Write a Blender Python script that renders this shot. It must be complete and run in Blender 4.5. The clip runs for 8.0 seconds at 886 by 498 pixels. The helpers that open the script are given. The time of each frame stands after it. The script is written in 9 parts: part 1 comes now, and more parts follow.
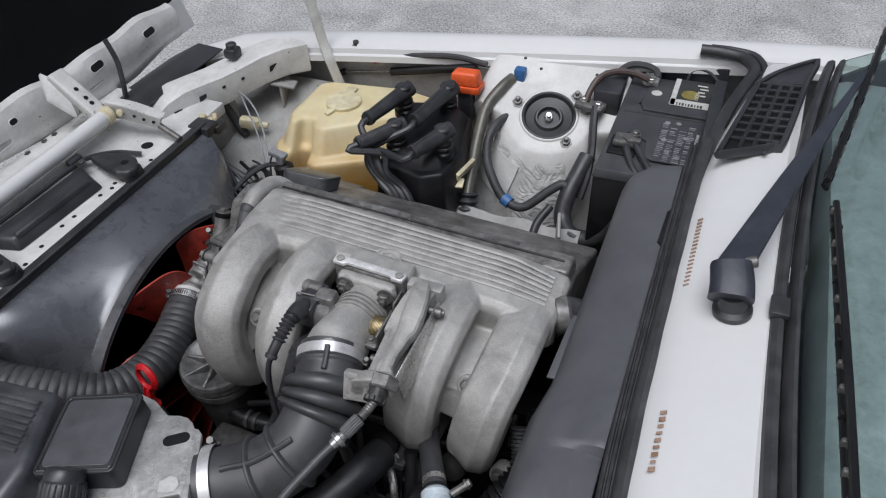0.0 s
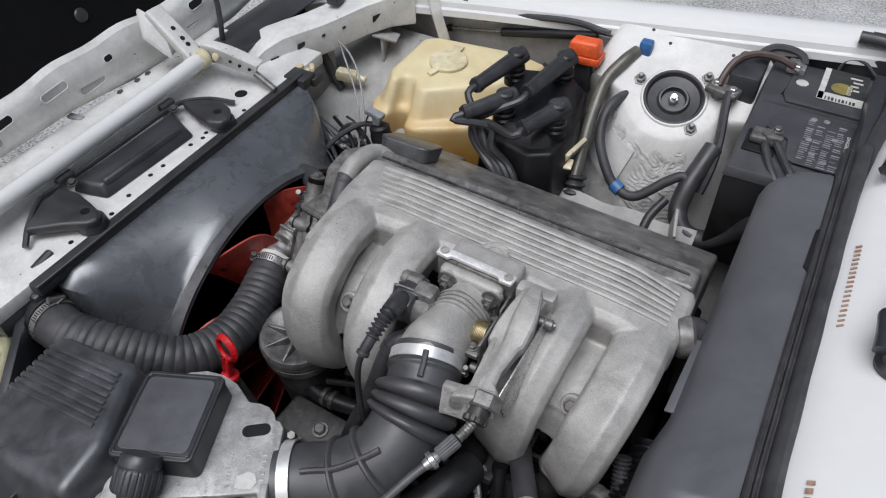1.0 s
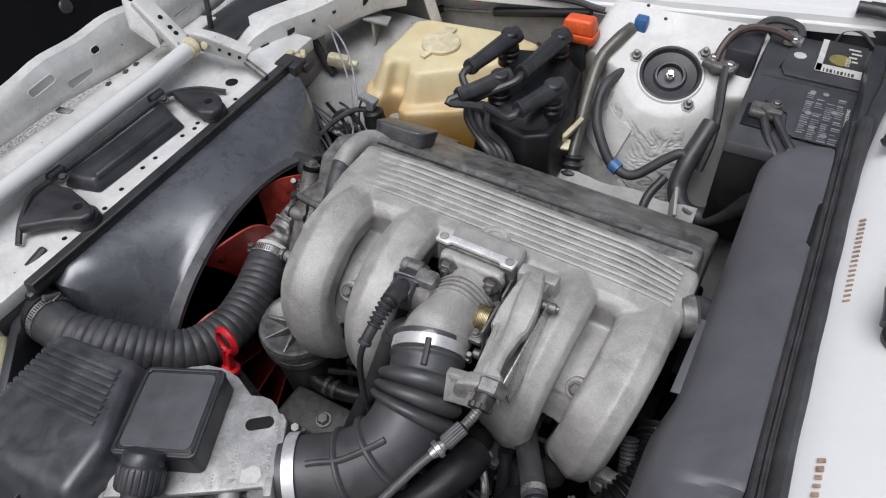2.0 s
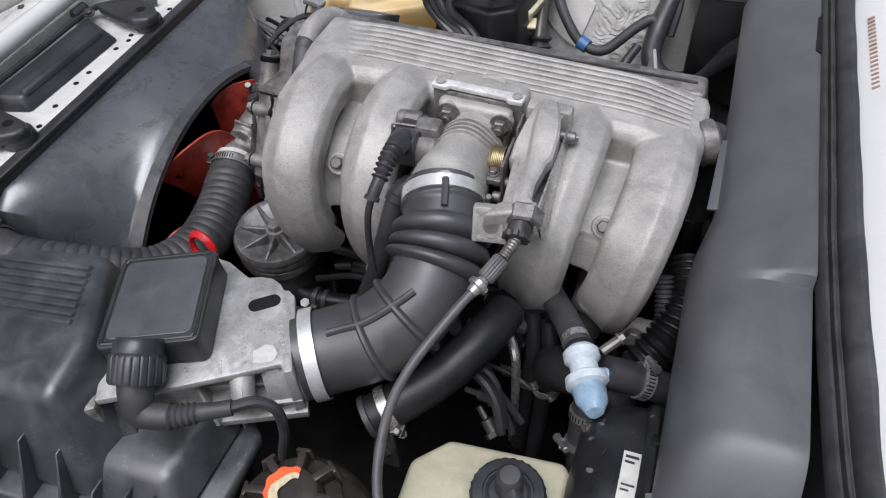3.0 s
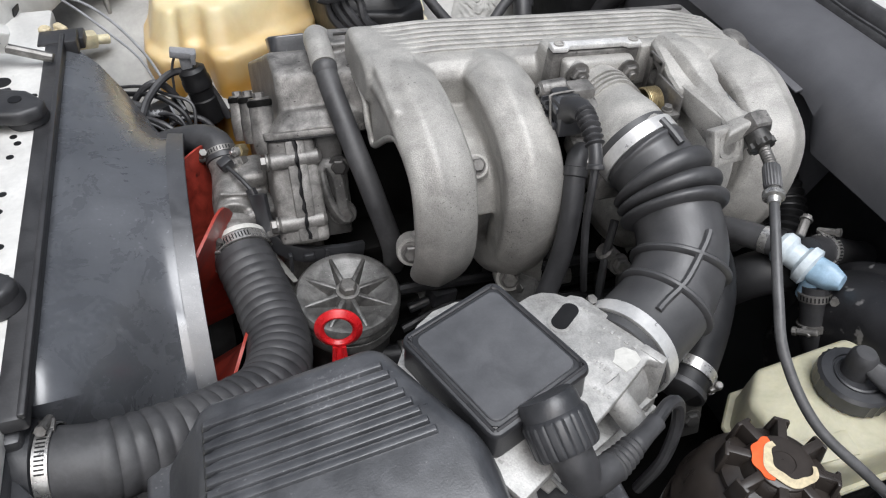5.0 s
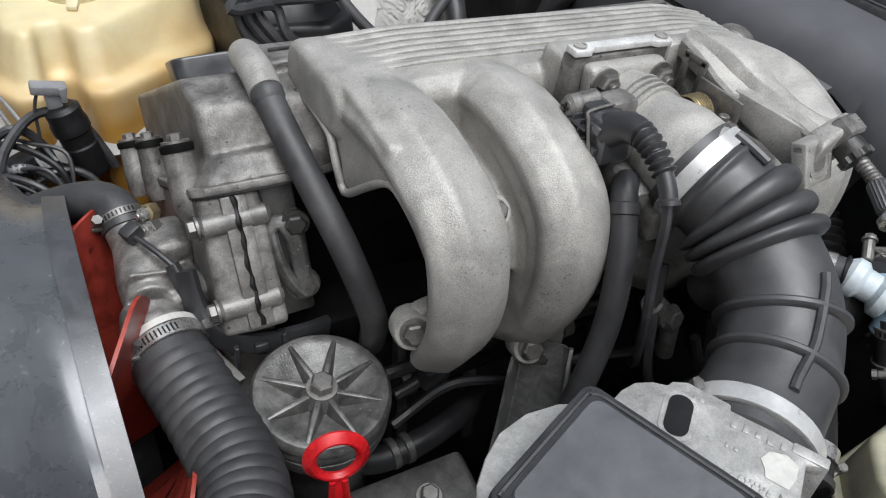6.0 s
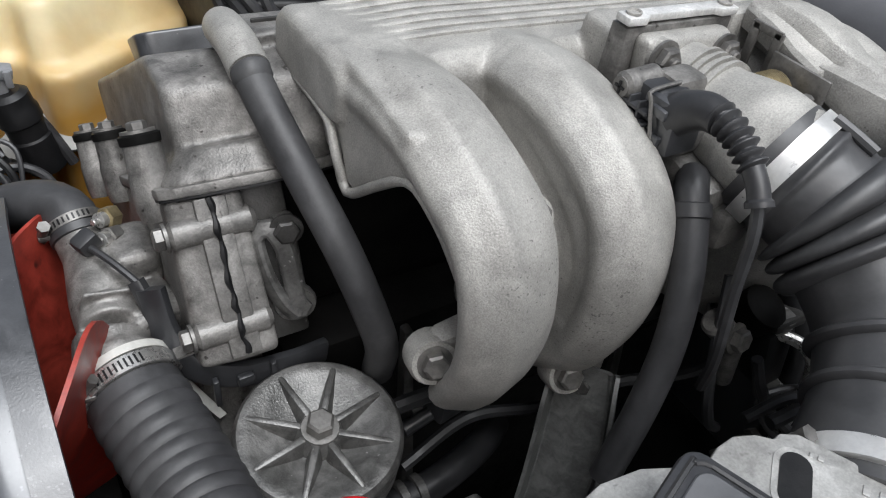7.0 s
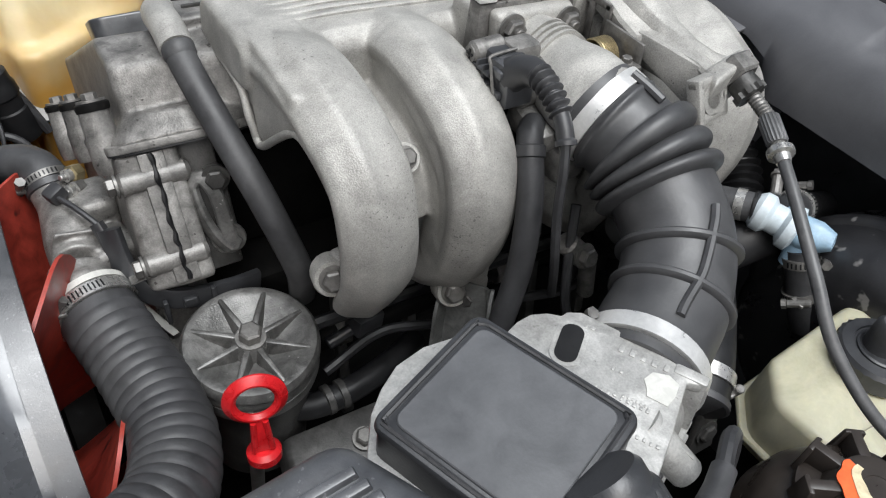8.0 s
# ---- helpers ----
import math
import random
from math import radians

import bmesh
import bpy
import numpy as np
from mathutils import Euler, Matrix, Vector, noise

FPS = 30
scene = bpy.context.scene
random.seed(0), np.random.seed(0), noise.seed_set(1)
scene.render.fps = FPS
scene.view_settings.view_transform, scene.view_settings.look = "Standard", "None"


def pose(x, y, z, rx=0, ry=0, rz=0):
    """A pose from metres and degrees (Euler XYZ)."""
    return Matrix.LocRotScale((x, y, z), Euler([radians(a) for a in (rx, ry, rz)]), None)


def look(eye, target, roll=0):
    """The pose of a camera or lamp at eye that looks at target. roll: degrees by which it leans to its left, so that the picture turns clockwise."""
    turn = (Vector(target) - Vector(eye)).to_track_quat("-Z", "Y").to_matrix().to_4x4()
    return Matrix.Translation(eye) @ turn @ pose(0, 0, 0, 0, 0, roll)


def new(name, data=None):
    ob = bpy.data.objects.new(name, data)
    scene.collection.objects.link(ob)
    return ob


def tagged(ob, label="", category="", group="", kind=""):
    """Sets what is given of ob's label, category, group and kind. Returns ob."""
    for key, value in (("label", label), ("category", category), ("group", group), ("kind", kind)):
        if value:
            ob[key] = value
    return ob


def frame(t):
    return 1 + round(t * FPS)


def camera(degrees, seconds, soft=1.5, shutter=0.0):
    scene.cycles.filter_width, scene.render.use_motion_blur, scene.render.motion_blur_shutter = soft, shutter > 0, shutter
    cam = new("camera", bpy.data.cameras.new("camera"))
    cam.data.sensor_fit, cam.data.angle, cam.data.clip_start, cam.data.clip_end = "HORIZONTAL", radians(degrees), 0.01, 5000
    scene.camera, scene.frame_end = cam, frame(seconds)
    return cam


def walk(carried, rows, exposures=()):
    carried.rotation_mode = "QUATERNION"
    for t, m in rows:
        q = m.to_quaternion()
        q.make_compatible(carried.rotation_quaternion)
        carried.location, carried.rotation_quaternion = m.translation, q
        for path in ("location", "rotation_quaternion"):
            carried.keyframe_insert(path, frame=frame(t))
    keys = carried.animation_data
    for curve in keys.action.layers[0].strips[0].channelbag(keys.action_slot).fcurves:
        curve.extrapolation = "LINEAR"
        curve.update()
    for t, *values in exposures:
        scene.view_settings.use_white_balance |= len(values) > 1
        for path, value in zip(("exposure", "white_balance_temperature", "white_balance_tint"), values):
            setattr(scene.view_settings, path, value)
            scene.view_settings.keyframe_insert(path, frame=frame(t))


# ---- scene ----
# ---- camera and walk: seconds, x, y, z, turns in degrees ----
cam = camera(61.8, 8.0, 1.15)
PATH = [
    (0.0, -0.0, 0.0, 1.55, 48.395, 1.75, 21.943),
    (0.5, -0.0833, 0.0517, 1.5377, 45.826, 1.238, 26.732),
    (1.0, -0.097, 0.0727, 1.5337, 44.332, 0.994, 29.368),
    (2.3, -0.1149, 0.0793, 1.5206, 42.9, 2.592, 26.325),
    (2.5, -0.1295, 0.059, 1.4738, 42.824, 2.678, 24.597),
    (3.0, -0.1641, -0.0096, 1.373, 42.23, 2.666, 19.038),
    (3.5, -0.2994, -0.1285, 1.3484, 42.31, 1.915, 11.323),
    (4.0, -0.4626, -0.1488, 1.3274, 43.226, 0.772, 2.168),
    (4.5, -0.6074, -0.0585, 1.2988, 44.598, -0.76, -7.938),
    (4.7, -0.6543, -0.0392, 1.2923, 45.325, -1.491, -11.986),
    (5.8, -0.7564, 0.1453, 1.2007, 48.197, -4.616, -27.001),
    (6.0, -0.7436, 0.1833, 1.1753, 48.594, -4.971, -28.193),
    (6.5, -0.7244, 0.2566, 1.119, 48.783, -5.736, -29.679),
    (7.0, -0.7247, 0.2666, 1.1138, 48.407, -5.661, -29.651),
    (7.5, -0.7196, 0.2383, 1.1276, 47.292, -5.313, -29.97),
    (8.0, -0.7107, 0.1418, 1.1813, 45.868, -4.396, -30.777),
]
LIGHT = [(0.0, -0.32, 6000, 12), (1.0, -0.15, 6050, 12), (2.5, -0.05, 6100, 13), (3.0, 0.12, 6100, 14), (3.5, 0.32, 6100, 14), (4.5, 0.37, 6200, 12), (6.0, 0.3, 6150, 9), (7.0, 0.32, 6150, 9), (8.0, 0.48, 6200, 8)]
walk(cam, [(t, pose(*p)) for t, *p in PATH], LIGHT)

# ---- world, sun ----
world = bpy.data.worlds.new("sky")
scene.world = world
world.use_nodes = True
_nt = world.node_tree
_nt.nodes.clear()
sky = _nt.nodes.new("ShaderNodeTexSky")
sky.sky_type, sky.sun_disc = "NISHITA", False
sky.sun_elevation, sky.sun_rotation = radians(52), radians(200)
sky.air_density, sky.dust_density, sky.ozone_density = 1.0, 6.0, 0.6
grey = _nt.nodes.new("ShaderNodeHueSaturation")
grey.inputs["Saturation"].default_value = 0.42
bg = _nt.nodes.new("ShaderNodeBackground")
bg.inputs["Strength"].default_value = 0.080
wo = _nt.nodes.new("ShaderNodeOutputWorld")
_nt.links.new(sky.outputs[0], grey.inputs["Color"])
_nt.links.new(grey.outputs[0], bg.inputs["Color"])
_nt.links.new(bg.outputs[0], wo.inputs[0])

sun_data = bpy.data.lights.new("sun", "SUN")
sun_data.energy, sun_data.angle, sun_data.color = 2.4, radians(38), (1.0, 0.99, 0.975)
sun = new("sun", sun_data)
sun.matrix_world = look((-0.1, -0.4, 6.0), (-0.4, 0.6, 0.8))

# ---- materials ----
def material(name, c1, c2=None, rough=0.5, metal=0.0, scale=14.0, grain=260.0, bump=0.15, bump_size=0.0008,
             speck=None, speck_amount=0.0, speck_scale=180.0, rough_vary=0.12, coat=0.0, trans=0.0, sss=0.0, spec=0.5, vary=0.08, stain=0.22):
    """A surface that varies at three scales: patches of c1 and c2, blotchy stains, and a fine grain in colour, gloss and relief."""
    c2 = c2 or tuple(v * 0.75 for v in c1)
    m = bpy.data.materials.new(name)
    m.use_nodes = True
    t = m.node_tree
    t.nodes.clear()
    N, L = t.nodes.new, t.links.new
    out, b = N("ShaderNodeOutputMaterial"), N("ShaderNodeBsdfPrincipled")
    L(b.outputs[0], out.inputs[0])
    geo = N("ShaderNodeTexCoord")
    big, fine = N("ShaderNodeTexNoise"), N("ShaderNodeTexNoise")
    for n, s, d in ((big, scale, 4.0), (fine, grain, 3.0)):
        n.inputs["Scale"].default_value, n.inputs["Detail"].default_value = s, d
        L(geo.outputs["Object"], n.inputs["Vector"])
    ramp = N("ShaderNodeMapRange")
    ramp.inputs["From Min"].default_value, ramp.inputs["From Max"].default_value = 0.32, 0.68
    L(big.outputs["Fac"], ramp.inputs["Value"])
    mix = N("ShaderNodeMix")
    mix.data_type = "RGBA"
    mix.inputs[6].default_value, mix.inputs[7].default_value = (*c1, 1), (*c2, 1)
    L(ramp.outputs[0], mix.inputs[0])
    col = mix.outputs[2]
    if speck:
        sp = N("ShaderNodeTexNoise")
        sp.inputs["Scale"].default_value, sp.inputs["Detail"].default_value = speck_scale, 2.0
        L(geo.outputs["Object"], sp.inputs["Vector"])
        area = N("ShaderNodeMath")
        area.operation = "MULTIPLY_ADD"
        area.inputs[1].default_value, area.inputs[2].default_value = 0.45, -0.22
        L(big.outputs["Fac"], area.inputs[0])
        add = N("ShaderNodeMath")
        add.operation = "ADD"
        L(sp.outputs["Fac"], add.inputs[0])
        L(area.outputs[0], add.inputs[1])
        cut = N("ShaderNodeMapRange")
        cut.inputs["From Min"].default_value = 0.74 - speck_amount
        cut.inputs["From Max"].default_value = 0.80 - speck_amount
        L(add.outputs[0], cut.inputs["Value"])
        mix2 = N("ShaderNodeMix")
        mix2.data_type = "RGBA"
        mix2.inputs[7].default_value = (*speck, 1)
        L(cut.outputs[0], mix2.inputs[0])
        L(col, mix2.inputs[6])
        col = mix2.outputs[2]
    hsv = N("ShaderNodeHueSaturation")
    val = N("ShaderNodeMapRange")
    val.inputs["From Min"].default_value, val.inputs["From Max"].default_value = 0.25, 0.75
    val.inputs["To Min"].default_value, val.inputs["To Max"].default_value = 1.0 - vary, 1.0 + vary
    L(fine.outputs["Fac"], val.inputs["Value"])
    blot = N("ShaderNodeTexNoise")
    blot.inputs["Scale"].default_value, blot.inputs["Detail"].default_value = scale * 2.6, 9.0
    blot.inputs["Roughness"].default_value, blot.inputs["Distortion"].default_value = 0.68, 0.5
    L(geo.outputs["Object"], blot.inputs["Vector"])
    dirt = N("ShaderNodeMapRange")
    dirt.inputs["From Min"].default_value, dirt.inputs["From Max"].default_value = 0.36, 0.66
    dirt.inputs["To Min"].default_value, dirt.inputs["To Max"].default_value = 1.0 - stain, 1.0 + stain * 0.55
    L(blot.outputs["Fac"], dirt.inputs["Value"])
    both = N("ShaderNodeMath")
    both.operation = "MULTIPLY"
    L(val.outputs[0], both.inputs[0])
    L(dirt.outputs[0], both.inputs[1])
    L(both.outputs[0], hsv.inputs["Value"])
    L(col, hsv.inputs["Color"])
    L(hsv.outputs[0], b.inputs["Base Color"])
    rr = N("ShaderNodeMapRange")
    rr.inputs["From Min"].default_value, rr.inputs["From Max"].default_value = 0.25, 0.75
    rr.inputs["To Min"].default_value = max(0.02, rough - rough_vary)
    rr.inputs["To Max"].default_value = min(1.0, rough + rough_vary)
    L(blot.outputs["Fac"], rr.inputs["Value"])
    L(rr.outputs[0], b.inputs["Roughness"])
    b.inputs["Metallic"].default_value = metal
    b.inputs["Specular IOR Level"].default_value = spec
    b.inputs["Coat Weight"].default_value = coat
    b.inputs["Coat Roughness"].default_value = rough * 0.9
    b.inputs["Transmission Weight"].default_value = trans
    if sss:
        b.inputs["Subsurface Weight"].default_value = sss
        b.inputs["Subsurface Radius"].default_value = (0.02, 0.014, 0.006)
    if bump:
        bp = N("ShaderNodeBump")
        bp.inputs["Strength"].default_value, bp.inputs["Distance"].default_value = bump, bump_size
        L(fine.outputs["Fac"], bp.inputs["Height"])
        L(bp.outputs[0], b.inputs["Normal"])
    return m


WHITE = material("white_paint", (0.74, 0.74, 0.725), (0.70, 0.70, 0.685), rough=0.16, scale=2, grain=60, bump=0.0, rough_vary=0.05, coat=0.4, vary=0.01, stain=0.03)
WHITE_DIRTY = material("grimy_white_paint", (0.70, 0.695, 0.67), (0.60, 0.593, 0.565), rough=0.40, scale=7, grain=160, bump=0.04, speck=(0.17, 0.145, 0.115), speck_amount=-0.005, speck_scale=95, vary=0.05, stain=0.16)
CAST = material("cast_aluminium", (0.447, 0.436, 0.410), (0.372, 0.362, 0.340), rough=0.46, metal=0.18, scale=11, grain=900, bump=0.5, bump_size=0.0008, speck=(0.19, 0.186, 0.176), speck_amount=0.012, speck_scale=430, rough_vary=0.14, vary=0.22, stain=0.26)
CAST_ROUGH = material("weathered_aluminium", (0.30, 0.290, 0.275), (0.14, 0.135, 0.128), rough=0.42, metal=0.35, scale=26, grain=700, bump=0.4, bump_size=0.0008, speck=(0.05, 0.046, 0.042), speck_amount=0.045, speck_scale=150, vary=0.16, stain=0.45)
METER_CAST = material("stained_cast_aluminium", (0.50, 0.495, 0.48), (0.35, 0.345, 0.33), rough=0.46, metal=0.3, scale=26, grain=700, bump=0.35, bump_size=0.0006, speck=(0.22, 0.215, 0.205), speck_amount=0.03, speck_scale=150, vary=0.14, stain=0.28)
CAST_BRIGHT = material("bright_machined_aluminium", (0.82, 0.815, 0.80), (0.66, 0.655, 0.635), rough=0.36, metal=0.3, scale=40, grain=700, bump=0.2, vary=0.12, stain=0.2)
CAST_DARK = material("oily_aluminium", (0.105, 0.102, 0.098), (0.04, 0.039, 0.037), rough=0.46, metal=0.3, scale=24, grain=600, bump=0.3, speck=(0.22, 0.21, 0.20), speck_amount=0.0, vary=0.14, stain=0.4)
# oily metal whose near-black colour stands in for shade deep in the bay
SHADED_GRIME = material("oily_metal_painted_shade", (0.0040, 0.0039, 0.0037), (0.010, 0.0096, 0.0092), rough=0.58, scale=30, grain=300, bump=0.3, rough_vary=0.2, spec=0.12)
PLASTIC = material("black_plastic", (0.030, 0.031, 0.034), (0.044, 0.045, 0.049), rough=0.38, scale=9, grain=620, bump=0.25, bump_size=0.0004, rough_vary=0.14, spec=0.65, stain=0.3)
PLASTIC_DUSTY = material("dusty_black_plastic", (0.044, 0.046, 0.051), (0.078, 0.080, 0.086), rough=0.37, scale=13, grain=700, bump=0.3, bump_size=0.0004, speck=(0.16, 0.16, 0.168), speck_amount=0.045, speck_scale=330, rough_vary=0.14, spec=1.0, coat=0.15, stain=0.4)
SHROUD = material("shroud_plastic", (0.066, 0.070, 0.078), (0.104, 0.109, 0.119), rough=0.29, scale=9, grain=340, bump=0.12, bump_size=0.0004, speck=(0.17, 0.176, 0.188), speck_amount=0.03, speck_scale=170, rough_vary=0.12, spec=1.0, coat=0.6, stain=0.22)
HEATER = material("grey_plastic", (0.095, 0.096, 0.104), (0.115, 0.116, 0.124), rough=0.44, scale=5, grain=700, bump=0.15, bump_size=0.0003, rough_vary=0.10, spec=0.6, vary=0.05, stain=0.18)
RUBBER = material("black_rubber", (0.030, 0.030, 0.032), (0.048, 0.048, 0.051), rough=0.44, scale=16, grain=380, bump=0.2, bump_size=0.0005, rough_vary=0.16, spec=0.6, stain=0.3)
BOOT_RUBBER = material("matt_boot_rubber", (0.044, 0.044, 0.046), (0.064, 0.064, 0.067), rough=0.46, scale=14, grain=380, bump=0.2, bump_size=0.0005, rough_vary=0.14, spec=0.8, stain=0.25)
RUBBER_GREY = material("dusty_rubber", (0.038, 0.038, 0.041), (0.064, 0.064, 0.066), rough=0.54, scale=18, grain=300, bump=0.25, bump_size=0.0006, spec=0.6, stain=0.35)
BLACK = material("matt_black", (0.007, 0.007, 0.0075), (0.013, 0.013, 0.014), rough=0.45, scale=20, grain=300, bump=0.2, spec=0.4)
STEEL = material("zinc_steel", (0.66, 0.65, 0.63), (0.50, 0.49, 0.47), rough=0.30, metal=0.8, scale=60, grain=500, bump=0.1)
STEEL_OLD = material("tarnished_steel", (0.29, 0.281, 0.268), (0.17, 0.164, 0.155), rough=0.48, metal=0.7, scale=70, grain=500, bump=0.25)
BRASS = material("yellow_zinc", (0.46, 0.38, 0.22), (0.33, 0.27, 0.16), rough=0.38, metal=0.8, scale=60, grain=400, bump=0.1)
INNER = material("dull_wing_paint", (0.40, 0.396, 0.378), (0.29, 0.285, 0.268), rough=0.55, scale=7, grain=140, bump=0.05, speck=(0.12, 0.085, 0.06), speck_amount=0.01, speck_scale=40, vary=0.06)
WIPER = material("blue_black_metal", (0.030, 0.034, 0.045), (0.045, 0.050, 0.064), rough=0.38, scale=20, grain=300, bump=0.1)
PALE = material("pale_grey_plastic", (0.30, 0.305, 0.315), (0.24, 0.245, 0.255), rough=0.4, scale=20, grain=300, bump=0.05)
RED_FAN = material("red_plastic", (0.44, 0.060, 0.038), (0.32, 0.036, 0.024), rough=0.42, scale=14, grain=200, bump=0.1, speck=(0.04, 0.014, 0.012), speck_amount=0.04, speck_scale=40, stain=0.45)
RED = material("bright_red_plastic", (0.62, 0.015, 0.020), (0.52, 0.012, 0.016), rough=0.3, scale=30, grain=300, bump=0.05)
ORANGE = material("orange_plastic", (0.85, 0.13, 0.03), (0.75, 0.11, 0.025), rough=0.42, scale=30, grain=300, bump=0.06)
TANK = material("yellowed_plastic", (0.76, 0.69, 0.46), (0.72, 0.62, 0.36), rough=0.36, scale=4, grain=160, bump=0.02, sss=0.3, vary=0.02, stain=0.10)
TANK_CAP = material("cream_plastic", (0.74, 0.68, 0.48), (0.66, 0.58, 0.38), rough=0.38, scale=14, grain=200, bump=0.06, sss=0.2)
BRAKE_RES = material("aged_translucent_plastic", (0.50, 0.48, 0.36), (0.44, 0.42, 0.30), rough=0.38, scale=7, grain=250, bump=0.03, sss=0.25, vary=0.03)
STEER_RES = material("brown_black_plastic", (0.028, 0.023, 0.020), (0.042, 0.034, 0.029), rough=0.33, scale=16, grain=350, bump=0.08)
BLUE = material("pale_blue_plastic", (0.34, 0.48, 0.60), (0.26, 0.39, 0.51), rough=0.36, scale=40, grain=200, bump=0.08, stain=0.2)
BLUE_WHITE = material("blue_white_plastic", (0.62, 0.68, 0.71), (0.50, 0.58, 0.63), rough=0.40, scale=30, grain=200, bump=0.08, stain=0.15)
BLUE_CLIP = material("blue_plastic", (0.05, 0.16, 0.38), (0.04, 0.12, 0.30), rough=0.4, scale=40, grain=200, bump=0.05)
LABEL_WHITE = material("aged_paper", (0.60, 0.595, 0.56), (0.52, 0.515, 0.48), rough=0.5, scale=40, grain=200, bump=0.03, vary=0.04, stain=0.15)
INK = material("dark_ink", (0.03, 0.03, 0.03), (0.04, 0.04, 0.04), rough=0.5, scale=40, grain=300, bump=0.0)
YELLOW_INK = material("yellow_print", (0.30, 0.25, 0.06), (0.20, 0.165, 0.05), rough=0.45, scale=60, grain=300, bump=0.0)
PAINT_MARK = material("rust_brown_paint", (0.27, 0.155, 0.095), (0.40, 0.28, 0.21), rough=0.6, scale=120, grain=300, bump=0.1)
CREAM_PAINT = material("cream_paint_stroke", (0.66, 0.57, 0.38), (0.56, 0.48, 0.31), rough=0.5, scale=60, grain=300, bump=0.1)
SEALER = material("seam_sealer", (0.56, 0.555, 0.53), (0.47, 0.465, 0.44), rough=0.45, scale=20, grain=160, bump=0.08, bump_size=0.001, vary=0.05)
HEADLAMP = material("headlamp_housing", (0.56, 0.54, 0.36), (0.47, 0.45, 0.29), rough=0.35, scale=12, grain=200, bump=0.05, sss=0.2)
ASPHALT = material("asphalt", (0.50, 0.497, 0.485), (0.40, 0.398, 0.39), rough=0.9, scale=1.3, grain=90, bump=1.0, bump_size=0.006, speck=(0.20, 0.20, 0.20), speck_amount=0.16, speck_scale=110, vary=0.42, stain=0.25)
CARPET = material("insulation_felt", (0.005, 0.005, 0.0053), (0.009, 0.009, 0.0095), rough=0.95, scale=8, grain=200, bump=0.5, spec=0.2)
TEAL = material("teal_plastic", (0.05, 0.36, 0.33), (0.04, 0.30, 0.28), rough=0.4, scale=40, grain=200, bump=0.05)
OLIVE = material("olive_steel", (0.17, 0.165, 0.14), (0.12, 0.115, 0.098), rough=0.4, metal=0.3, scale=30, grain=300, bump=0.1)
SUPPORT = material("grimy_grey_steel", (0.20, 0.202, 0.195), (0.12, 0.121, 0.117), rough=0.40, metal=0.3, scale=30, grain=500, bump=0.25, speck=(0.13, 0.13, 0.125), speck_amount=0.03, speck_scale=150, stain=0.4)
# black plastic lightened to grey: sky sheen painted into the base colour
LID_SHEEN = material("sheen_grey_plastic", (0.088, 0.090, 0.096), (0.070, 0.072, 0.078), rough=0.40, scale=14, grain=600, bump=0.15, bump_size=0.0003, spec=0.8, coat=0.2, vary=0.06)
TOWER = material("dusty_white_paint", (0.66, 0.652, 0.625), (0.53, 0.52, 0.49), rough=0.38, scale=6, grain=200, bump=0.05, speck=(0.24, 0.21, 0.17), speck_amount=-0.02, speck_scale=110, vary=0.04, stain=0.14)
# darker copy of the black rubber, with shade painted in for low hoses
SHADED_RUBBER = material("shaded_black_rubber", (0.012, 0.012, 0.013), (0.022, 0.022, 0.0235), rough=0.46, scale=16, grain=300, bump=0.2, bump_size=0.0005, rough_vary=0.16, spec=0.4, stain=0.35)
SERVO = material("chipped_black_paint", (0.013, 0.013, 0.0145), (0.024, 0.024, 0.026), rough=0.34, scale=10, grain=300, bump=0.15, speck=(0.17, 0.165, 0.16), speck_amount=0.045, speck_scale=70, rough_vary=0.14, spec=0.6, stain=0.3)
BATTERY = material("battery_plastic", (0.050, 0.051, 0.056), (0.066, 0.067, 0.072), rough=0.46, scale=9, grain=500, bump=0.15, bump_size=0.0003, spec=0.5, stain=0.22)
COPPER = material("brown_wire", (0.085, 0.055, 0.048), (0.065, 0.045, 0.040), rough=0.45, scale=60, grain=200, bump=0.1)
CABLE_GREY = material("grey_cable_sheath", (0.105, 0.105, 0.107), (0.080, 0.080, 0.082), rough=0.42, scale=40, grain=300, bump=0.1, spec=0.6)
CLAMP_BRIGHT = material("bright_clamp_steel", (0.80, 0.795, 0.78), (0.70, 0.695, 0.68), rough=0.34, metal=0.55, scale=40, grain=400, bump=0.03, vary=0.04, stain=0.1)


def glass_material(name, tint, rough=0.02):
    m = bpy.data.materials.new(name)
    m.use_nodes = True
    b = m.node_tree.nodes["Principled BSDF"]
    b.inputs["Base Color"].default_value = (*tint, 1)
    b.inputs["Roughness"].default_value = rough
    b.inputs["IOR"].default_value = 1.5
    b.inputs["Transmission Weight"].default_value = 1.0
    return m


GLASS = glass_material("tinted_glass", (0.58, 0.71, 0.67))
LID = material("filter_lid_aluminium", (0.23, 0.226, 0.218), (0.12, 0.118, 0.113), rough=0.38, metal=0.5, scale=26, grain=620, bump=0.4, bump_size=0.0008, speck=(0.36, 0.35, 0.34), speck_amount=0.0, speck_scale=240, stain=0.45)


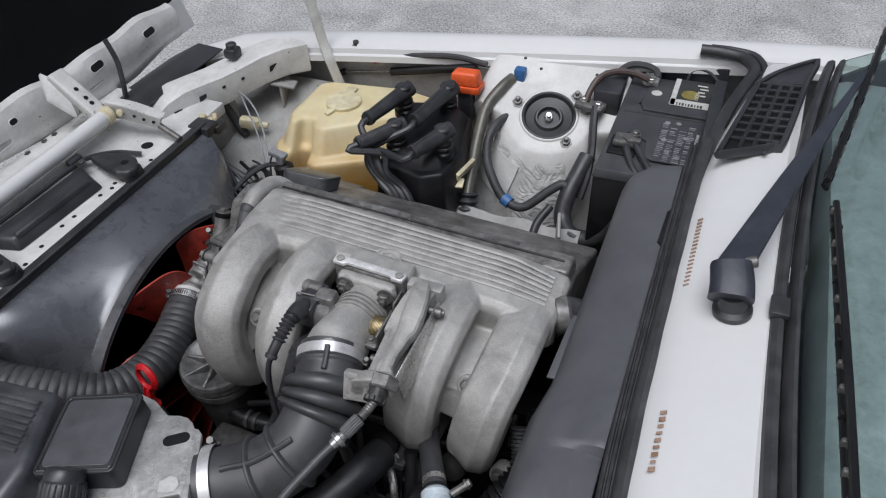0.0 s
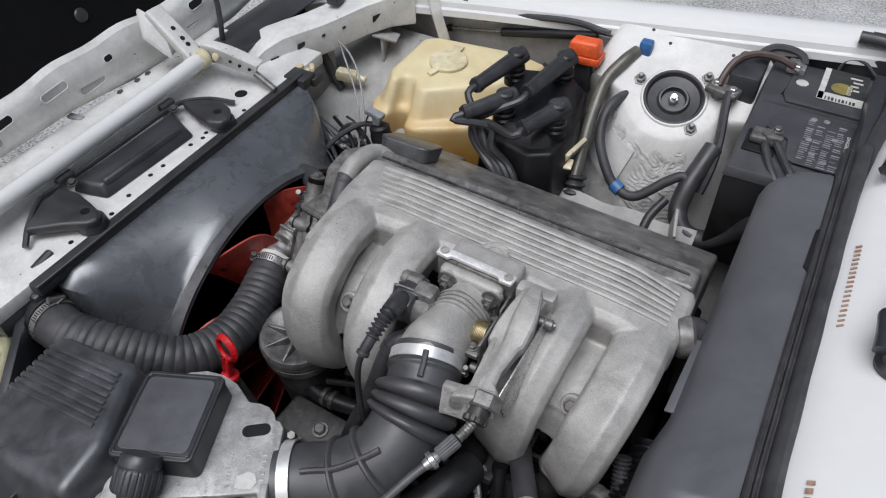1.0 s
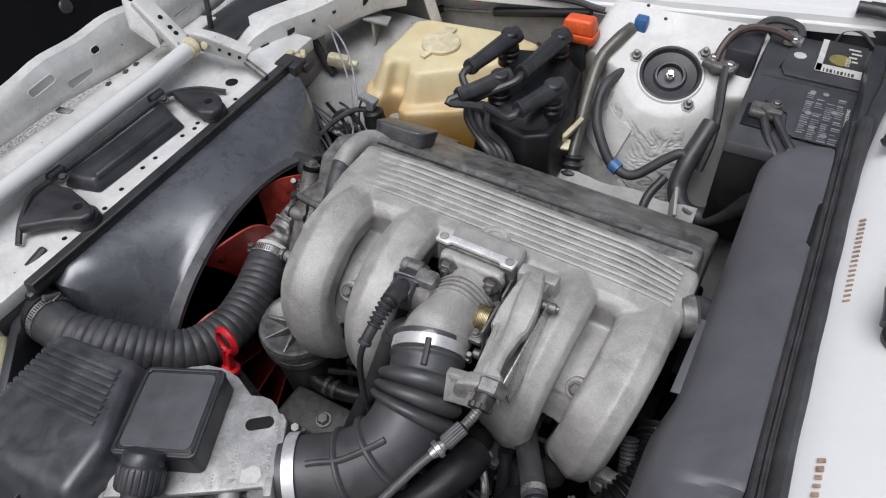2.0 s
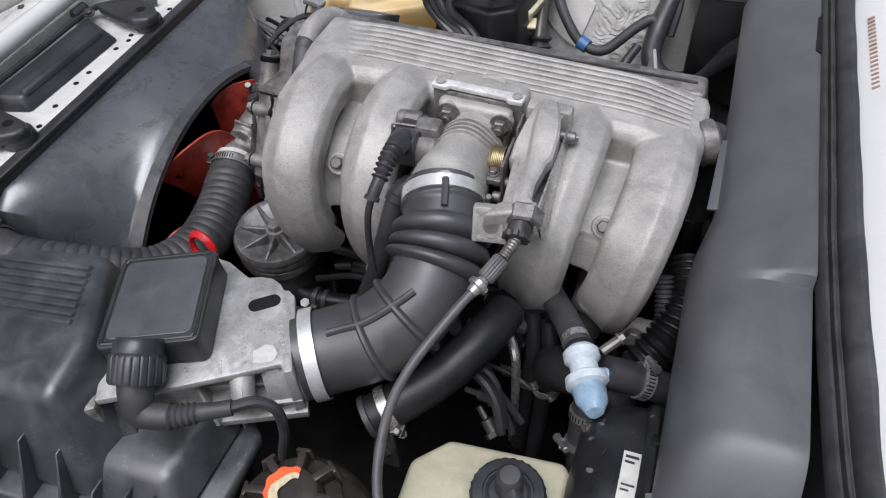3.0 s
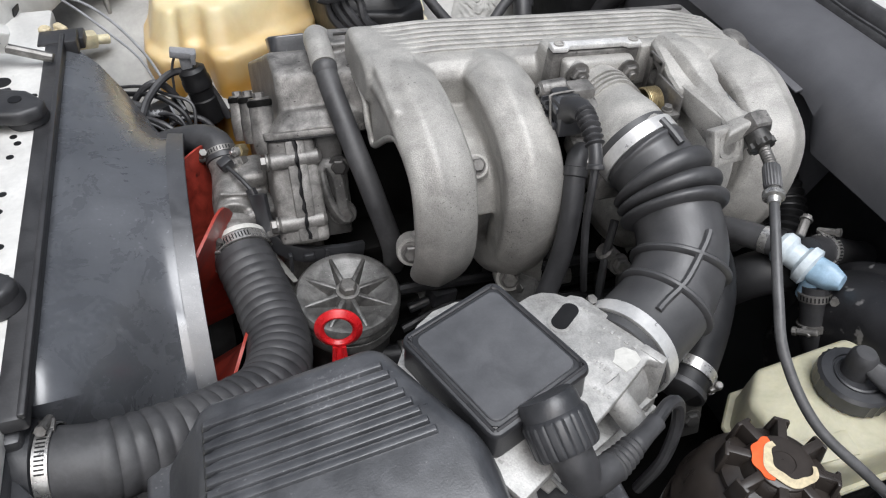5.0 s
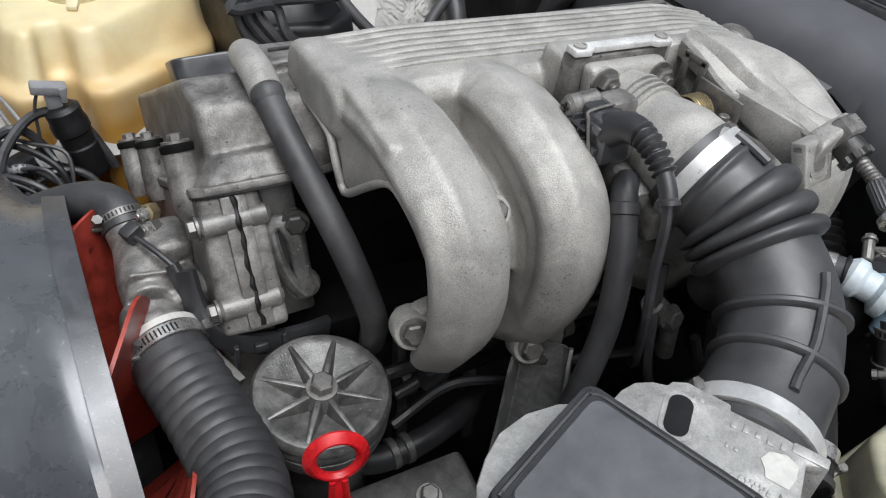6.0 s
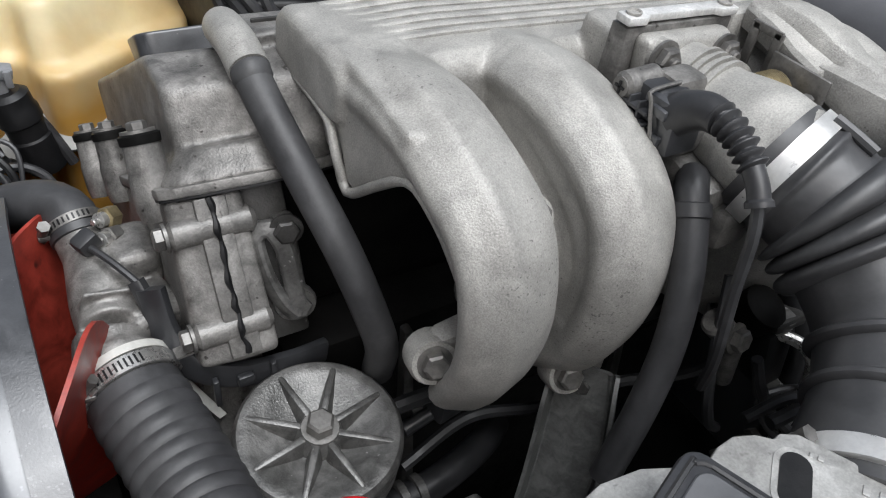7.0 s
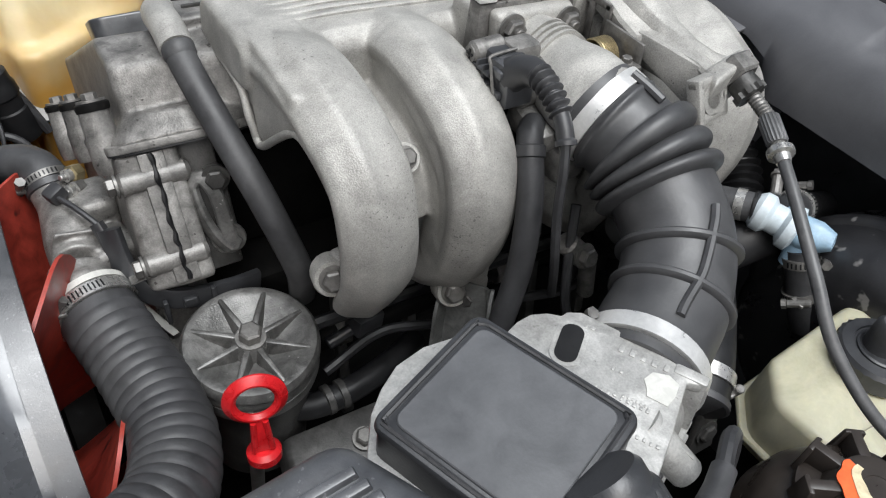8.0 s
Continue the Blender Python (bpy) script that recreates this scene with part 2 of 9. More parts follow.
def stained_plastic(m, foot, amber, low, high):
    """Fluid stain that deepens the plastic towards the bottle's foot."""
    t = m.node_tree
    b = next(n for n in t.nodes if n.type == "BSDF_PRINCIPLED")
    src = b.inputs["Base Color"].links[0].from_socket
    co, sep, rng, mix, nz, add = (t.nodes.new("ShaderNode" + k) for k in ("TexCoord", "SeparateXYZ", "MapRange", "Mix", "TexNoise", "Math"))
    nz.inputs["Scale"].default_value = 18
    t.links.new(co.outputs["Object"], nz.inputs["Vector"])
    t.links.new(co.outputs["Object"], sep.inputs[0])
    add.operation = "MULTIPLY_ADD"
    add.inputs[1].default_value = 0.10
    t.links.new(nz.outputs["Fac"], add.inputs[0])
    t.links.new(sep.outputs["Z"], add.inputs[2])
    rng.inputs["From Min"].default_value, rng.inputs["From Max"].default_value = low, high
    rng.inputs["To Min"].default_value, rng.inputs["To Max"].default_value = 0.95, 0.0
    t.links.new(add.outputs[0], rng.inputs["Value"])
    mix.data_type = "RGBA"
    mix.inputs[7].default_value = (*amber, 1)
    t.links.new(rng.outputs[0], mix.inputs[0])
    t.links.new(src, mix.inputs[6])
    t.links.new(mix.outputs[2], b.inputs["Base Color"])


stained_plastic(TANK, 0.0, (0.50, 0.26, 0.04), 0.17, 0.295)

# ---- mesh helpers ----
def base_of(ob):
    while ob.parent:
        ob = ob.parent
    return Vector(ob.get("base", (0, 0, 0)))


def finish(bm, name, mat, sharp=0.62):
    bmesh.ops.recalc_face_normals(bm, faces=bm.faces[:])
    for f in bm.faces:
        f.smooth = True
    for e in bm.edges:
        if len(e.link_faces) == 2 and e.calc_face_angle(0.0) > sharp:
            e.smooth = False
    me = bpy.data.meshes.new(name)
    bm.to_mesh(me)
    bm.free()
    me.materials.append(mat)
    return me


def thing(name, base, label, category, group="", kind=""):
    e = new(name)
    e.location, e["base"] = base, base
    e.empty_display_size = 0.02
    return tagged(e, label, category, group, kind)


def part(name, bm, mat, parent, label="", sharp=0.62):
    bmesh.ops.translate(bm, verts=bm.verts[:], vec=-base_of(parent))
    ob = new(name, finish(bm, name, mat, sharp))
    ob.parent = parent
    return tagged(ob, label)


def single(name, bm, mat, base, label, category, group="", kind="", sharp=0.62):
    bmesh.ops.translate(bm, verts=bm.verts[:], vec=-Vector(base))
    ob = new(name, finish(bm, name, mat, sharp))
    ob.location, ob["base"] = base, base
    return tagged(ob, label, category, group, kind)


def merge(*bms):
    out = bms[0]
    for b in bms[1:]:
        me = bpy.data.meshes.new("tmp")
        b.to_mesh(me)
        b.free()
        out.from_mesh(me)
        bpy.data.meshes.remove(me)
    return out


def moved(bm, m):
    bmesh.ops.transform(bm, matrix=m, verts=bm.verts[:])
    return bm


def frame_of(origin, z, x=None):
    """A pose at origin whose z axis points along z (and x near x)."""
    z = Vector(z).normalized()
    x = Vector(x) if x else (Vector((1, 0, 0)) if abs(z.x) < 0.9 else Vector((0, 1, 0)))
    y = z.cross(x).normalized()
    x = y.cross(z)
    m = Matrix((x, y, z)).transposed().to_4x4()
    m.translation = origin
    return m


def box(c, s, bevel=0.004, rot=(0, 0, 0), segs=2, taper=None):
    """A bevelled box; taper: scale of the top face in x and y."""
    bm = bmesh.new()
    bmesh.ops.create_cube(bm, size=1.0)
    for v in bm.verts:
        if taper and v.co.z > 0:
            v.co.x *= taper[0]
            v.co.y *= taper[1]
        v.co = Vector((v.co.x * s[0], v.co.y * s[1], v.co.z * s[2]))
    if bevel:
        bmesh.ops.bevel(bm, geom=bm.edges[:], offset=min(bevel, min(s) * 0.45), segments=segs, profile=0.5, affect="EDGES", clamp_overlap=True)
    return moved(bm, pose(*c, *rot))


def hexa(bottom, top, bevel=0.004, segs=2):
    """A solid between two rings of equally many corners, with rounded edges."""
    bm = bmesh.new()
    a = [bm.verts.new(p) for p in bottom]
    b = [bm.verts.new(p) for p in top]
    n = len(a)
    bm.faces.new(a[::-1])
    bm.faces.new(b)
    for i in range(n):
        bm.faces.new((a[i], a[(i + 1) % n], b[(i + 1) % n], b[i]))
    bmesh.ops.recalc_face_normals(bm, faces=bm.faces[:])
    if bevel:
        bmesh.ops.bevel(bm, geom=bm.edges[:], offset=bevel, segments=segs, profile=0.5, affect="EDGES", clamp_overlap=True)
    return bm


def prism(outline, z0, z1, m=None, bevel=0.0, segs=2):
    """An outline in x and y, raised from z0 to z1, then placed by m."""
    bm = hexa([(x, y, z0) for x, y in outline], [(x, y, z1) for x, y in outline], bevel, segs)
    return moved(bm, m) if m else bm


def lathe(profile, origin=(0, 0, 0), axis=(0, 0, 1), segs=32, wave=None):
    """Turns (radius, height) pairs about an axis; wave(angle, radius, height) may change the radius."""
    bm = bmesh.new()
    rings = []
    for r, h in profile:
        if r <= 1e-6:
            rings.append([bm.verts.new((0, 0, h))])
            continue
        ring = []
        for i in range(segs):
            a = 2 * math.pi * i / segs
            q = wave(a, r, h) if wave else r
            ring.append(bm.verts.new((q * math.cos(a), q * math.sin(a), h)))
        rings.append(ring)
    for a, b in zip(rings, rings[1:]):
        if len(a) == 1 and len(b) == 1:
            continue
        for i in range(segs):
            j = (i + 1) % segs
            if len(a) == 1:
                bm.faces.new((a[0], b[i], b[j]))
            elif len(b) == 1:
                bm.faces.new((a[i], a[j], b[0]))
            else:
                bm.faces.new((a[i], a[j], b[j], b[i]))
    for ring in (rings[0], rings[-1]):
        if len(ring) > 2:
            bm.faces.new(ring)
    return moved(bm, frame_of(origin, axis))


def curve_points(pts, step=0.006):
    """A smooth line through pts (Catmull-Rom), sampled about every step metres."""
    p = [Vector(q) for q in pts]
    if len(p) == 2:
        n = max(2, int((p[1] - p[0]).length / step))
        return [p[0].lerp(p[1], i / n) for i in range(n + 1)]
    p = [2 * p[0] - p[1]] + p + [2 * p[-1] - p[-2]]
    out = []
    for i in range(1, len(p) - 2):
        a, b, c, d = p[i - 1:i + 3]
        n = max(2, int((c - b).length / step))
        for k in range(n):
            t = k / n
            out.append(0.5 * (2 * b + (c - a) * t + (2 * a - 5 * b + 4 * c - d) * t * t + (3 * b - a - 3 * c + d) * t ** 3))
    out.append(p[-2])
    return out


def tube(pts, radius, segs=12, step=0.006, section=None, up=None):
    """A tube along a smooth line. radius: a number, or a function of the share of the way and the metres along it.
    section(angle) gives the shape (width, height) of the cross-section."""
    line = curve_points(pts, step)
    total = sum((b - a).length for a, b in zip(line, line[1:]))
    bm = bmesh.new()
    side = Vector(up) if up else None
    rings, run = [], 0.0
    for i, q in enumerate(line):
        t = (line[min(i + 1, len(line) - 1)] - line[max(i - 1, 0)]).normalized()
        if side is None:
            side = t.orthogonal()
        side = (side - t * side.dot(t)).normalized()
        other = t.cross(side)
        if i:
            run += (q - line[i - 1]).length
        r = radius(run / total, run) if callable(radius) else radius
        ring = []
        for k in range(segs):
            a = 2 * math.pi * k / segs
            u, v = section(a) if section else (math.cos(a), math.sin(a))
            ring.append(bm.verts.new(q + (side * u + other * v) * r))
        rings.append(ring)
    for a, b in zip(rings, rings[1:]):
        for k in range(segs):
            j = (k + 1) % segs
            bm.faces.new((a[k], a[j], b[j], b[k]))
    bm.faces.new(rings[0][::-1])
    bm.faces.new(rings[-1])
    return bm


def rod(a, b, r, segs=14, bevel=0.0):
    a, b = Vector(a), Vector(b)
    h = (b - a).length
    e = min(bevel, r * 0.5)
    prof = [(r - e, 0), (r, e), (r, h - e), (r - e, h)] if e else [(r, 0), (r, h)]
    return lathe(prof, a, b - a, segs)


def bolt(p, axis, r=0.007, h=0.006, washer=True):
    """A hexagon head with its washer."""
    z = Vector(axis).normalized()
    bm = lathe([(r * 0.86, 0), (r, r * 0.15), (r, h - r * 0.15), (r * 0.8, h), (0, h)], Vector(p), z, 6)
    if washer:
        bm = merge(bm, lathe([(r * 1.3, -0.0015), (r * 1.3, 0.0006), (0, 0.001)], Vector(p), z, 20))
    return bm


def hose_clamp(parent, c, axis, r, width=0.011, screw=(0, 0, 1), mat=None, away=1):
    """A worm-drive clamp: a band with a screw housing."""
    z = Vector(axis).normalized()
    c = Vector(c)
    band = lathe([(r, -width / 2), (r + 0.0016, -width / 2), (r + 0.0016, width / 2), (r, width / 2), (r, -width / 2)], c, z, 40)
    ob = part("clamp_band", band, mat or STEEL, parent, "shiny steel hose clamp band")
    s = Vector(screw)
    s = (s - z * s.dot(z)).normalized()
    t = z.cross(s)
    slots = []
    for k in range(10 if away else 0):
        a = away * (0.35 + k * 0.0032 / r)
        d = s * math.cos(a) + t * math.sin(a)
        slots.append(moved(box((0, 0, 0), (width * 0.62, 0.0013, 0.0006), 0.0), frame_of(c + d * (r + 0.0017), d, z)))
    if slots:
        part("clamp_slots", merge(*slots), BLACK, ob)
    q = c + s * (r + 0.0042)
    part("clamp_screw", merge(rod(q - t * 0.009, q + t * 0.011, 0.0036, 10, 0.001), lathe([(0.0045, 0), (0.0045, 0.004), (0, 0.004)], q + t * 0.011, t, 6), box(q - s * 0.003, (0.012, 0.012, 0.004), 0.001)), STEEL_OLD, ob)
    return ob


def cable(name, pts, r, mat, label, category="cable", segs=8, step=0.006):
    return single(name, tube(pts, r, segs, step), mat, tuple(pts[0]), label, category)


def sheet(rows, thick=0.002):
    """A solid sheet through a grid of points, rows by columns, thickened downwards."""
    bm = bmesh.new()
    g = [[bm.verts.new(p) for p in r] for r in rows]
    for a, b in zip(g, g[1:]):
        for i in range(len(a) - 1):
            bm.faces.new((a[i], a[i + 1], b[i + 1], b[i]))
    bmesh.ops.recalc_face_normals(bm, faces=bm.faces[:])
    bmesh.ops.solidify(bm, geom=bm.faces[:], thickness=thick)
    return bm


def rounded_rect(w, h, r, n=5):
    out = []
    for cx, cy, a0 in ((w / 2 - r, h / 2 - r, 0), (-w / 2 + r, h / 2 - r, 90), (-w / 2 + r, -h / 2 + r, 180), (w / 2 - r, -h / 2 + r, 270)):
        for i in range(n + 1):
            a = radians(a0 + 90 * i / n)
            out.append((cx + r * math.cos(a), cy + r * math.sin(a)))
    return out


def superellipse(w, h, p=3.0):
    def f(a):
        c, s = math.cos(a), math.sin(a)
        return (w * math.copysign(abs(c) ** (2 / p), c), h * math.copysign(abs(s) ** (2 / p), s))
    return f


def lettering(name, text, size, m, mat, parent, depth=0.0006):
    cu = bpy.data.curves.new(name, "FONT")
    cu.body, cu.size, cu.extrude = text, size, depth
    cu.align_x, cu.align_y = "CENTER", "CENTER"
    ob = new(name, cu)
    ob.data.materials.append(mat)
    ob.parent = parent
    mm = m.copy()
    mm.translation = mm.translation - base_of(parent)
    ob.matrix_local = mm
    return ob

# ---- ground ----
def ground_sheet():
    bm = bmesh.new()
    bmesh.ops.create_grid(bm, x_segments=24, y_segments=24, size=60)
    return bm


single("ground", ground_sheet(), ASPHALT, (0, 0, 0), "worn light grey asphalt of a parking area", "ground", kind="structure")

MID = 0.64  # the car's middle in y

# ---- car body ----
car = thing("car_body", (-0.4, MID, 0.3), "white car with its bonnet raised, standing on asphalt", "car")


def fender(side):
    """The outer wing with the folded edge that the bonnet closes on."""
    prof = [(-0.020, -0.022), (-0.018, -0.012), (-0.008, -0.010), (-0.004, 0.0), (0.010, 0.004), (0.016, 0.000), (0.024, 0.003),
            (0.050, 0.010), (0.078, 0.011), (0.098, 0.004), (0.112, -0.012), (0.122, -0.05), (0.135, -0.16), (0.14, -0.40), (0.13, -0.55)]
    off = 0.0 if side > 0 else 0.085
    line = [(-1.14, 0.530, 0.770, 0.5), (-1.07, 0.565, 0.806, 0.75), (-0.98, 0.590, 0.833, 0.95), (-0.86, 0.603, 0.846, 1), (-0.7, 0.612, 0.856, 1), (-0.5, 0.622, 0.866, 1), (-0.3, 0.630, 0.876, 1),
            (-0.1, 0.636, 0.885, 1), (0.05, 0.640, 0.892, 1), (0.2, 0.642, 0.899, 1), (0.5, 0.645, 0.905, 1), (0.9, 0.645, 0.905, 1)]
    if side > 0:
        splay = (0.500, 0.532, 0.549, 0.568, 0.594, 0.627, 0.660, 0.692, 0.714, 0.728, 0.740, 0.740)
        line = [(x, d, z, w * 0.68) for (x, y, z, w), d in zip(line, splay)]
    rows = [[(x, MID + side * (y + off + dy * w), z + dz) for dy, dz in prof] for x, y, z, w in line]
    return sheet(rows, 0.003 if side < 0 else -0.003)


part("right_fender", fender(1), WHITE, car)
part("left_fender", fender(-1), WHITE, car)


def inner_wing(side):
    """The wall under the wing, the flat shelf round the strut and the floor of the arch."""
    off = 0.0 if side > 0 else 0.085
    y = lambda d: MID + side * (d + off)
    wall = sheet([[(x, y(d + 0.006), z) for d, z in ((0.60 + k, 0.835 + k * 0.9), (0.60 + k, 0.74), (0.595, 0.60), (0.52, 0.53), (0.36, 0.50))]
                  for x, k in ((-1.0, -0.03), (-0.8, 0), (-0.6, 0.008), (-0.42, 0.012))], 0.003)
    shelf2 = sheet([[(x, y(d), z) for d, z in ((0.690, 0.850), (0.688, 0.700))] for x in (-0.16, -0.05, 0.03)], 0.003)
    if side > 0:
        return merge(wall, sheet([[(x, y(d), z) for d, z in ((0.42, 0.62), (0.36, 0.52), (0.30, 0.46))] for x in (-0.43, -0.2, 0.02)], 0.003))
    lower = sheet([[(x, y(d), z) for d, z in ((0.53, 0.80), (0.50, 0.62), (0.30, 0.46))] for x in (-0.43, -0.2, 0.02)], 0.003)
    return merge(wall, shelf2, lower)


part("right_inner_wing", inner_wing(1), INNER, car)
part("left_inner_wing", inner_wing(-1), INNER, car)

LEAN = Vector((0.087, -0.469, 0.879)).normalized()  # the strut's axis leans inboard
TC = Vector((-0.287, 1.184, 0.808))
TM = frame_of(TC, LEAN, (1, 0, 0))


def tower_reach(a):
    """How far the flat top runs in a direction: round inboard, square out to the wing."""
    c, q = math.cos(a), math.sin(a)
    if q <= 0:
        side = 0.078 + 0.054 * max(0.0, 1 + q * 3.2) ** 2
        return side
    return 1 / ((abs(c) / 0.132) ** 7 + (q / 0.128) ** 7) ** (1 / 7)


def tower_point(a, out, down):
    r = tower_reach(a) + out
    return TM @ Vector((r * math.cos(a), r * math.sin(a), -down))


FLANK = ((0.0, 0.0), (0.007, 0.0022), (0.013, 0.008), (0.018, 0.018), (0.024, 0.045), (0.031, 0.085), (0.040, 0.13), (0.055, 0.19), (0.075, 0.26))


def flank_out(a, out, down):
    """The inboard flank leans back under the eye, the sides fall steeply."""
    w = max(0.0, -math.sin(a)) ** 0.8
    return out * (1 - w) + (0.006 * min(1.0, down / 0.008) + 1.12 * down) * w


def tower_shell():
    n = 160
    bm = bmesh.new()
    rings = []
    for r, h in ((0.046, -0.030), (0.0495, -0.004), (0.051, 0.0035), (0.0535, 0.0035), (0.056, 0.0005), (0.066, 0.0)):
        rings.append([bm.verts.new(TM @ Vector((r * math.cos(2 * math.pi * i / n), r * math.sin(2 * math.pi * i / n), h))) for i in range(n)])
    rings.append([bm.verts.new(tower_point(2 * math.pi * i / n, -0.012, -0.0004)) for i in range(n)])
    for out, down in FLANK:
        ring = []
        for i in range(n):
            a = 2 * math.pi * i / n
            k = max(0.0, min(1.0, 1.0 - (math.sin(a) - 0.35) * 2.2))
            ring.append(bm.verts.new(tower_point(a, flank_out(a, out, down) * (0.3 + 0.7 * k), down * (0.12 + 0.88 * k))))
        rings.append(ring)
    for a, b in zip(rings, rings[1:]):
        for i in range(n):
            j = (i + 1) % n
            bm.faces.new((a[i], a[j], b[j], b[i]))
    return bm


right_tower = part("right_strut_tower", tower_shell(), TOWER, car, "white pressed steel strut tower with rippled seam sealer")
part("rubber_mount", moved(lathe([(0.0495, -0.012), (0.0495, 0.001), (0.0465, 0.002), (0.043, -0.005), (0.028, -0.009), (0.0245, -0.003), (0.0215, -0.003), (0.019, -0.014), (0.0, -0.014)], (0, 0, 0), (0, 0, 1), 48), TM), RUBBER, right_tower, "black rubber strut bearing")
part("piston_nut", moved(merge(lathe([(0.0085, -0.014), (0.0085, -0.005), (0.0065, -0.003), (0, -0.003)], (0, 0, 0), (0, 0, 1), 6), rod((0, 0, -0.004), (0, 0, 0.006), 0.0048, 12)), TM), STEEL, right_tower)
for ang in (168, 52, -46):
    q = Vector((0.0655 * math.cos(radians(ang)), 0.0655 * math.sin(radians(ang)), 0.0))
    part("strut_nut", moved(merge(lathe([(0.0115, 0), (0.0115, 0.002), (0.008, 0.0025), (0.008, 0.009), (0.006, 0.010), (0, 0.010)], q, (0, 0, 1), 6), rod(q, q + Vector((0, 0, 0.019)), 0.0042, 10, 0.001)), TM), STEEL_OLD, right_tower)
for hx, hy in ((-0.042, 0.096), (0.064, 0.108), (-0.078, 0.112)):
    part("shelf_hole", moved(lathe([(0.0032, 0), (0.0032, 0.0008), (0, 0.0008)], (hx, hy, -0.0002), (0, 0, 1), 12), TM), BLACK, right_tower)


def left_tower_shell(cx, cy):
    prof = [(0.0, -0.030), (0.046, -0.028), (0.050, -0.002), (0.0515, 0.004), (0.054, 0.001), (0.064, 0.0), (0.085, -0.001), (0.104, -0.010), (0.113, -0.028), (0.122, -0.075), (0.140, -0.15), (0.165, -0.25), (0.19, -0.34)]
    return lathe(prof, (cx, cy, 0.815), (0, 0, 1), 48)


def left_mount(cx, cy):
    t = part("left_strut_tower", left_tower_shell(cx, cy), TOWER, car, "white pressed steel strut tower beside the reservoirs")
    part("rubber_mount", lathe([(0.0495, -0.010), (0.0495, 0.004), (0.0465, 0.005), (0.043, -0.002), (0.028, -0.007), (0.0245, -0.001), (0.0215, -0.001), (0.019, -0.012), (0.0, -0.012)], (cx, cy, 0.812), (0, 0, 1), 40), RUBBER, t, "black rubber strut bearing")
    part("piston_nut", merge(lathe([(0.008, 0), (0.008, 0.007), (0.006, 0.009), (0, 0.009)], (cx, cy, 0.813), (0, 0, 1), 6), rod((cx, cy, 0.82), (cx, cy, 0.829), 0.0045, 10)), STEEL, t)
    for dx, dy in ((-0.052, -0.036), (-0.002, 0.081), (0.054, -0.077)):
        q = (cx + dx, cy + dy, 0.814)
        part("strut_nut", merge(lathe([(0.0115, 0), (0.0115, 0.002), (0.008, 0.0025), (0.008, 0.009), (0.006, 0.010), (0, 0.010)], q, (0, 0, 1), 6), rod(q, (q[0], q[1], q[2] + 0.019), 0.0042, 10, 0.001)), STEEL_OLD, t)


left_mount(-0.282, 0.020)


def flank_at(a, d, lift=0.0):
    """A point on the tower's flank, d metres below the top."""
    outs, downs = [f[0] for f in FLANK], [f[1] for f in FLANK]
    return tower_point(a, flank_out(a, float(np.interp(d, downs, outs)), d) + lift, d)


def sealer_patch():
    """Rippled sealer spread over the tower's inner flank."""
    bm = bmesh.new()
    rows = []
    for i in range(130):
        u = i / 129
        row = []
        for j in range(190):
            v = j / 189
            a = radians(206 + 100 * v)
            bend = noise.noise(Vector((v * 5, u * 5, 3)))
            wave = 1.0 - 3.0 * abs(noise.noise(Vector((v * 11 + 2.2 * bend, u * 17 + 4 * bend, 0)))) + 0.5 * noise.noise(Vector((v * 44, u * 44, 7)))
            edge = min(u * 1.2, 1 - u, v, 1 - v) * 9 + 0.5 * math.sin(v * 29) + 0.3 * math.sin(u * 23)
            smooth = max(0.0, min(1.0, (abs(v - 0.40) - 0.13) * 14)) if u > 0.16 else 1.0
            lift = 0.0022 * wave * max(0.0, min(1, edge)) * smooth - 0.004 * max(0, 1 - edge) + 0.0006
            row.append(bm.verts.new(flank_at(a, 0.008 + 0.120 * u, lift)))
        rows.append(row)
    for a, b in zip(rows, rows[1:]):
        for k in range(189):
            bm.faces.new((a[k], a[k + 1], b[k + 1], b[k]))
    return bm


part("seam_sealer", sealer_patch(), SEALER, right_tower, "thick rippled grey sealer on the tower flank")
part("plate", sheet([[flank_at(radians(a + 26 * (0.02 - d)), d, 0.0042) for a in (226, 234, 242, 250, 256)] for d in (0.020, 0.032, 0.045, 0.058, 0.070)], 0.002), TOWER, right_tower, "smooth pale plate on the rippled flank")

# radiator support beam
beam = part("radiator_support", box((-0.945, 0.66, 0.800), (0.088, 0.72, 0.024), 0.004), WHITE_DIRTY, car, "white painted radiator crossmember with small holes")
part("front_shelf", sheet([[(x, y, z) for x, z in ((-1.140, 0.790), (-1.137, 0.816), (-1.128, 0.823), (-1.092, 0.828), (-1.080, 0.824), (-1.070, 0.816), (-1.060, 0.818), (-1.050, 0.828), (-1.036, 0.838), (-1.020, 0.836), (-1.008, 0.822), (-0.985, 0.812))] for y in (0.20, 0.40, 0.60, 0.80, 0.90, 0.98)], 0.002), WHITE_DIRTY, beam)
for y in (0.735, 0.775, 0.80):
    part("paint_chip", prism([(-0.004, -0.006), (0.003, -0.007), (0.005, 0.001), (0.002, 0.007), (-0.005, 0.004)], 0, 0.0006, pose(-1.118, y, 0.8253, 0, 0, 40 * y), 0), CAST_DARK, beam)
part("shelf_clip", box((-1.128, 0.648, 0.824), (0.030, 0.012, 0.006), 0.002, (0, 0, 8)), PALE, beam, "grey spring clip")
part("front_web", box((-0.985, 0.66, 0.70), (0.02, 0.76, 0.2), 0.004), WHITE_DIRTY, beam)
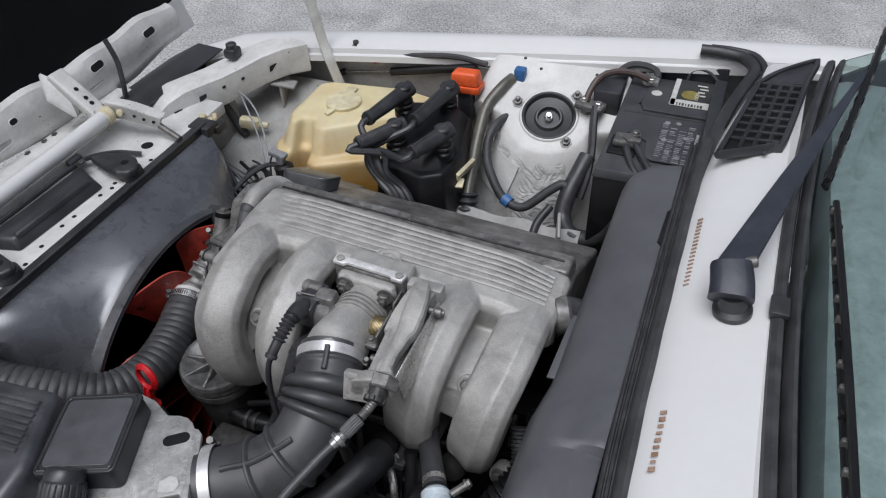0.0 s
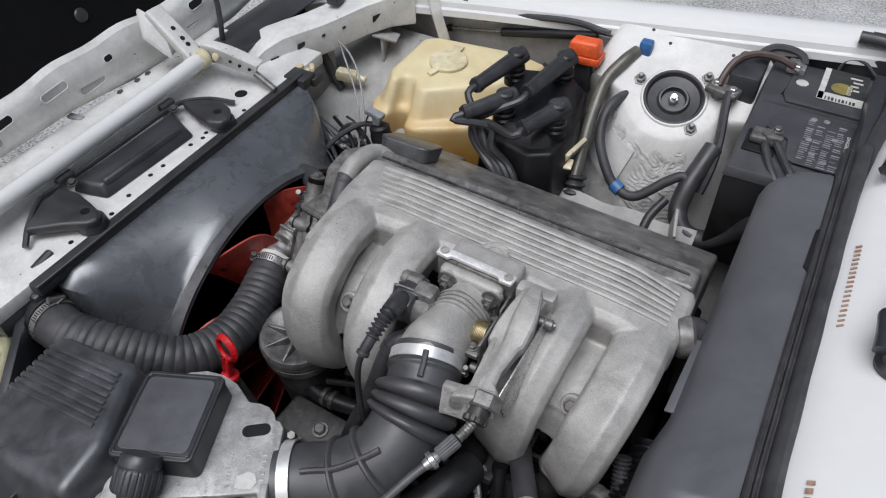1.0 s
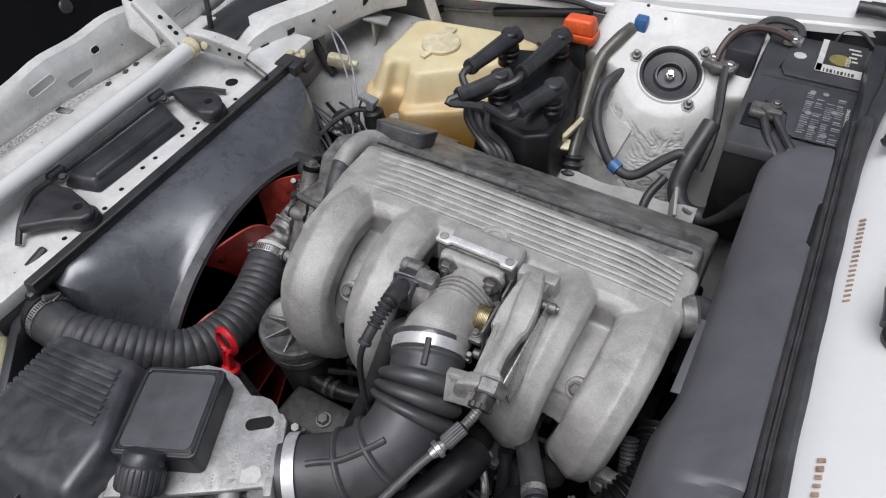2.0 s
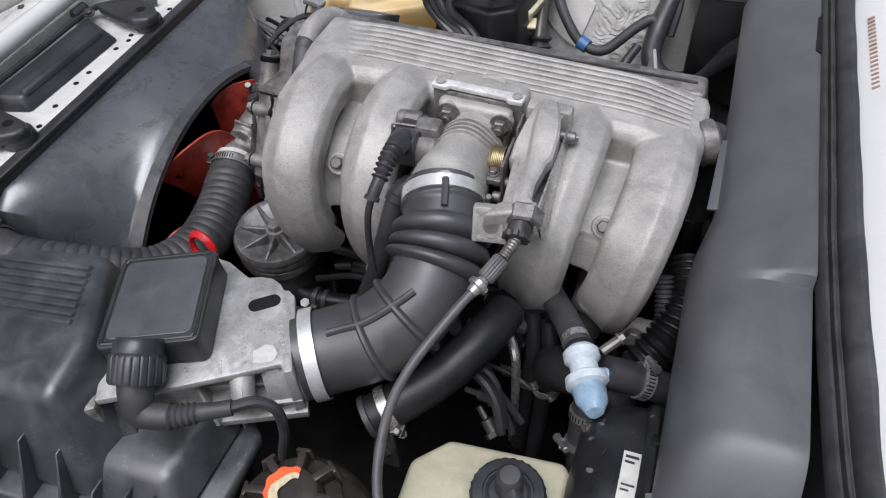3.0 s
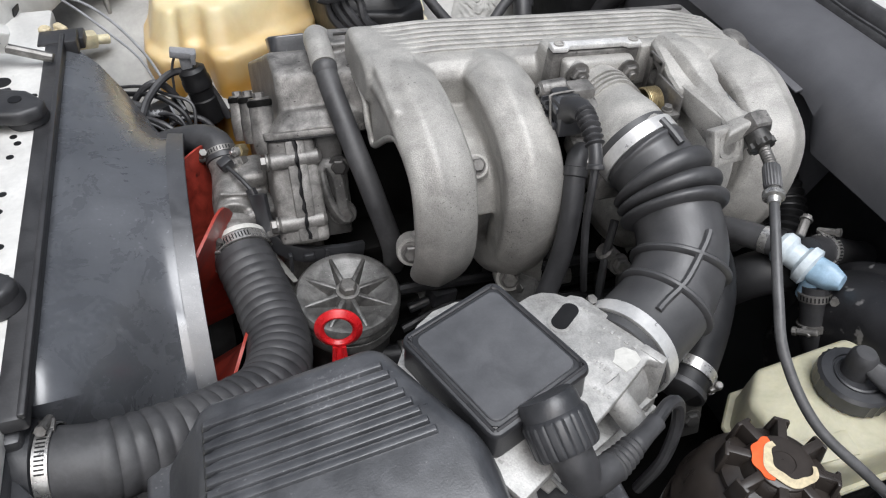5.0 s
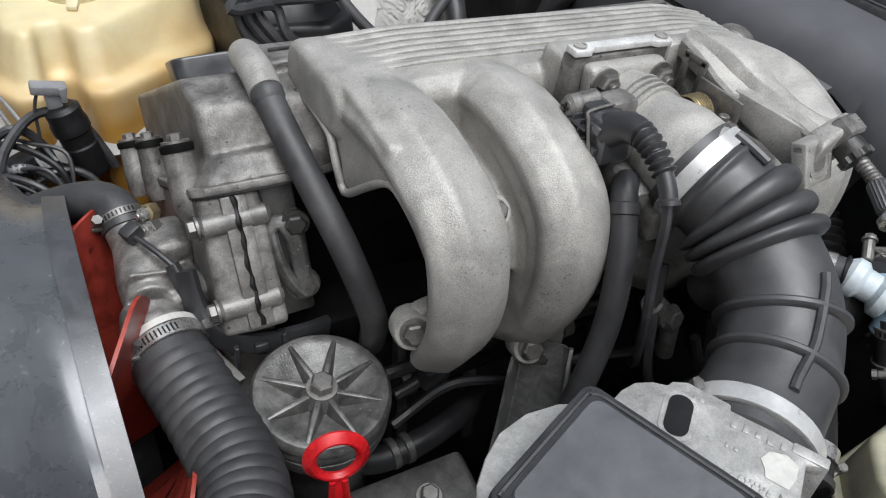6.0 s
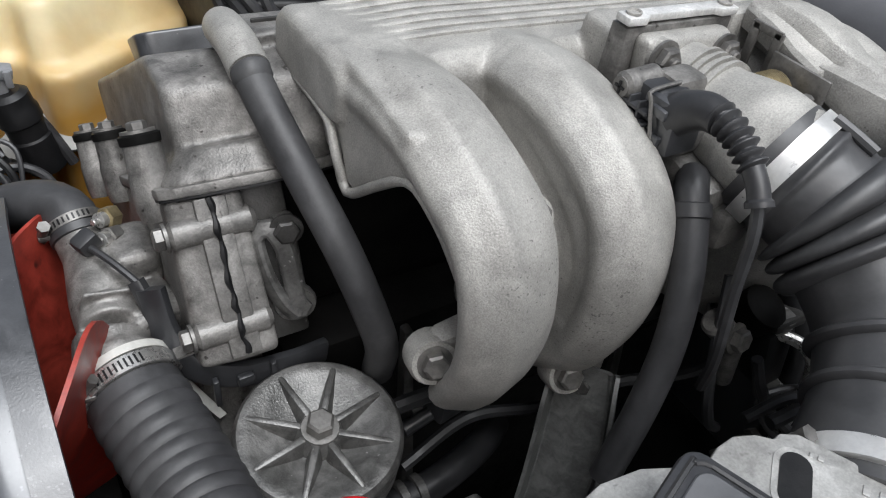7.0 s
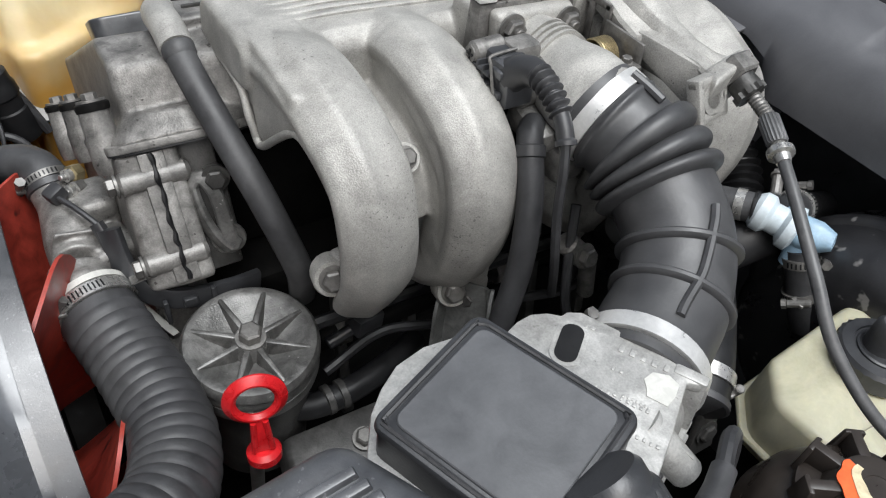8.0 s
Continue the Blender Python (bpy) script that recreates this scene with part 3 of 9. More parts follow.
for x, y in ((-0.918, 0.556), (-0.924, 0.606), (-0.923, 0.632), (-0.922, 0.692), (-0.917, 0.715), (-0.922, 0.728), (-0.916, 0.446), (-0.908, 0.806), (-0.910, 0.515)):
    part("punched_hole", lathe([(0.0038, 0), (0.0038, 0.0012), (0, 0.0012)], (x, y, 0.8112), (0, 0, 1), 12), BLACK, beam)
part("large_hole", lathe([(0.011, 0), (0.011, 0.0012), (0, 0.0012)], (-0.945, 0.842, 0.8112), (0, 0, 1), 20), BLACK, beam)

# hinge tube and brackets
tube_ob = part("hinge_tube", tube([(-1.016, 0.832, 0.862), (-1.014, 0.7, 0.860), (-1.010, 0.2, 0.858)], 0.0140, 20), WHITE, car)
HB = Vector((-1.017, 0.833, 0.862))  # the hinge's near end
HT = Vector((-1.108, 0.842, 0.926))
part("bracket", tube([HT, HB], 0.0165, 24, 0.01, section=superellipse(1.0, 0.62, 6), up=(0, 1, 0.1)), WHITE_DIRTY, tube_ob, "white bracket with three holes and chipped paint")
part("bracket_plate", hexa([(-1.108, 0.805, 0.892), (-1.060, 0.812, 0.862), (-1.056, 0.815, 0.868), (-1.104, 0.808, 0.898)], [(-1.128, 0.824, 0.930), (-1.092, 0.832, 0.914), (-1.088, 0.835, 0.920), (-1.124, 0.827, 0.936)], 0.002), WHITE_DIRTY, tube_ob)
for f in (0.42, 0.62, 0.74):
    q = HT.lerp(HB, f)
    part("bracket_hole", lathe([(0.0042, 0), (0.0042, 0.0006), (0, 0.0006)], q + Vector((0.0060, 0, 0.0086)), (0.575, 0, 0.818), 12), BLACK, tube_ob)
part("bush", lathe([(0.0140, 0), (0.0165, 0.002), (0.0165, 0.016), (0.0140, 0.018), (0, 0.018)], (-1.016, 0.830, 0.862), (0.02, 1, 0.02), 24), TANK_CAP, tube_ob, "cream plastic hinge bush")
hinge = part("hinge_arm", merge(tube([(-1.020, 0.853, 0.868), (-0.995, 0.858, 0.866), (-0.965, 0.866, 0.856), (-0.932, 0.878, 0.842)], lambda s, d: 0.020 - 0.006 * s, 16, 0.006, section=superellipse(0.30, 1.0, 6), up=(0, 1, 0.2)), tube([(-1.012, 0.862, 0.880), (-0.975, 0.872, 0.872), (-0.928, 0.886, 0.852)], 0.0085, 12, 0.006, section=superellipse(1.0, 0.3, 6), up=(0.3, 1, 0))), WHITE_DIRTY, car, "chipped white hinge arm with a steel pin")
part("hinge_pin", rod((-0.935, 0.876, 0.836), (-0.888, 0.868, 0.822), 0.0058, 10, 0.001), STEEL_OLD, hinge)
part("rivet", lathe([(0.0075, 0), (0.0065, 0.004), (0.003, 0.005), (0, 0.005)], (-0.993, 0.852, 0.866), (0.1, -0.9, 0.35), 16), TANK_CAP, hinge)
for x, y, z in ((-0.970, 0.8595, 0.859), (-0.955, 0.8640, 0.852), (-0.940, 0.870, 0.846)):
    part("arm_hole", lathe([(0.0030, 0), (0.0030, 0.002), (0, 0.002)], (x, y, z), (0.1, -0.9, 0.3), 10), BLACK, hinge)

# diagonal brace from the crossmember to the wing
def brace():
    rows = []
    for t in range(9):
        u = t / 8
        x = -0.985 + 0.17 * u ** 1.6
        y = 0.915 + 0.29 * u
        z = 0.812 + 0.040 * math.sin(u * 1.5) + 0.006 * math.sin(u * 9)
        rows.append([(x - 0.058, y + 0.02, z - 0.012), (x - 0.05, y + 0.016, z + 0.010), (x, y, z + 0.012), (x + 0.006, y - 0.003, z + 0.008), (x + 0.012, y - 0.010, z - 0.040), (x + 0.010, y - 0.010, z - 0.046)])
    return sheet(rows, 0.002)


brace_ob = part("front_brace", brace(), WHITE_DIRTY, car, "white pressed brace with square holes and chipped edges")
for u, r in ((0.18, 0.009), (0.36, 0.008), (0.5, 0.0035), (0.62, 0.0035), (0.8, 0.009)):
    x, y, z = -0.985 + 0.17 * u ** 1.6, 0.915 + 0.29 * u, 0.812 + 0.040 * math.sin(u * 1.5)
    part("square_hole", box((x + 0.0095, y - 0.0075, z - 0.015), (0.002, r * 2, r * 1.5), 0.0005, (0, 12, -18)), BLACK, brace_ob)
part("rubber_stop", merge(box((-0.93, 1.115, 0.868), (0.026, 0.030, 0.02), 0.005), lathe([(0.011, 0), (0.011, 0.012), (0.008, 0.014), (0, 0.014)], (-0.93, 1.115, 0.874), (0, 0, 1), 14)), RUBBER, brace_ob)
part("headlamp_panel", sheet([[(-1.14, y, 0.80), (-1.06, y + 0.01, 0.842), (-1.0, y + 0.01, 0.838)] for y in (0.90, 1.0, 1.1, 1.16)], 0.003), PLASTIC, car, "black plastic panel behind the headlamps")
part("front_wall", box((-1.06, MID, 0.62), (0.02, 1.10, 0.36), 0.004), BLACK, car)
# closes the bay below; its near-black colour is painted shade
part("floor_pan", box((-0.45, MID, 0.28), (1.3, 1.20, 0.01), 0.002), SHADED_GRIME, car)

# raised bonnet, hinged at the front
HOOD = frame_of((-1.15, MID, 0.862), (0.94, 0, 0.34), (0, 1, 0))


def hood_frame():
    """The pressed inner frame along the front edge, its edge towards the felt a little wavy."""
    rows = []
    for i in range(60):
        y = -0.62 + 1.19 * i / 59
        k = 0.004 * math.sin(y * 17) + 0.003 * math.sin(y * 41 + 1)
        low = 0.018 * max(0.0, min(1.0, (y - 0.02) / 0.18)) * (1 - max(0.0, min(1.0, (y - 0.40) / 0.12)))
        rows.append([(y, v - low * max(0.0, (0.02 - v) / 0.055), w) for v, w in ((-0.036, -0.016), (-0.034, 0.000), (-0.026, 0.010), (-0.020, 0.012), (-0.008, 0.013), (0.000, 0.019), (0.020, 0.021), (0.034 + k, 0.018), (0.042 + k, 0.008), (0.050 + k, -0.006))])
    return moved(sheet(rows, 0.002), HOOD)


hood = part("bonnet", moved(box((0, 0.58, -0.035), (1.30, 1.24, 0.012), 0.004), HOOD), WHITE, car, "raised white bonnet with its inner frame")
frame_ob = part("inner_frame", hood_frame(), WHITE_DIRTY, hood, "white pressed bonnet frame with oval slots")
part("insulation", moved(box((-0.02, 0.60, -0.004), (1.24, 1.13, 0.02), 0.008), HOOD), CARPET, hood, "black felt bonnet insulation")
part("felt_stud", moved(lathe([(0.012, 0), (0.010, 0.003), (0.004, 0.005), (0, 0.005)], (0.115, 0.085, 0.006), (0, 0, 1), 16), HOOD), PLASTIC, hood)
for y, v, w, h, dark in ((-0.005, 0.010, 0.050, 0.013, 0), (0.062, -0.013, 0.052, 0.014, 0), (0.107, 0.011, 0.017, 0.011, 1), (0.319, 0.012, 0.034, 0.015, 1), (0.302, -0.013, 0.046, 0.013, 0), (0.440, -0.008, 0.040, 0.013, 1), (0.475, 0.012, 0.034, 0.015, 1), (-0.110, 0.010, 0.050, 0.013, 1), (-0.140, -0.013, 0.050, 0.013, 0), (-0.25, 0.010, 0.05, 0.013, 1), (0.235, 0.014, 0.014, 0.009, 1)):
    z0 = 0.0125 if v < 0 else 0.0205
    part("frame_slot", moved(prism(rounded_rect(w, h, h * 0.49), 0, 0.0010, pose(y, v, z0, 0, 0, 4)), HOOD), BLACK if dark else INNER, frame_ob)
    part("slot_lip", moved(tube([(a * 1.03, b * 1.03, 0) for a, b in rounded_rect(w, h, h * 0.49) + rounded_rect(w, h, h * 0.49)[:1]], 0.0011, 6, 0.006), HOOD @ pose(y, v, z0 + 0.0005, 0, 0, 4)), WHITE_DIRTY, frame_ob)

# ---- cowl, heater cover, windscreen ----
def cowl_panel():
    prof = [(-0.006, 0.895), (-0.004, 0.916), (0.000, 0.925), (0.006, 0.931), (0.013, 0.936), (0.024, 0.943), (0.060, 0.951), (0.104, 0.957), (0.116, 0.950)]
    rows = []
    for i in range(31):
        y = MID - 0.64 + 1.28 * i / 30
        s = (y - MID) / 0.64
        bow = 0.018 * s * s
        far = float(np.interp(y, (0.88, 1.04, 1.142, 1.225, 1.30), (0.0, 0.012, 0.024, 0.040, 0.050)))
        rows.append([(x + bow + far * max(0.0, 1 - max(0.0, x) / 0.05), y, z - 0.022 * s * s) for x, z in prof])
    return sheet(rows, 0.003)


cowl = part("cowl_panel", cowl_panel(), WHITE, car, "clean white painted scuttle panel")
part("firewall", merge(box((0.0, MID, 0.62), (0.02, 1.22, 0.56), 0.004), box((-0.05, MID, 0.50), (0.09, 1.1, 0.30), 0.01)), PLASTIC, car)

# stamped digits, drawn as plain strokes
random.seed(2)
for i in range(9):
    part("stamped_mark", box((0.0205, 0.412 + i * 0.0084, 0.9412), (0.0050 + 0.002 * random.random(), 0.0028 + 0.0025 * random.random(), 0.0010), 0.0003, (0, -30, 6)), PAINT_MARK, cowl)
for i in range(18):
    part("stamped_mark", box((0.0145, 0.672 + i * 0.0075, 0.9372), (0.0070, 0.0028, 0.0010), 0.0003, (0, -30, 14)), PAINT_MARK, cowl)


def rubber_seal():
    """A rubber channel with two fine ridges and a broad bulb that lies against the scuttle."""
    rows = []
    for i in range(61):
        u = i / 60
        y = MID - 0.60 + 0.985 * u
        s = (y - MID) / 0.64
        k = 0.006 * s * s + 0.006 * max(0.0, (0.52 - y) / 0.2) ** 2
        z = 0.917 - 0.020 * s * s + 0.0006 * math.sin(y * 60)
        rows.append([(k + x, y, z + dz) for x, dz in ((-0.026, -0.020), (-0.0255, -0.005), (-0.0235, -0.002), (-0.0215, -0.003), (-0.0205, -0.008), (-0.019, -0.008), (-0.018, -0.002), (-0.0165, -0.001), (-0.015, -0.002), (-0.014, -0.006), (-0.0125, -0.006),
                     (-0.0115, 0.002), (-0.008, 0.009), (-0.003, 0.012), (0.002, 0.0115), (0.0055, 0.008), (0.007, 0.002), (0.007, -0.010))])
    return sheet(rows, 0.002)


part("bonnet_seal", rubber_seal(), RUBBER_GREY, car, "grey-black rubber bonnet seal along the scuttle")
CORNER = [(0.002, 0.916), (0.008, 1.041), (0.021, 1.142), (0.038, 1.225), (0.049, 1.285), (0.029, 1.327), (-0.010, 1.339), (-0.049, 1.338)]
for dx, z, r in ((0.0, 0.907, 0.0105), (0.017, 0.909, 0.0065)):
    part("corner_seal", tube([(x + dx, y + (dx * 0.6 if y > 1.3 else 0), z) for x, y in CORNER], r, 12), RUBBER, car, "folded end of the rubber bonnet seal")

grille = thing("air_grille", (0.08, 1.11, 0.93), "black plastic scuttle air grille with slots", "grille")
GR = Matrix(((1, 0.30, 0, 0.022), (0, 1, 0, 0.958), (-0.0, -0.022, 1, 0.9535), (0, 0, 0, 1)))
GRO = [(0.004, -0.026), (0.012, -0.028), (0.062, 0.014), (0.069, 0.030), (0.036, 0.225), (0.028, 0.296), (0.020, 0.304), (-0.012, 0.248), (-0.026, 0.195), (-0.022, 0.170)]
edge_l = lambda y: 0.0085 - 0.155 * (y + 0.026)
edge_r = lambda y: 0.0685 - 0.175 * (y - 0.025)
part("tray", moved(prism(GRO, -0.006, 0.0005), GR), BLACK, grille)
part("surround", moved(tube([(x, y, 0.002) for x, y in GRO + GRO[:1]], 0.0055, 8, 0.008, section=superellipse(1.3, 0.8)), GR), PLASTIC, grille)
for j in range(9):
    y = 0.022 + j * 0.0225
    part("bar", moved(box(((edge_l(y) + edge_r(y)) / 2, y, 0.003), (edge_r(y) - edge_l(y), 0.0055, 0.006), 0.0015, (0, 0, 8)), GR), PLASTIC, grille)
for f in (0.25, 0.5, 0.75):
    a = edge_l(-0.01) * (1 - f) + edge_r(-0.01) * f
    b = edge_l(0.205) * (1 - f) + edge_r(0.205) * f
    part("cross_bar", moved(tube([(a, -0.008, 0.0035), (b, 0.205, 0.0035)], 0.0026, 8, section=superellipse(1, 1.2, 4)), GR), PLASTIC, grille)
part("end_panel", moved(prism([(-0.020, 0.205), (0.036, 0.215), (0.028, 0.290), (0.020, 0.298), (-0.010, 0.246)], 0.0, 0.004, None, 0.001), GR), PLASTIC, grille)

# windscreen
SLOPE = radians(31)


def screen_sheet(x0, z0, length, y_half, thick, bowed=0.05):
    rows = []
    for i in range(7):
        d = length * i / 6
        row = []
        for j in range(17):
            s = -1 + j / 8
            yy = MID + s * (y_half - 0.10 * d)
            row.append((x0 + bowed * s * s + d * math.cos(SLOPE), yy, z0 - 0.02 * s * s + d * math.sin(SLOPE)))
        rows.append(row)
    return sheet(rows, thick)


screen = part("windscreen", screen_sheet(0.132, 0.962, 0.80, 0.66, 0.005), GLASS, car, "green-tinted laminated windscreen reflecting the pale sky")
screen.visible_shadow = False
trim = []
for w0, w1, dz in ((0.104, 0.121, 0.000), (0.122, 0.136, 0.004)):
    rows = []
    for j in range(25):
        s = -1 + j / 12
        y = MID + s * 0.65
        b = 0.05 * s * s
        z = 0.957 - 0.02 * s * s + dz
        rows.append([(w0 + b, y, z - 0.008), (w0 + b + 0.003, y, z + 0.004), ((w0 + w1) / 2 + b, y, z + 0.008), (w1 + b - 0.003, y, z + 0.007), (w1 + b, y, z - 0.004)])
    trim.append(sheet(rows, 0.004))
part("screen_seal", merge(*trim), RUBBER_GREY, car, "grey-black rubber windscreen seal")
part("seal_joint", box((0.1125, 0.64, 0.966), (0.020, 0.030, 0.008), 0.002), RUBBER, car)
# pale colour behind the glass stands in for the sky's reflection on it
part("dashboard", merge(box((0.415, MID, 0.895), (0.51, 1.20, 0.10), 0.03), box((0.75, MID, 0.70), (0.5, 1.25, 0.5), 0.05), box((0.62, MID, 0.45), (1.10, 1.27, 0.03), 0.01)), PALE, car, "dashboard and cabin, pale grey to imitate sky reflection in the glass")
part("cabin_wall", merge(box((1.25, MID, 0.9), (0.05, 1.3, 0.9), 0.02), box((1.1, MID, 1.385), (0.62, 1.12, 0.03), 0.01)), WHITE, car)

for side in (-1, 1):
    part("door", box((0.80, MID + side * 0.675, 0.62), (1.1, 0.03, 0.60), 0.01), WHITE, car)
    part("side_window", hexa([(0.17, MID + side * 0.652, 0.90), (1.33, MID + side * 0.652, 0.90), (1.33, MID + side * 0.664, 0.90), (0.17, MID + side * 0.664, 0.90)], [(0.78, MID + side * 0.590, 1.36), (1.30, MID + side * 0.590, 1.36), (1.30, MID + side * 0.602, 1.36), (0.78, MID + side * 0.602, 1.36)], 0.003), PLASTIC, car, "dark tinted side window")

# wipers
def wiper(pivot, knee, tip, blade_a, blade_b):
    w = thing("windscreen_wiper", pivot, "dark blue-grey metal windscreen wiper with black blade", "wiper", "wipers on the windscreen")
    p, k, t = Vector(pivot), Vector(knee), Vector(tip)
    part("spindle", merge(lathe([(0.021, 0), (0.021, 0.006), (0.016, 0.010), (0.015, 0.026), (0, 0.026)], p, (-0.15, 0, 1), 24)), RUBBER, w)
    part("arm_head", tube([p + Vector((-0.006, -0.010, 0.026)), p + Vector((-0.008, 0.006, 0.034)), k + Vector((-0.004, -0.004, 0))], lambda s, d: 0.0235 - 0.002 * s, 20, section=superellipse(1.0, 0.72, 3.4), up=(1, 0, 0)), WIPER, w)
    part("arm", tube([k + Vector((-0.002, -0.012, 0.002)), k.lerp(t, 0.33) + Vector((0, 0, 0.006)), k.lerp(t, 0.55) + Vector((0, 0, 0.005)), t], lambda s, d: 0.0180 - 0.0130 * min(1.0, s * 1.15), 16, section=superellipse(1.0, 0.5, 4), up=(1, 0, 0)), WIPER, w)
    part("hinge_pin", rod(k + Vector((0.004, -0.004, 0.004)), k + Vector((0.021, 0.002, 0.008)), 0.0065, 16, 0.001), STEEL_OLD, w)
    a, b = Vector(blade_a), Vector(blade_b)
    bl = part("blade", merge(tube([a, b], 0.0045, 8, section=superellipse(0.7, 1.4)), tube([a + Vector((0, 0, 0.010)), a.lerp(b, 0.5) + Vector((0, 0, 0.018)), b + Vector((0, 0, 0.010))], 0.004, 8)), BLACK, w)
    n = int((b - a).length / 0.03)
    for i in range(n):
        q = a.lerp(b, (i + 0.5) / n)
        part("blade_claw", box(q + Vector((0, 0, 0.006)), (0.012, 0.006, 0.012), 0.002), STEEL_OLD if i % 3 else BLACK, bl)


wiper((0.067, 0.630, 0.953), (0.058, 0.660, 0.995), (0.186, 1.105, 1.018), (0.146, 0.845, 0.990), (0.224, 1.28, 1.012))
wiper((0.075, 0.10, 0.948), (0.075, 0.15, 0.975), (0.172, 0.40, 1.002), (0.178, 0.20, 0.994), (0.156, 0.800, 0.992))

# heater cover
def heater_cover():
    rows = []
    for i in range(151):
        y = 0.238 + 0.748 * i / 150
        e = min(1, (0.986 - y) / 0.06)
        end = -0.022 * (1 - e) ** 2.2 - 0.060 * max(0.0, 1 - (y - 0.238) / 0.055) ** 2
        near = max(0.0, min(1, (0.540 - y) / 0.05))
        xl = -0.104 - 0.006 * near + 0.026 * (1 - e) ** 2.5
        step = max(0.0, min(1, (0.443 - y) / 0.004))  # the near part lies lower, most at the bulkhead
        line = ((xl + 0.020 + 0.030 * near, 0.60 + 0.212 * near), (xl + 0.016 - 0.022 * near, 0.846 - 0.027 * near), (xl - 0.005 * near, 0.857 - 0.010 * near), (xl + 0.004, 0.872), (xl + 0.011, 0.884), (xl + 0.023, 0.8935), (-0.070, 0.8985), (-0.055, 0.9025), (-0.040, 0.9060), (-0.030, 0.9080), (-0.0255, 0.9070), (-0.0240, 0.9000), (-0.0235, 0.880))
        row = []
        for x, z in line:
            k = max(0.0, min(1.0, (x + 0.085) / 0.055))
            row.append((x, y, z + (end - 0.012 * step * k if z > 0.84 else 0)))
        rows.append(row)
    bm = sheet(rows, 0.003)
    flange = hexa([(-0.112, 0.545, 0.858), (-0.100, 0.545, 0.860), (-0.098, 0.650, 0.862), (-0.108, 0.650, 0.860)], [(-0.112, 0.545, 0.861), (-0.100, 0.545, 0.863), (-0.098, 0.650, 0.865), (-0.108, 0.650, 0.863)], 0.001)
    return merge(bm, flange, box((-0.050, 0.982, 0.735), (0.062, 0.008, 0.27), 0.004))


heater = thing("heater_cover", (-0.07, 0.56, 0.60), "dark grey plastic heater box cover along the bulkhead", "cover")
part("cover", heater_cover(), HEATER, heater)
part("side_slot", prism([(-0.031, 0.770), (-0.0235, 0.764), (-0.0235, 0.846), (-0.029, 0.838)], 0.905, 0.9095, None, 0.0), BLACK, heater, "dark cut-out at the cover edge")

# ---- engine: manifold ----
TILTX = Matrix.Translation((-0.35, 0, 0.9)) @ pose(0, 0, 0, 0, 3.4, 0) @ Matrix.Translation((0.35, 0, -0.9))
manifold = thing("intake_manifold", (-0.35, 0.62, 0.70), "grey cast aluminium intake manifold with four curved runners", "manifold")
RUN = ((0.665, 0.870), (0.632, 0.883), (0.572, 0.8915), (0.522, 0.8795), (0.488, 0.854), (0.4755, 0.810), (0.4815, 0.764), (0.502, 0.724), (0.540, 0.701), (0.600, 0.695))


def plenum_drop(x):
    """The plenum's top bends down towards both ends."""
    return 0.006 * max(0.0, (-0.492 - x) / 0.08) + 0.012 * max(0.0, (x + 0.205) / 0.07) ** 1.2


def runner_section(w, h, crest=-0.30):
    """A runner's outer face: a soft crest, a steep front flank and a long rear flank."""
    def f(a):
        c, q = math.cos(a), math.sin(a)
        u = math.copysign(abs(c) ** (2 / 3.4), c)
        if q <= 0:
            return (w * u, -h * abs(q) ** (2 / 3.4))
        return (w * u, h * float(np.interp(u, (-1, -0.86, crest, 0.45, 0.82, 1), (0.0, 0.42, 1.18, 0.98, 0.66, 0.0))))
    return f


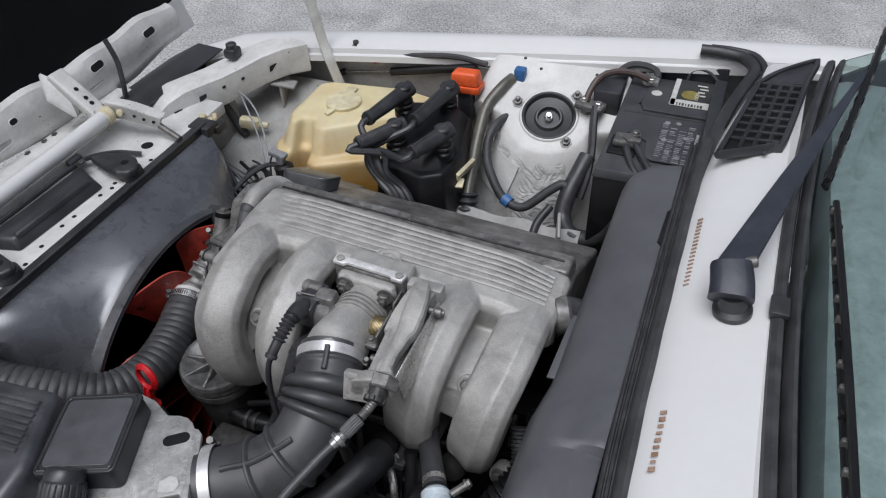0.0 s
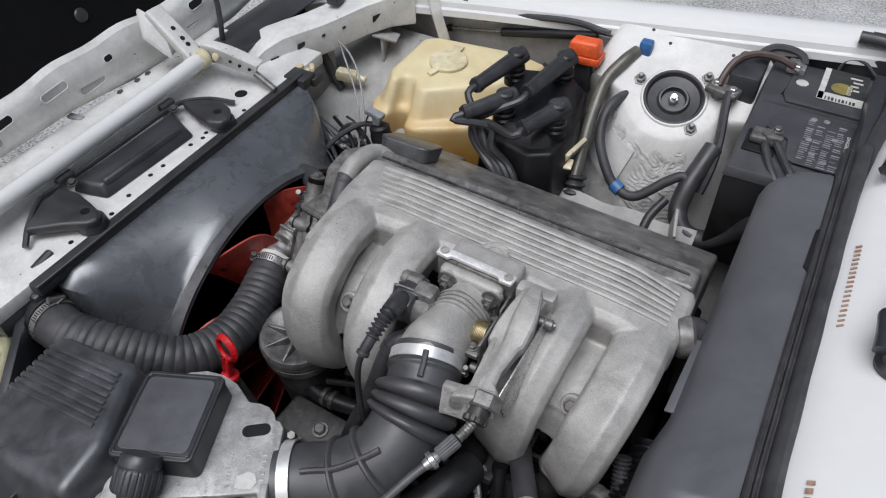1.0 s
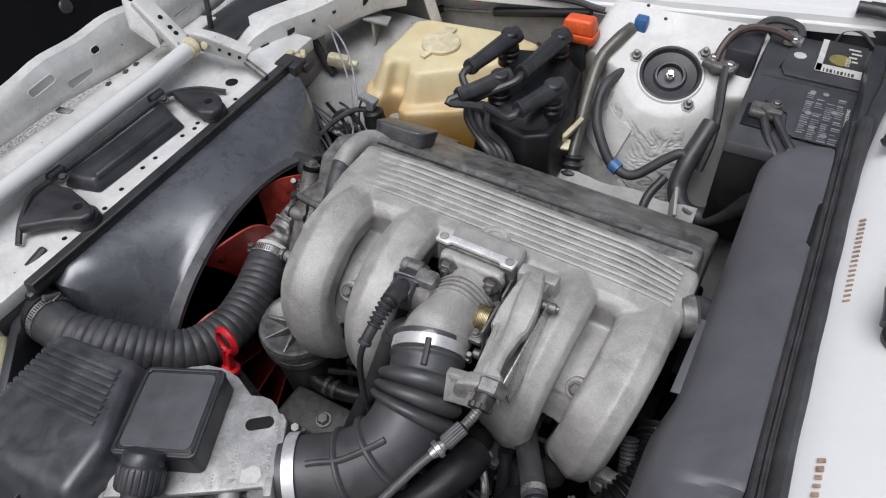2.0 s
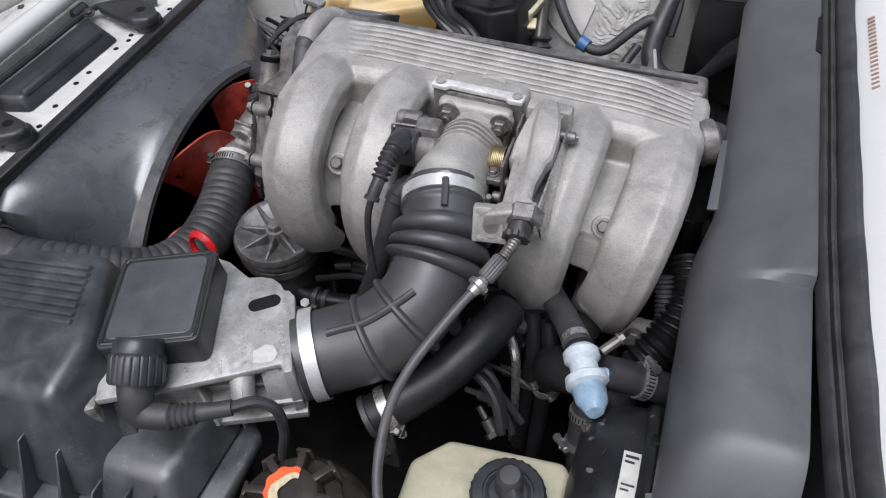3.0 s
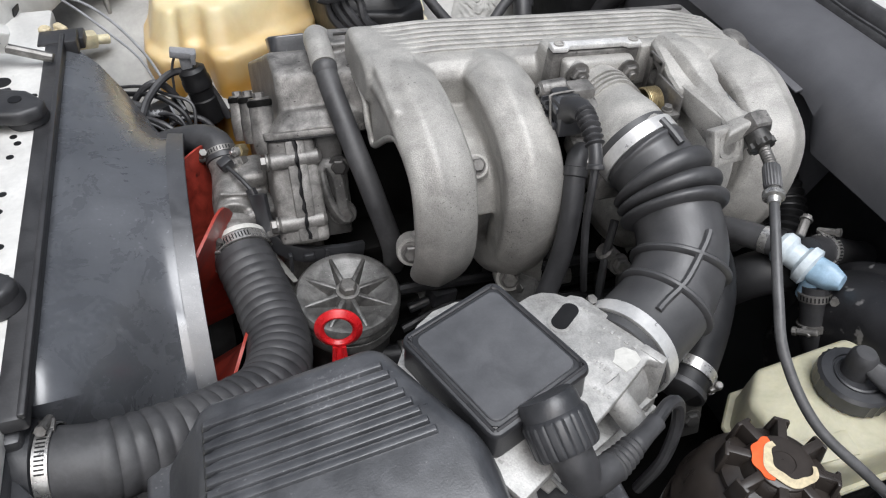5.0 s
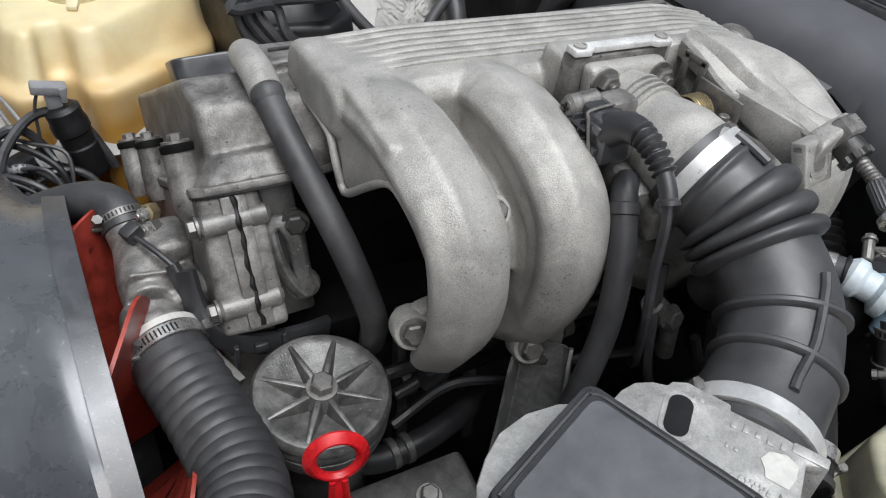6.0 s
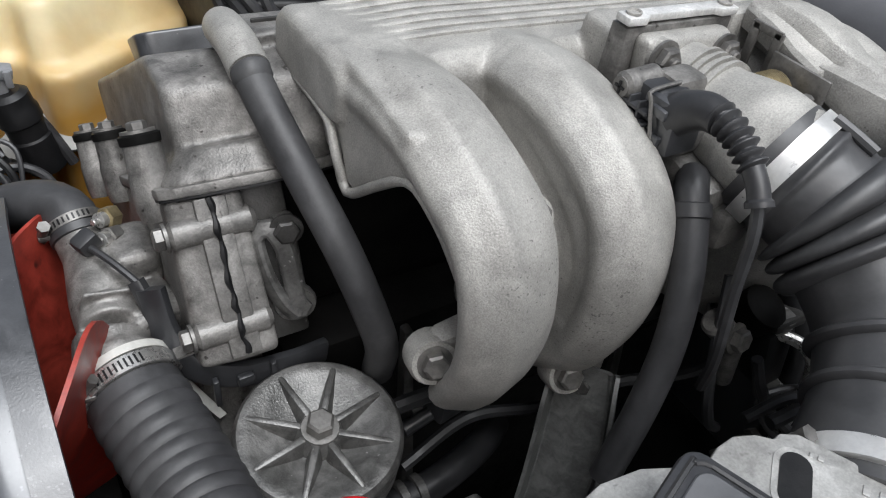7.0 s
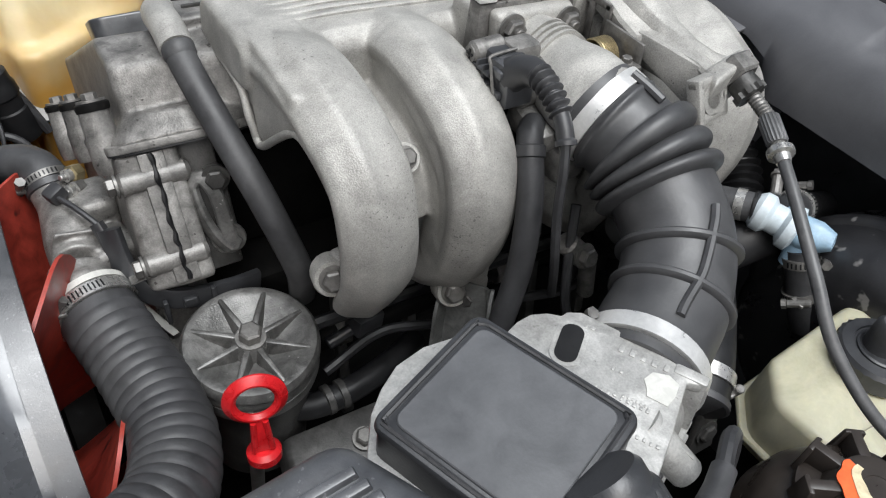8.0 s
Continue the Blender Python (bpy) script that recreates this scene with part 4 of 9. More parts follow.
def manifold_casting():
    prof = [(0.606, 0.850), (0.606, 0.884), (0.610, 0.892), (0.618, 0.898), (0.640, 0.8995), (0.703, 0.898), (0.711, 0.894), (0.714, 0.886), (0.714, 0.840), (0.698, 0.822), (0.640, 0.818)]
    xs = (-0.558, -0.52, -0.49, -0.45, -0.22, -0.19, -0.16, -0.138, -0.128, -0.122)
    bm = bmesh.new()
    rings = [[bm.verts.new((x, y + (0.006 if k > 8 and y < 0.65 else 0) - (0.006 if k > 8 and y > 0.65 else 0), z - (plenum_drop(x) + (0.005 if k > 8 else 0) if z > 0.86 else 0))) for y, z in prof] for k, x in enumerate(xs)]
    for a, b in zip(rings, rings[1:]):
        for i in range(len(prof)):
            j = (i + 1) % len(prof)
            bm.faces.new((a[i], a[j], b[j], b[i]))
    bm.faces.new(rings[0][::-1])
    bm.faces.new(rings[-1])
    out = [bm]
    front = [(0.612, 0.858), (0.606, 0.886), (0.616, 0.900), (0.640, 0.903), (0.703, 0.901), (0.717, 0.888), (0.717, 0.862), (0.690, 0.852), (0.640, 0.852)]
    out.append(hexa([(-0.573, y, z - (0.004 if z > 0.86 else 0)) for y, z in front], [(-0.45, y, z - 0.0035) for y, z in front], 0.007, 3))
    for xt, xb in ((-0.5365, -0.516), (-0.4455, -0.432), (-0.2500, -0.264), (-0.1575, -0.184)):
        share = (0, 0, 0, 0.15, 0.35, 0.55, 0.8, 1, 1, 1)
        path = [(xt * (1 - k) + xb * k, y, z - (plenum_drop(xt) if z > 0.86 else 0)) for k, (y, z) in zip(share, RUN)]
        wide = 0.0320 if xt < -0.5 or xt > -0.2 else 0.0300 if xt < -0.3 else 0.0340
        first = xt < -0.5
        out.append(tube(path[:8] if first else path, lambda s, d: 1.04 - 0.05 * min(1, s * 1.6), 56, 0.006, section=runner_section(wide, 0.0150, -0.30 if xt < -0.3 else 0.25), up=(1, 0, 0)))
        core = [(x + (0.010 if first else 0), y + (0.012 if k > 2 else 0.003), z - (0.014 if k < 5 else 0.004)) for k, (x, y, z) in enumerate(path)]
        out.append(tube(core[1:7] if first else core[1:], 1.0, 32, 0.006, section=superellipse(0.019 if first else wide - 0.003, 0.017, 3.4), up=(1, 0, 0)))
        if not first:
            inner = [(x, y + 0.030, z - 0.022) for x, y, z in path[2:7]]
            out.append(tube(inner, 1.0, 32, 0.006, section=superellipse(wide - 0.004, 0.022, 3.4), up=(1, 0, 0)))
            low = [(x, y + 0.010, z + 0.004) for x, y, z in path[6:]]
            out.append(tube(low, 1.0, 32, 0.006, section=superellipse(0.029, 0.021, 3.0), up=(1, 0, 0)))
    for xa, xb in ((-0.489, -0.474), (-0.206, -0.225)):
        path = [(xa * (1 - k) + xb * k, y + 0.040 + 0.002 * k, z - 0.050 + 0.046 * k) for k, (y, z) in zip((0, 0, 0, 0.15, 0.35, 0.55, 0.8, 1), RUN[:8])]
        out.append(tube(path[1:6], 1.0, 20, 0.006, section=superellipse(0.040, 0.012, 4.0), up=(1, 0, 0)))
        dz = 0.0 if xa < -0.4 else -0.002
        out.append(hexa([(xa - 0.017, 0.535, 0.806 + dz), (xa + 0.017, 0.535, 0.806 + dz), (xa + 0.017, 0.575, 0.826 + dz), (xa - 0.017, 0.575, 0.826 + dz)], [(xa - 0.017, 0.5165, 0.830 + dz), (xa + 0.017, 0.5165, 0.830 + dz), (xa + 0.017, 0.558, 0.850 + dz), (xa - 0.017, 0.558, 0.850 + dz)], 0.002))
    out.append(box((-0.350, 0.600, 0.888), (0.088, 0.044, 0.056), 0.006))
    web = [(0.640, 0.852), (0.622, 0.848), (0.606, 0.822), (0.597, 0.821), (0.538, 0.869), (0.540, 0.895), (0.600, 0.900), (0.640, 0.900)]
    out.append(hexa([(-0.566, y, z) for y, z in web], [(-0.522, y, z) for y, z in web], 0.003, 2))
    return moved(merge(*out), TILTX)


casting = part("casting", manifold_casting(), CAST, manifold)
rm = casting.modifiers.new("blend", "REMESH")
rm.mode, rm.voxel_size, rm.use_smooth_shade = "VOXEL", 0.0021, True
sm = casting.modifiers.new("soften", "SMOOTH")
sm.factor, sm.iterations = 0.5, 6

for i in range(7):
    y = 0.638 + i * 0.0098
    x0, x1 = -0.553 + 0.0006 * i, -0.142
    pts = [(x, y + 0.0045 * max(0.0, (x + 0.20) / 0.06) * (3 - i) / 3, 0.8992 - plenum_drop(x)) for x in (x0, -0.525, -0.500, -0.484, -0.45, -0.35, -0.24, -0.215, -0.195, -0.17, x1)]
    part("rib", moved(tube(pts, 1.0, 12, 0.008, section=superellipse(0.0036, 0.0026, 3.0), up=(0, 1, 0)), TILTX), CAST, manifold)
RIM = [(-0.568, 0.622, 0.842), (-0.5665, 0.606, 0.8205), (-0.5655, 0.596, 0.8205), (-0.5645, 0.570, 0.8435), (-0.5635, 0.547, 0.863), (-0.5615, 0.537, 0.867), (-0.5595, 0.527, 0.8645), (-0.5555, 0.508, 0.852), (-0.551, 0.494, 0.833), (-0.5465, 0.487, 0.811), (-0.543, 0.486, 0.795)]
part("window_rim", moved(tube(RIM, lambda s, d: 0.0034 * (1 - 0.6 * max(0, s * 4 - 3)), 12, 0.004), TILTX), CAST, manifold)
PANEL = [(-0.567, 0.705, 0.860), (-0.5695, 0.690, 0.8575), (-0.5705, 0.640, 0.8575), (-0.570, 0.624, 0.853), (-0.570, 0.613, 0.838), (-0.567, 0.607, 0.824)]
part("panel_rim", moved(tube(PANEL, 0.0030, 12, 0.004), TILTX), CAST, manifold)

badge = part("roundel", moved(merge(lathe([(0.019, -0.004), (0.019, 0.0010), (0.0182, 0.0016), (0.0170, 0.0016), (0.0162, 0.0004), (0.0118, 0.0004), (0.0112, 0.0014), (0.0100, 0.0014), (0.0094, 0.0004), (0, 0.0004)], (-0.352, 0.6275, 0.9008), (0, -0.06, 1), 40)), TILTX), CAST, manifold, "plain cast round badge")
for p, ax in (((-0.4905, 0.5155, 0.852), (0, -0.72, 0.69)), ((-0.2035, 0.523, 0.8305), (0, -0.72, 0.69))):
    boss = part("boss", lathe([(0.0125, -0.012), (0.0125, -0.0012), (0.0115, -0.0004), (0, -0.0004)], p, ax, 24), CAST, manifold)
    part("bolt", bolt(p, ax, 0.0070, 0.007), STEEL_OLD, manifold)
for p in ((-0.556, 0.503, 0.766), (-0.452, 0.488, 0.716), (-0.285, 0.498, 0.708), (-0.15, 0.495, 0.700)):
    part("lug", merge(lathe([(0.0165, -0.018), (0.0160, -0.003), (0.0145, 0.0), (0.0, 0.0)], p, (-0.25, -0.9, 0.42), 24), box((p[0] + 0.026, p[1] + 0.016, p[2] - 0.016), (0.034, 0.020, 0.020), 0.005), hexa([(p[0] - 0.004, p[1] + 0.004, p[2] - 0.017), (p[0] + 0.040, p[1] + 0.006, p[2] - 0.028), (p[0] + 0.040, p[1] + 0.020, p[2] - 0.024), (p[0] - 0.004, p[1] + 0.018, p[2] - 0.012)], [(p[0] + 0.004, p[1] + 0.003, p[2] + 0.013), (p[0] + 0.040, p[1] + 0.004, p[2] + 0.016), (p[0] + 0.040, p[1] + 0.020, p[2] + 0.018), (p[0] + 0.004, p[1] + 0.018, p[2] + 0.015)], 0.004, 2)), CAST, manifold)
    part("bolt", bolt(p, (-0.25, -0.9, 0.42), 0.0088, 0.008), STEEL_OLD, manifold)

# throttle flange and body
throttle = thing("throttle_unit", (-0.35, 0.52, 0.85), "cast aluminium throttle body with bolted square flange", "throttle body")
plate = part("flange", hexa([(-0.398, 0.575, 0.850), (-0.304, 0.575, 0.848), (-0.304, 0.592, 0.848), (-0.400, 0.592, 0.850)], [(-0.398, 0.573, 0.926), (-0.304, 0.573, 0.922), (-0.304, 0.588, 0.922), (-0.398, 0.588, 0.926)], 0.0015), CAST_ROUGH, throttle, "cast flange plate")
part("top_bar", merge(prism([(-0.399, 0.572), (-0.384, 0.571), (-0.380, 0.575), (-0.322, 0.574), (-0.318, 0.570), (-0.304, 0.570), (-0.302, 0.584), (-0.399, 0.585)], 0, 0.0055, Matrix.Translation((0, 0, 0.9398)) @ pose(0, 0, -0.0145, 0, 2.4, 0) @ Matrix.Translation((0, 0, -0.0145)), 0.0012)), CAST_BRIGHT, plate, "bright machined bar")
for p in ((-0.391, 0.5785, 0.9333), (-0.3105, 0.5775, 0.9299)):
    part("pin_hole", lathe([(0.0052, 0), (0.0052, 0.0012), (0.004, 0.0014), (0.0034, 0.0002), (0, 0.0002)], p, (0, 0, 1), 18), CAST, plate)
part("inner_flange", hexa([(-0.384, 0.555, 0.858), (-0.318, 0.555, 0.855), (-0.318, 0.576, 0.855), (-0.384, 0.576, 0.858)], [(-0.390, 0.560, 0.9225), (-0.312, 0.560, 0.9185), (-0.312, 0.576, 0.9185), (-0.390, 0.576, 0.9225)], 0.006, 3), CAST, throttle)
for p in ((-0.3765, 0.557, 0.9105), (-0.3215, 0.557, 0.9065), (-0.3765, 0.552, 0.870), (-0.3215, 0.552, 0.868)):
    part("bolt_seat", lathe([(0.0115, -0.010), (0.0115, -0.0012), (0, -0.0012)], p, (0, -1, 0.05), 20), CAST, throttle)
    part("bolt", merge(bolt(p, (0, -1, 0.05), 0.0092, 0.0075), rod(p, (p[0], p[1] - 0.0115, p[2]), 0.0045, 12, 0.001)), STEEL_OLD, throttle)
TB = [(-0.351, 0.565, 0.884), (-0.351, 0.53, 0.884), (-0.352, 0.49, 0.8845), (-0.351, 0.455, 0.880)]
part("barrel", tube(TB, lambda s, d: 0.0300 + 0.0055 * max(0, min(1, (d - 0.045) / 0.03)), 40, 0.0019, section=superellipse(1.0, 1.0, 2.5)), CAST, throttle)
for k in range(4):
    part("barrel_rib", tube([(-0.3508, 0.5465 - 0.0062 * k, 0.8842), (-0.3507, 0.5440 - 0.0062 * k, 0.8842)], 0.0325, 40, 0.0012, section=superellipse(1.0, 1.0, 2.6)), CAST, throttle)
part("shaft_boss", merge(rod((-0.374, 0.522, 0.888), (-0.400, 0.522, 0.888), 0.020, 24, 0.003), box((-0.388, 0.530, 0.905), (0.026, 0.022, 0.026), 0.005)), CAST_ROUGH, throttle)
part("shaft_end", rod((-0.322, 0.515, 0.886), (-0.302, 0.515, 0.886), 0.010, 16, 0.002), CAST_ROUGH, throttle)
spring = part("return_spring", tube([(-0.3215 + 0.0017 * k / 12, 0.521 + 0.0140 * math.cos(k * math.pi / 6), 0.893 + 0.0140 * math.sin(k * math.pi / 6)) for k in range(110)], 0.00085, 6, 0.003), BRASS, throttle, "yellow zinc return spring")
part("lever", merge(box((-0.3015, 0.512, 0.890), (0.003, 0.045, 0.050), 0.001), rod((-0.312, 0.500, 0.886), (-0.296, 0.500, 0.886), 0.006, 12, 0.001), box((-0.309, 0.492, 0.896), (0.014, 0.012, 0.006), 0.001), bolt((-0.311, 0.495, 0.900), (0, 0, 1), 0.0042, 0.005), rod((-0.309, 0.485, 0.88), (-0.300, 0.485, 0.88), 0.0055, 12, 0.001)), STEEL_OLD, throttle)
part("slotted_plate", merge(*[box(c, s, 0.0008) for c, s in (((-0.2990, 0.556, 0.902), (0.0025, 0.007, 0.046)), ((-0.2990, 0.537, 0.902), (0.0025, 0.007, 0.046)), ((-0.2990, 0.5465, 0.923), (0.0025, 0.024, 0.006)), ((-0.2990, 0.5465, 0.882), (0.0025, 0.024, 0.007)), ((-0.2990, 0.5465, 0.866), (0.0025, 0.014, 0.030)))]), STEEL_OLD, throttle)

# cable bracket
bracket = thing("cable_bracket", (-0.275, 0.49, 0.90), "cast aluminium throttle cable bracket", "bracket")


def cable_bracket():
    """One cast roof: a raised strip drawn in at the waist, a lower flank beside it and a shoulder at the top."""
    ys = (0.425, 0.440, 0.452, 0.470, 0.498, 0.504, 0.525, 0.535, 0.550, 0.574)
    xl = (-0.289, -0.289, -0.288, -0.288, -0.2885, -0.2985, -0.2985, -0.297, -0.295, -0.291)
    xm = (-0.275, -0.275, -0.276, -0.277, -0.2785, -0.2790, -0.2815, -0.2825, -0.283, -0.284)
    xr = (-0.252, -0.252, -0.2635, -0.2650, -0.2610, -0.2575, -0.2570, -0.2580, -0.2610, -0.2680)
    zr = (0.917, 0.919, 0.921, 0.922, 0.925, 0.926, 0.933, 0.935, 0.936, 0.935)
    step = (0.001, 0.001, 0.002, 0.004, 0.008, 0.010, 0.012, 0.011, 0.009, 0.006)
    rows = []
    for k in range(61):
        y = 0.425 + 0.149 * k / 60
        a, m, b, z, d = (float(np.interp(y, ys, v)) for v in (xl, xm, xr, zr, step))
        rows.append([(a + 0.001, y, z - d - 0.017), (a, y, z - d - 0.004), (a + 0.002, y, z - d - 0.001), (m - 0.005, y, z - d), (m - 0.003, y, z - d + 0.001), (m, y, z - 0.0015), (m + 0.002, y, z), ((m + b) / 2, y, z + 0.0004), (b - 0.0025, y, z - 0.0005), (b, y, z - 0.003), (b + 0.0005, y, z - 0.014)])
    return sheet(rows, 0.003)


part("arm", cable_bracket(), CAST, bracket)
part("web", hexa([(-0.2835, 0.470, 0.886), (-0.2755, 0.470, 0.886), (-0.262, 0.575, 0.872), (-0.270, 0.575, 0.872)], [(-0.279, 0.470, 0.920), (-0.2735, 0.470, 0.920), (-0.262, 0.575, 0.920), (-0.270, 0.575, 0.920)], 0.002), CAST, bracket)
part("gusset", hexa([(-0.294, 0.505, 0.900), (-0.288, 0.505, 0.900), (-0.286, 0.438, 0.884), (-0.292, 0.438, 0.884)], [(-0.294, 0.508, 0.917), (-0.288, 0.508, 0.917), (-0.280, 0.438, 0.917), (-0.287, 0.438, 0.917)], 0.002), CAST, bracket)
part("foot", box((-0.278, 0.583, 0.900), (0.046, 0.018, 0.044), 0.004), CAST, bracket)
part("seat", merge(hexa([(-0.300, 0.424, 0.888), (-0.255, 0.430, 0.894), (-0.252, 0.444, 0.896), (-0.296, 0.442, 0.890)], [(-0.299, 0.420, 0.920), (-0.258, 0.428, 0.929), (-0.255, 0.442, 0.929), (-0.290, 0.440, 0.921)], 0.004, 3),
     moved(merge(box((-0.0135, 0, 0), (0.007, 0.012, 0.034), 0.002), box((0.0125, 0, 0), (0.009, 0.012, 0.034), 0.002), box((0, 0, 0.0125), (0.034, 0.012, 0.010), 0.003), box((0, 0, -0.0125), (0.030, 0.012, 0.009), 0.003), lathe([(0.0078, -0.006), (0.0125, -0.006), (0.0125, 0.006), (0.0078, 0.006), (0.0078, -0.006)], (0, 0, 0), (0, 1, 0), 24)), pose(-0.2925, 0.428, 0.903, -24, 0, 8))), CAST, bracket)
part("guard_plate", hexa([(-0.254, 0.452, 0.868), (-0.252, 0.452, 0.868), (-0.2465, 0.56, 0.868), (-0.2485, 0.56, 0.868)], [(-0.258, 0.445, 0.912), (-0.256, 0.445, 0.912), (-0.253, 0.565, 0.918), (-0.255, 0.565, 0.918)], 0.0006), STEEL, bracket, "thin bright steel guard plate")
part("pin", merge(rod((-0.262, 0.552, 0.912), (-0.246, 0.554, 0.910), 0.006, 12, 0.001), rod((-0.248, 0.554, 0.910), (-0.243, 0.555, 0.910), 0.0035, 8)), STEEL_OLD, bracket)
part("cable_hex", lathe([(0.014, -0.010), (0.0165, -0.008), (0.0165, 0.004), (0.014, 0.006), (0.012, 0.006)], (-0.2645, 0.431, 0.914), (0.05, -0.9, -0.35), 6), CAST_ROUGH, bracket)
part("cable_holder", merge(lathe([(0.0105, -0.004), (0.0110, 0.004), (0.0100, 0.010), (0, 0.010)], (-0.266, 0.421, 0.911), (0.05, -0.9, -0.35), 20), lathe([(0.0115, 0), (0.0115, 0.005), (0.007, 0.006)], (-0.2665, 0.416, 0.909), (0.05, -0.9, -0.35), 40, wave=lambda a, r, h: r * (1 + (0.08 if math.cos(a * 8) > 0 else -0.08)))), CAST_DARK, bracket)
cab = thing("throttle_cable", (-0.27, 0.40, 0.91), "grey sheathed throttle cable with knurled adjuster", "cable")
part("adjuster", tube([(-0.266, 0.412, 0.908), (-0.269, 0.400, 0.906), (-0.272, 0.390, 0.9045)], lambda s, d: 0.0048 + (0.0006 if int(d / 0.0016) % 2 else 0), 14, 0.0008), STEEL_OLD, cab)
AX = Vector((-0.40, -0.86, -0.28)).normalized()
part("adjuster_body", lathe([(0.0045, -0.001), (0.0068, 0.0), (0.0072, 0.002), (0.0072, 0.021), (0.0064, 0.023), (0.0045, 0.023)], (-0.2725, 0.389, 0.9042), AX, 60, wave=lambda a, r, h: r * (1 + (0.06 * math.cos(a * 20) if r > 0.0066 else 0))), CABLE_GREY, cab, "knurled grey adjuster sleeve")
part("ferrule", lathe([(0.005, -0.004), (0.0062, 0), (0.0092, 0.001), (0.0092, 0.0055), (0.006, 0.0065), (0.005, 0.012)], (-0.2835, 0.3655, 0.8965), (-0.45, -0.85, -0.25), 16), STEEL, cab)
part("sheath", tube([(-0.284, 0.364, 0.896), (-0.299, 0.335, 0.886), (-0.322, 0.285, 0.862), (-0.330, 0.25, 0.835), (-0.322, 0.205, 0.805), (-0.292, 0.165, 0.780), (-0.25, 0.13, 0.74), (-0.21, 0.12, 0.68)], 0.0043, 12), CABLE_GREY, cab)

# intake boot
boot = thing("intake_boot", (-0.38, 0.37, 0.80), "black ribbed rubber air intake boot with steel clamps", "intake hose")
BOOT = [(-0.4390, 0.3050, 0.8040), (-0.4085, 0.3225, 0.8075), (-0.376, 0.341, 0.817), (-0.349, 0.371, 0.835), (-0.3415, 0.404, 0.853), (-0.3430, 0.4345, 0.870), (-0.3530, 0.4690, 0.882), (-0.3555, 0.478, 0.885)]


def boot_radius(s, d):
    r = 0.0405 - 0.003 * s
    for c in (0.672, 0.733, 0.794):
        r += 0.0098 * math.sqrt(max(0.0, 1 - ((s - c) / 0.0285) ** 2))
    return r + 0.003 * math.exp(-((s - 0.90) / 0.012) ** 2)


part("boot", tube(BOOT, boot_radius, 48, 0.0010), BOOT_RUBBER, boot)
line = curve_points(BOOT, 0.004)
for s, n in ((0.30, "rib"), (0.45, "rib")):
    i = int(s * (len(line) - 1))
    ax = line[i + 1] - line[i - 1]
    part(n, lathe([(0.039, -0.0040), (0.0425, -0.0026), (0.0438, -0.0012), (0.0438, 0.0012), (0.0425, 0.0026), (0.039, 0.0040), (0.039, -0.0040)], line[i], ax, 44), BOOT_RUBBER, boot)


def spine(a0, s0, s1):
    """A raised seam that runs along the boot."""
    pts = []
    i0, i1 = int(s0 * (len(line) - 1)), int(s1 * (len(line) - 1))
    for i in range(i0, i1 + 1, 2):
        ax = (line[min(i + 1, len(line) - 1)] - line[i - 1]).normalized()
        n = Vector((0, 0, 1))
        n = (n - ax * n.dot(ax)).normalized()
        t = ax.cross(n)
        pts.append(line[i] + (n * math.cos(a0) + t * math.sin(a0)) * 0.0405)
    return tube(pts, 0.0034, 8)


part("seam", spine(0.25, 0.16, 0.56), BOOT_RUBBER, boot)
part("seam", spine(0.1, 0.85, 0.97), BOOT_RUBBER, boot)
hose_clamp(boot, line[3], line[5] - line[1], 0.0425, 0.0125, (-0.45, 0.80, 0.35), CLAMP_BRIGHT, away=-1)
hose_clamp(boot, line[-4], line[-2] - line[-6], 0.0385, 0.012, (0.85, 0, -0.15), CLAMP_BRIGHT, away=0)

# ---- valve cover and cylinder head ----
cover = thing("valve_cover", (-0.4, 0.74, 0.78), "grey cast aluminium valve cover", "valve cover")


def along_engine(section, x0, x1, drop, bevel, segs=2):
    """A section in y and z carried along the engine, which falls a little towards the rear."""
    return hexa([(x0, y, z) for y, z in section], [(x1, y, z - drop) for y, z in section], bevel, segs)


SLANT = Vector((0, 0.5, 0.866))
ENG = frame_of((-0.645, 0.650, 0.815), SLANT, (1, 0, 0))  # x rearwards, y into the engine, z along the leaning cylinders


LIP = [(0.062, -0.022), (0.034, -0.020), (0.000, -0.011), (-0.020, -0.005), (-0.029, 0.003), (-0.031, 0.030), (-0.042, 0.30), (0.10, 0.30), (0.10, -0.010)]


def valve_cover():
    left = [(0.018, 0.018), (0.0195, 0.064), (0.024, 0.0715), (0.056, 0.092), (0.072, 0.0925), (0.300, 0.088), (0.300, 0.018)]
    far = lambda u: -0.0095 - 0.055 * max(0, u - 0.05)
    front = moved(hexa([(far(u), u, n) for u, n in left], [(0.085, u - (0.026 if u < 0.08 else 0), n - 0.004) for u, n in left], 0.0065, 3), ENG)
    main = along_engine([(0.664, 0.812), (0.670, 0.832), (0.692, 0.858), (0.701, 0.864), (0.740, 0.865), (0.756, 0.857), (0.926, 0.757), (0.905, 0.70), (0.70, 0.78)], -0.590, -0.125, 0.018, 0.005, 2)
    strip = hexa([(-0.600, 0.716, 0.86), (-0.128, 0.716, 0.845), (-0.128, 0.760, 0.845), (-0.600, 0.760, 0.86)], [(-0.596, 0.718, 0.884), (-0.132, 0.718, 0.867), (-0.132, 0.757, 0.866), (-0.596, 0.757, 0.882)], 0.003)
    flare = moved(hexa([(x * 0.95 + 0.002, u * 0.985 + 0.003, 0.008) for x, u in LIP], [(x * 0.62 + 0.010, u * 0.93 + 0.016, 0.030) for x, u in LIP], 0.002), ENG)
    return merge(front, main, strip, flare)


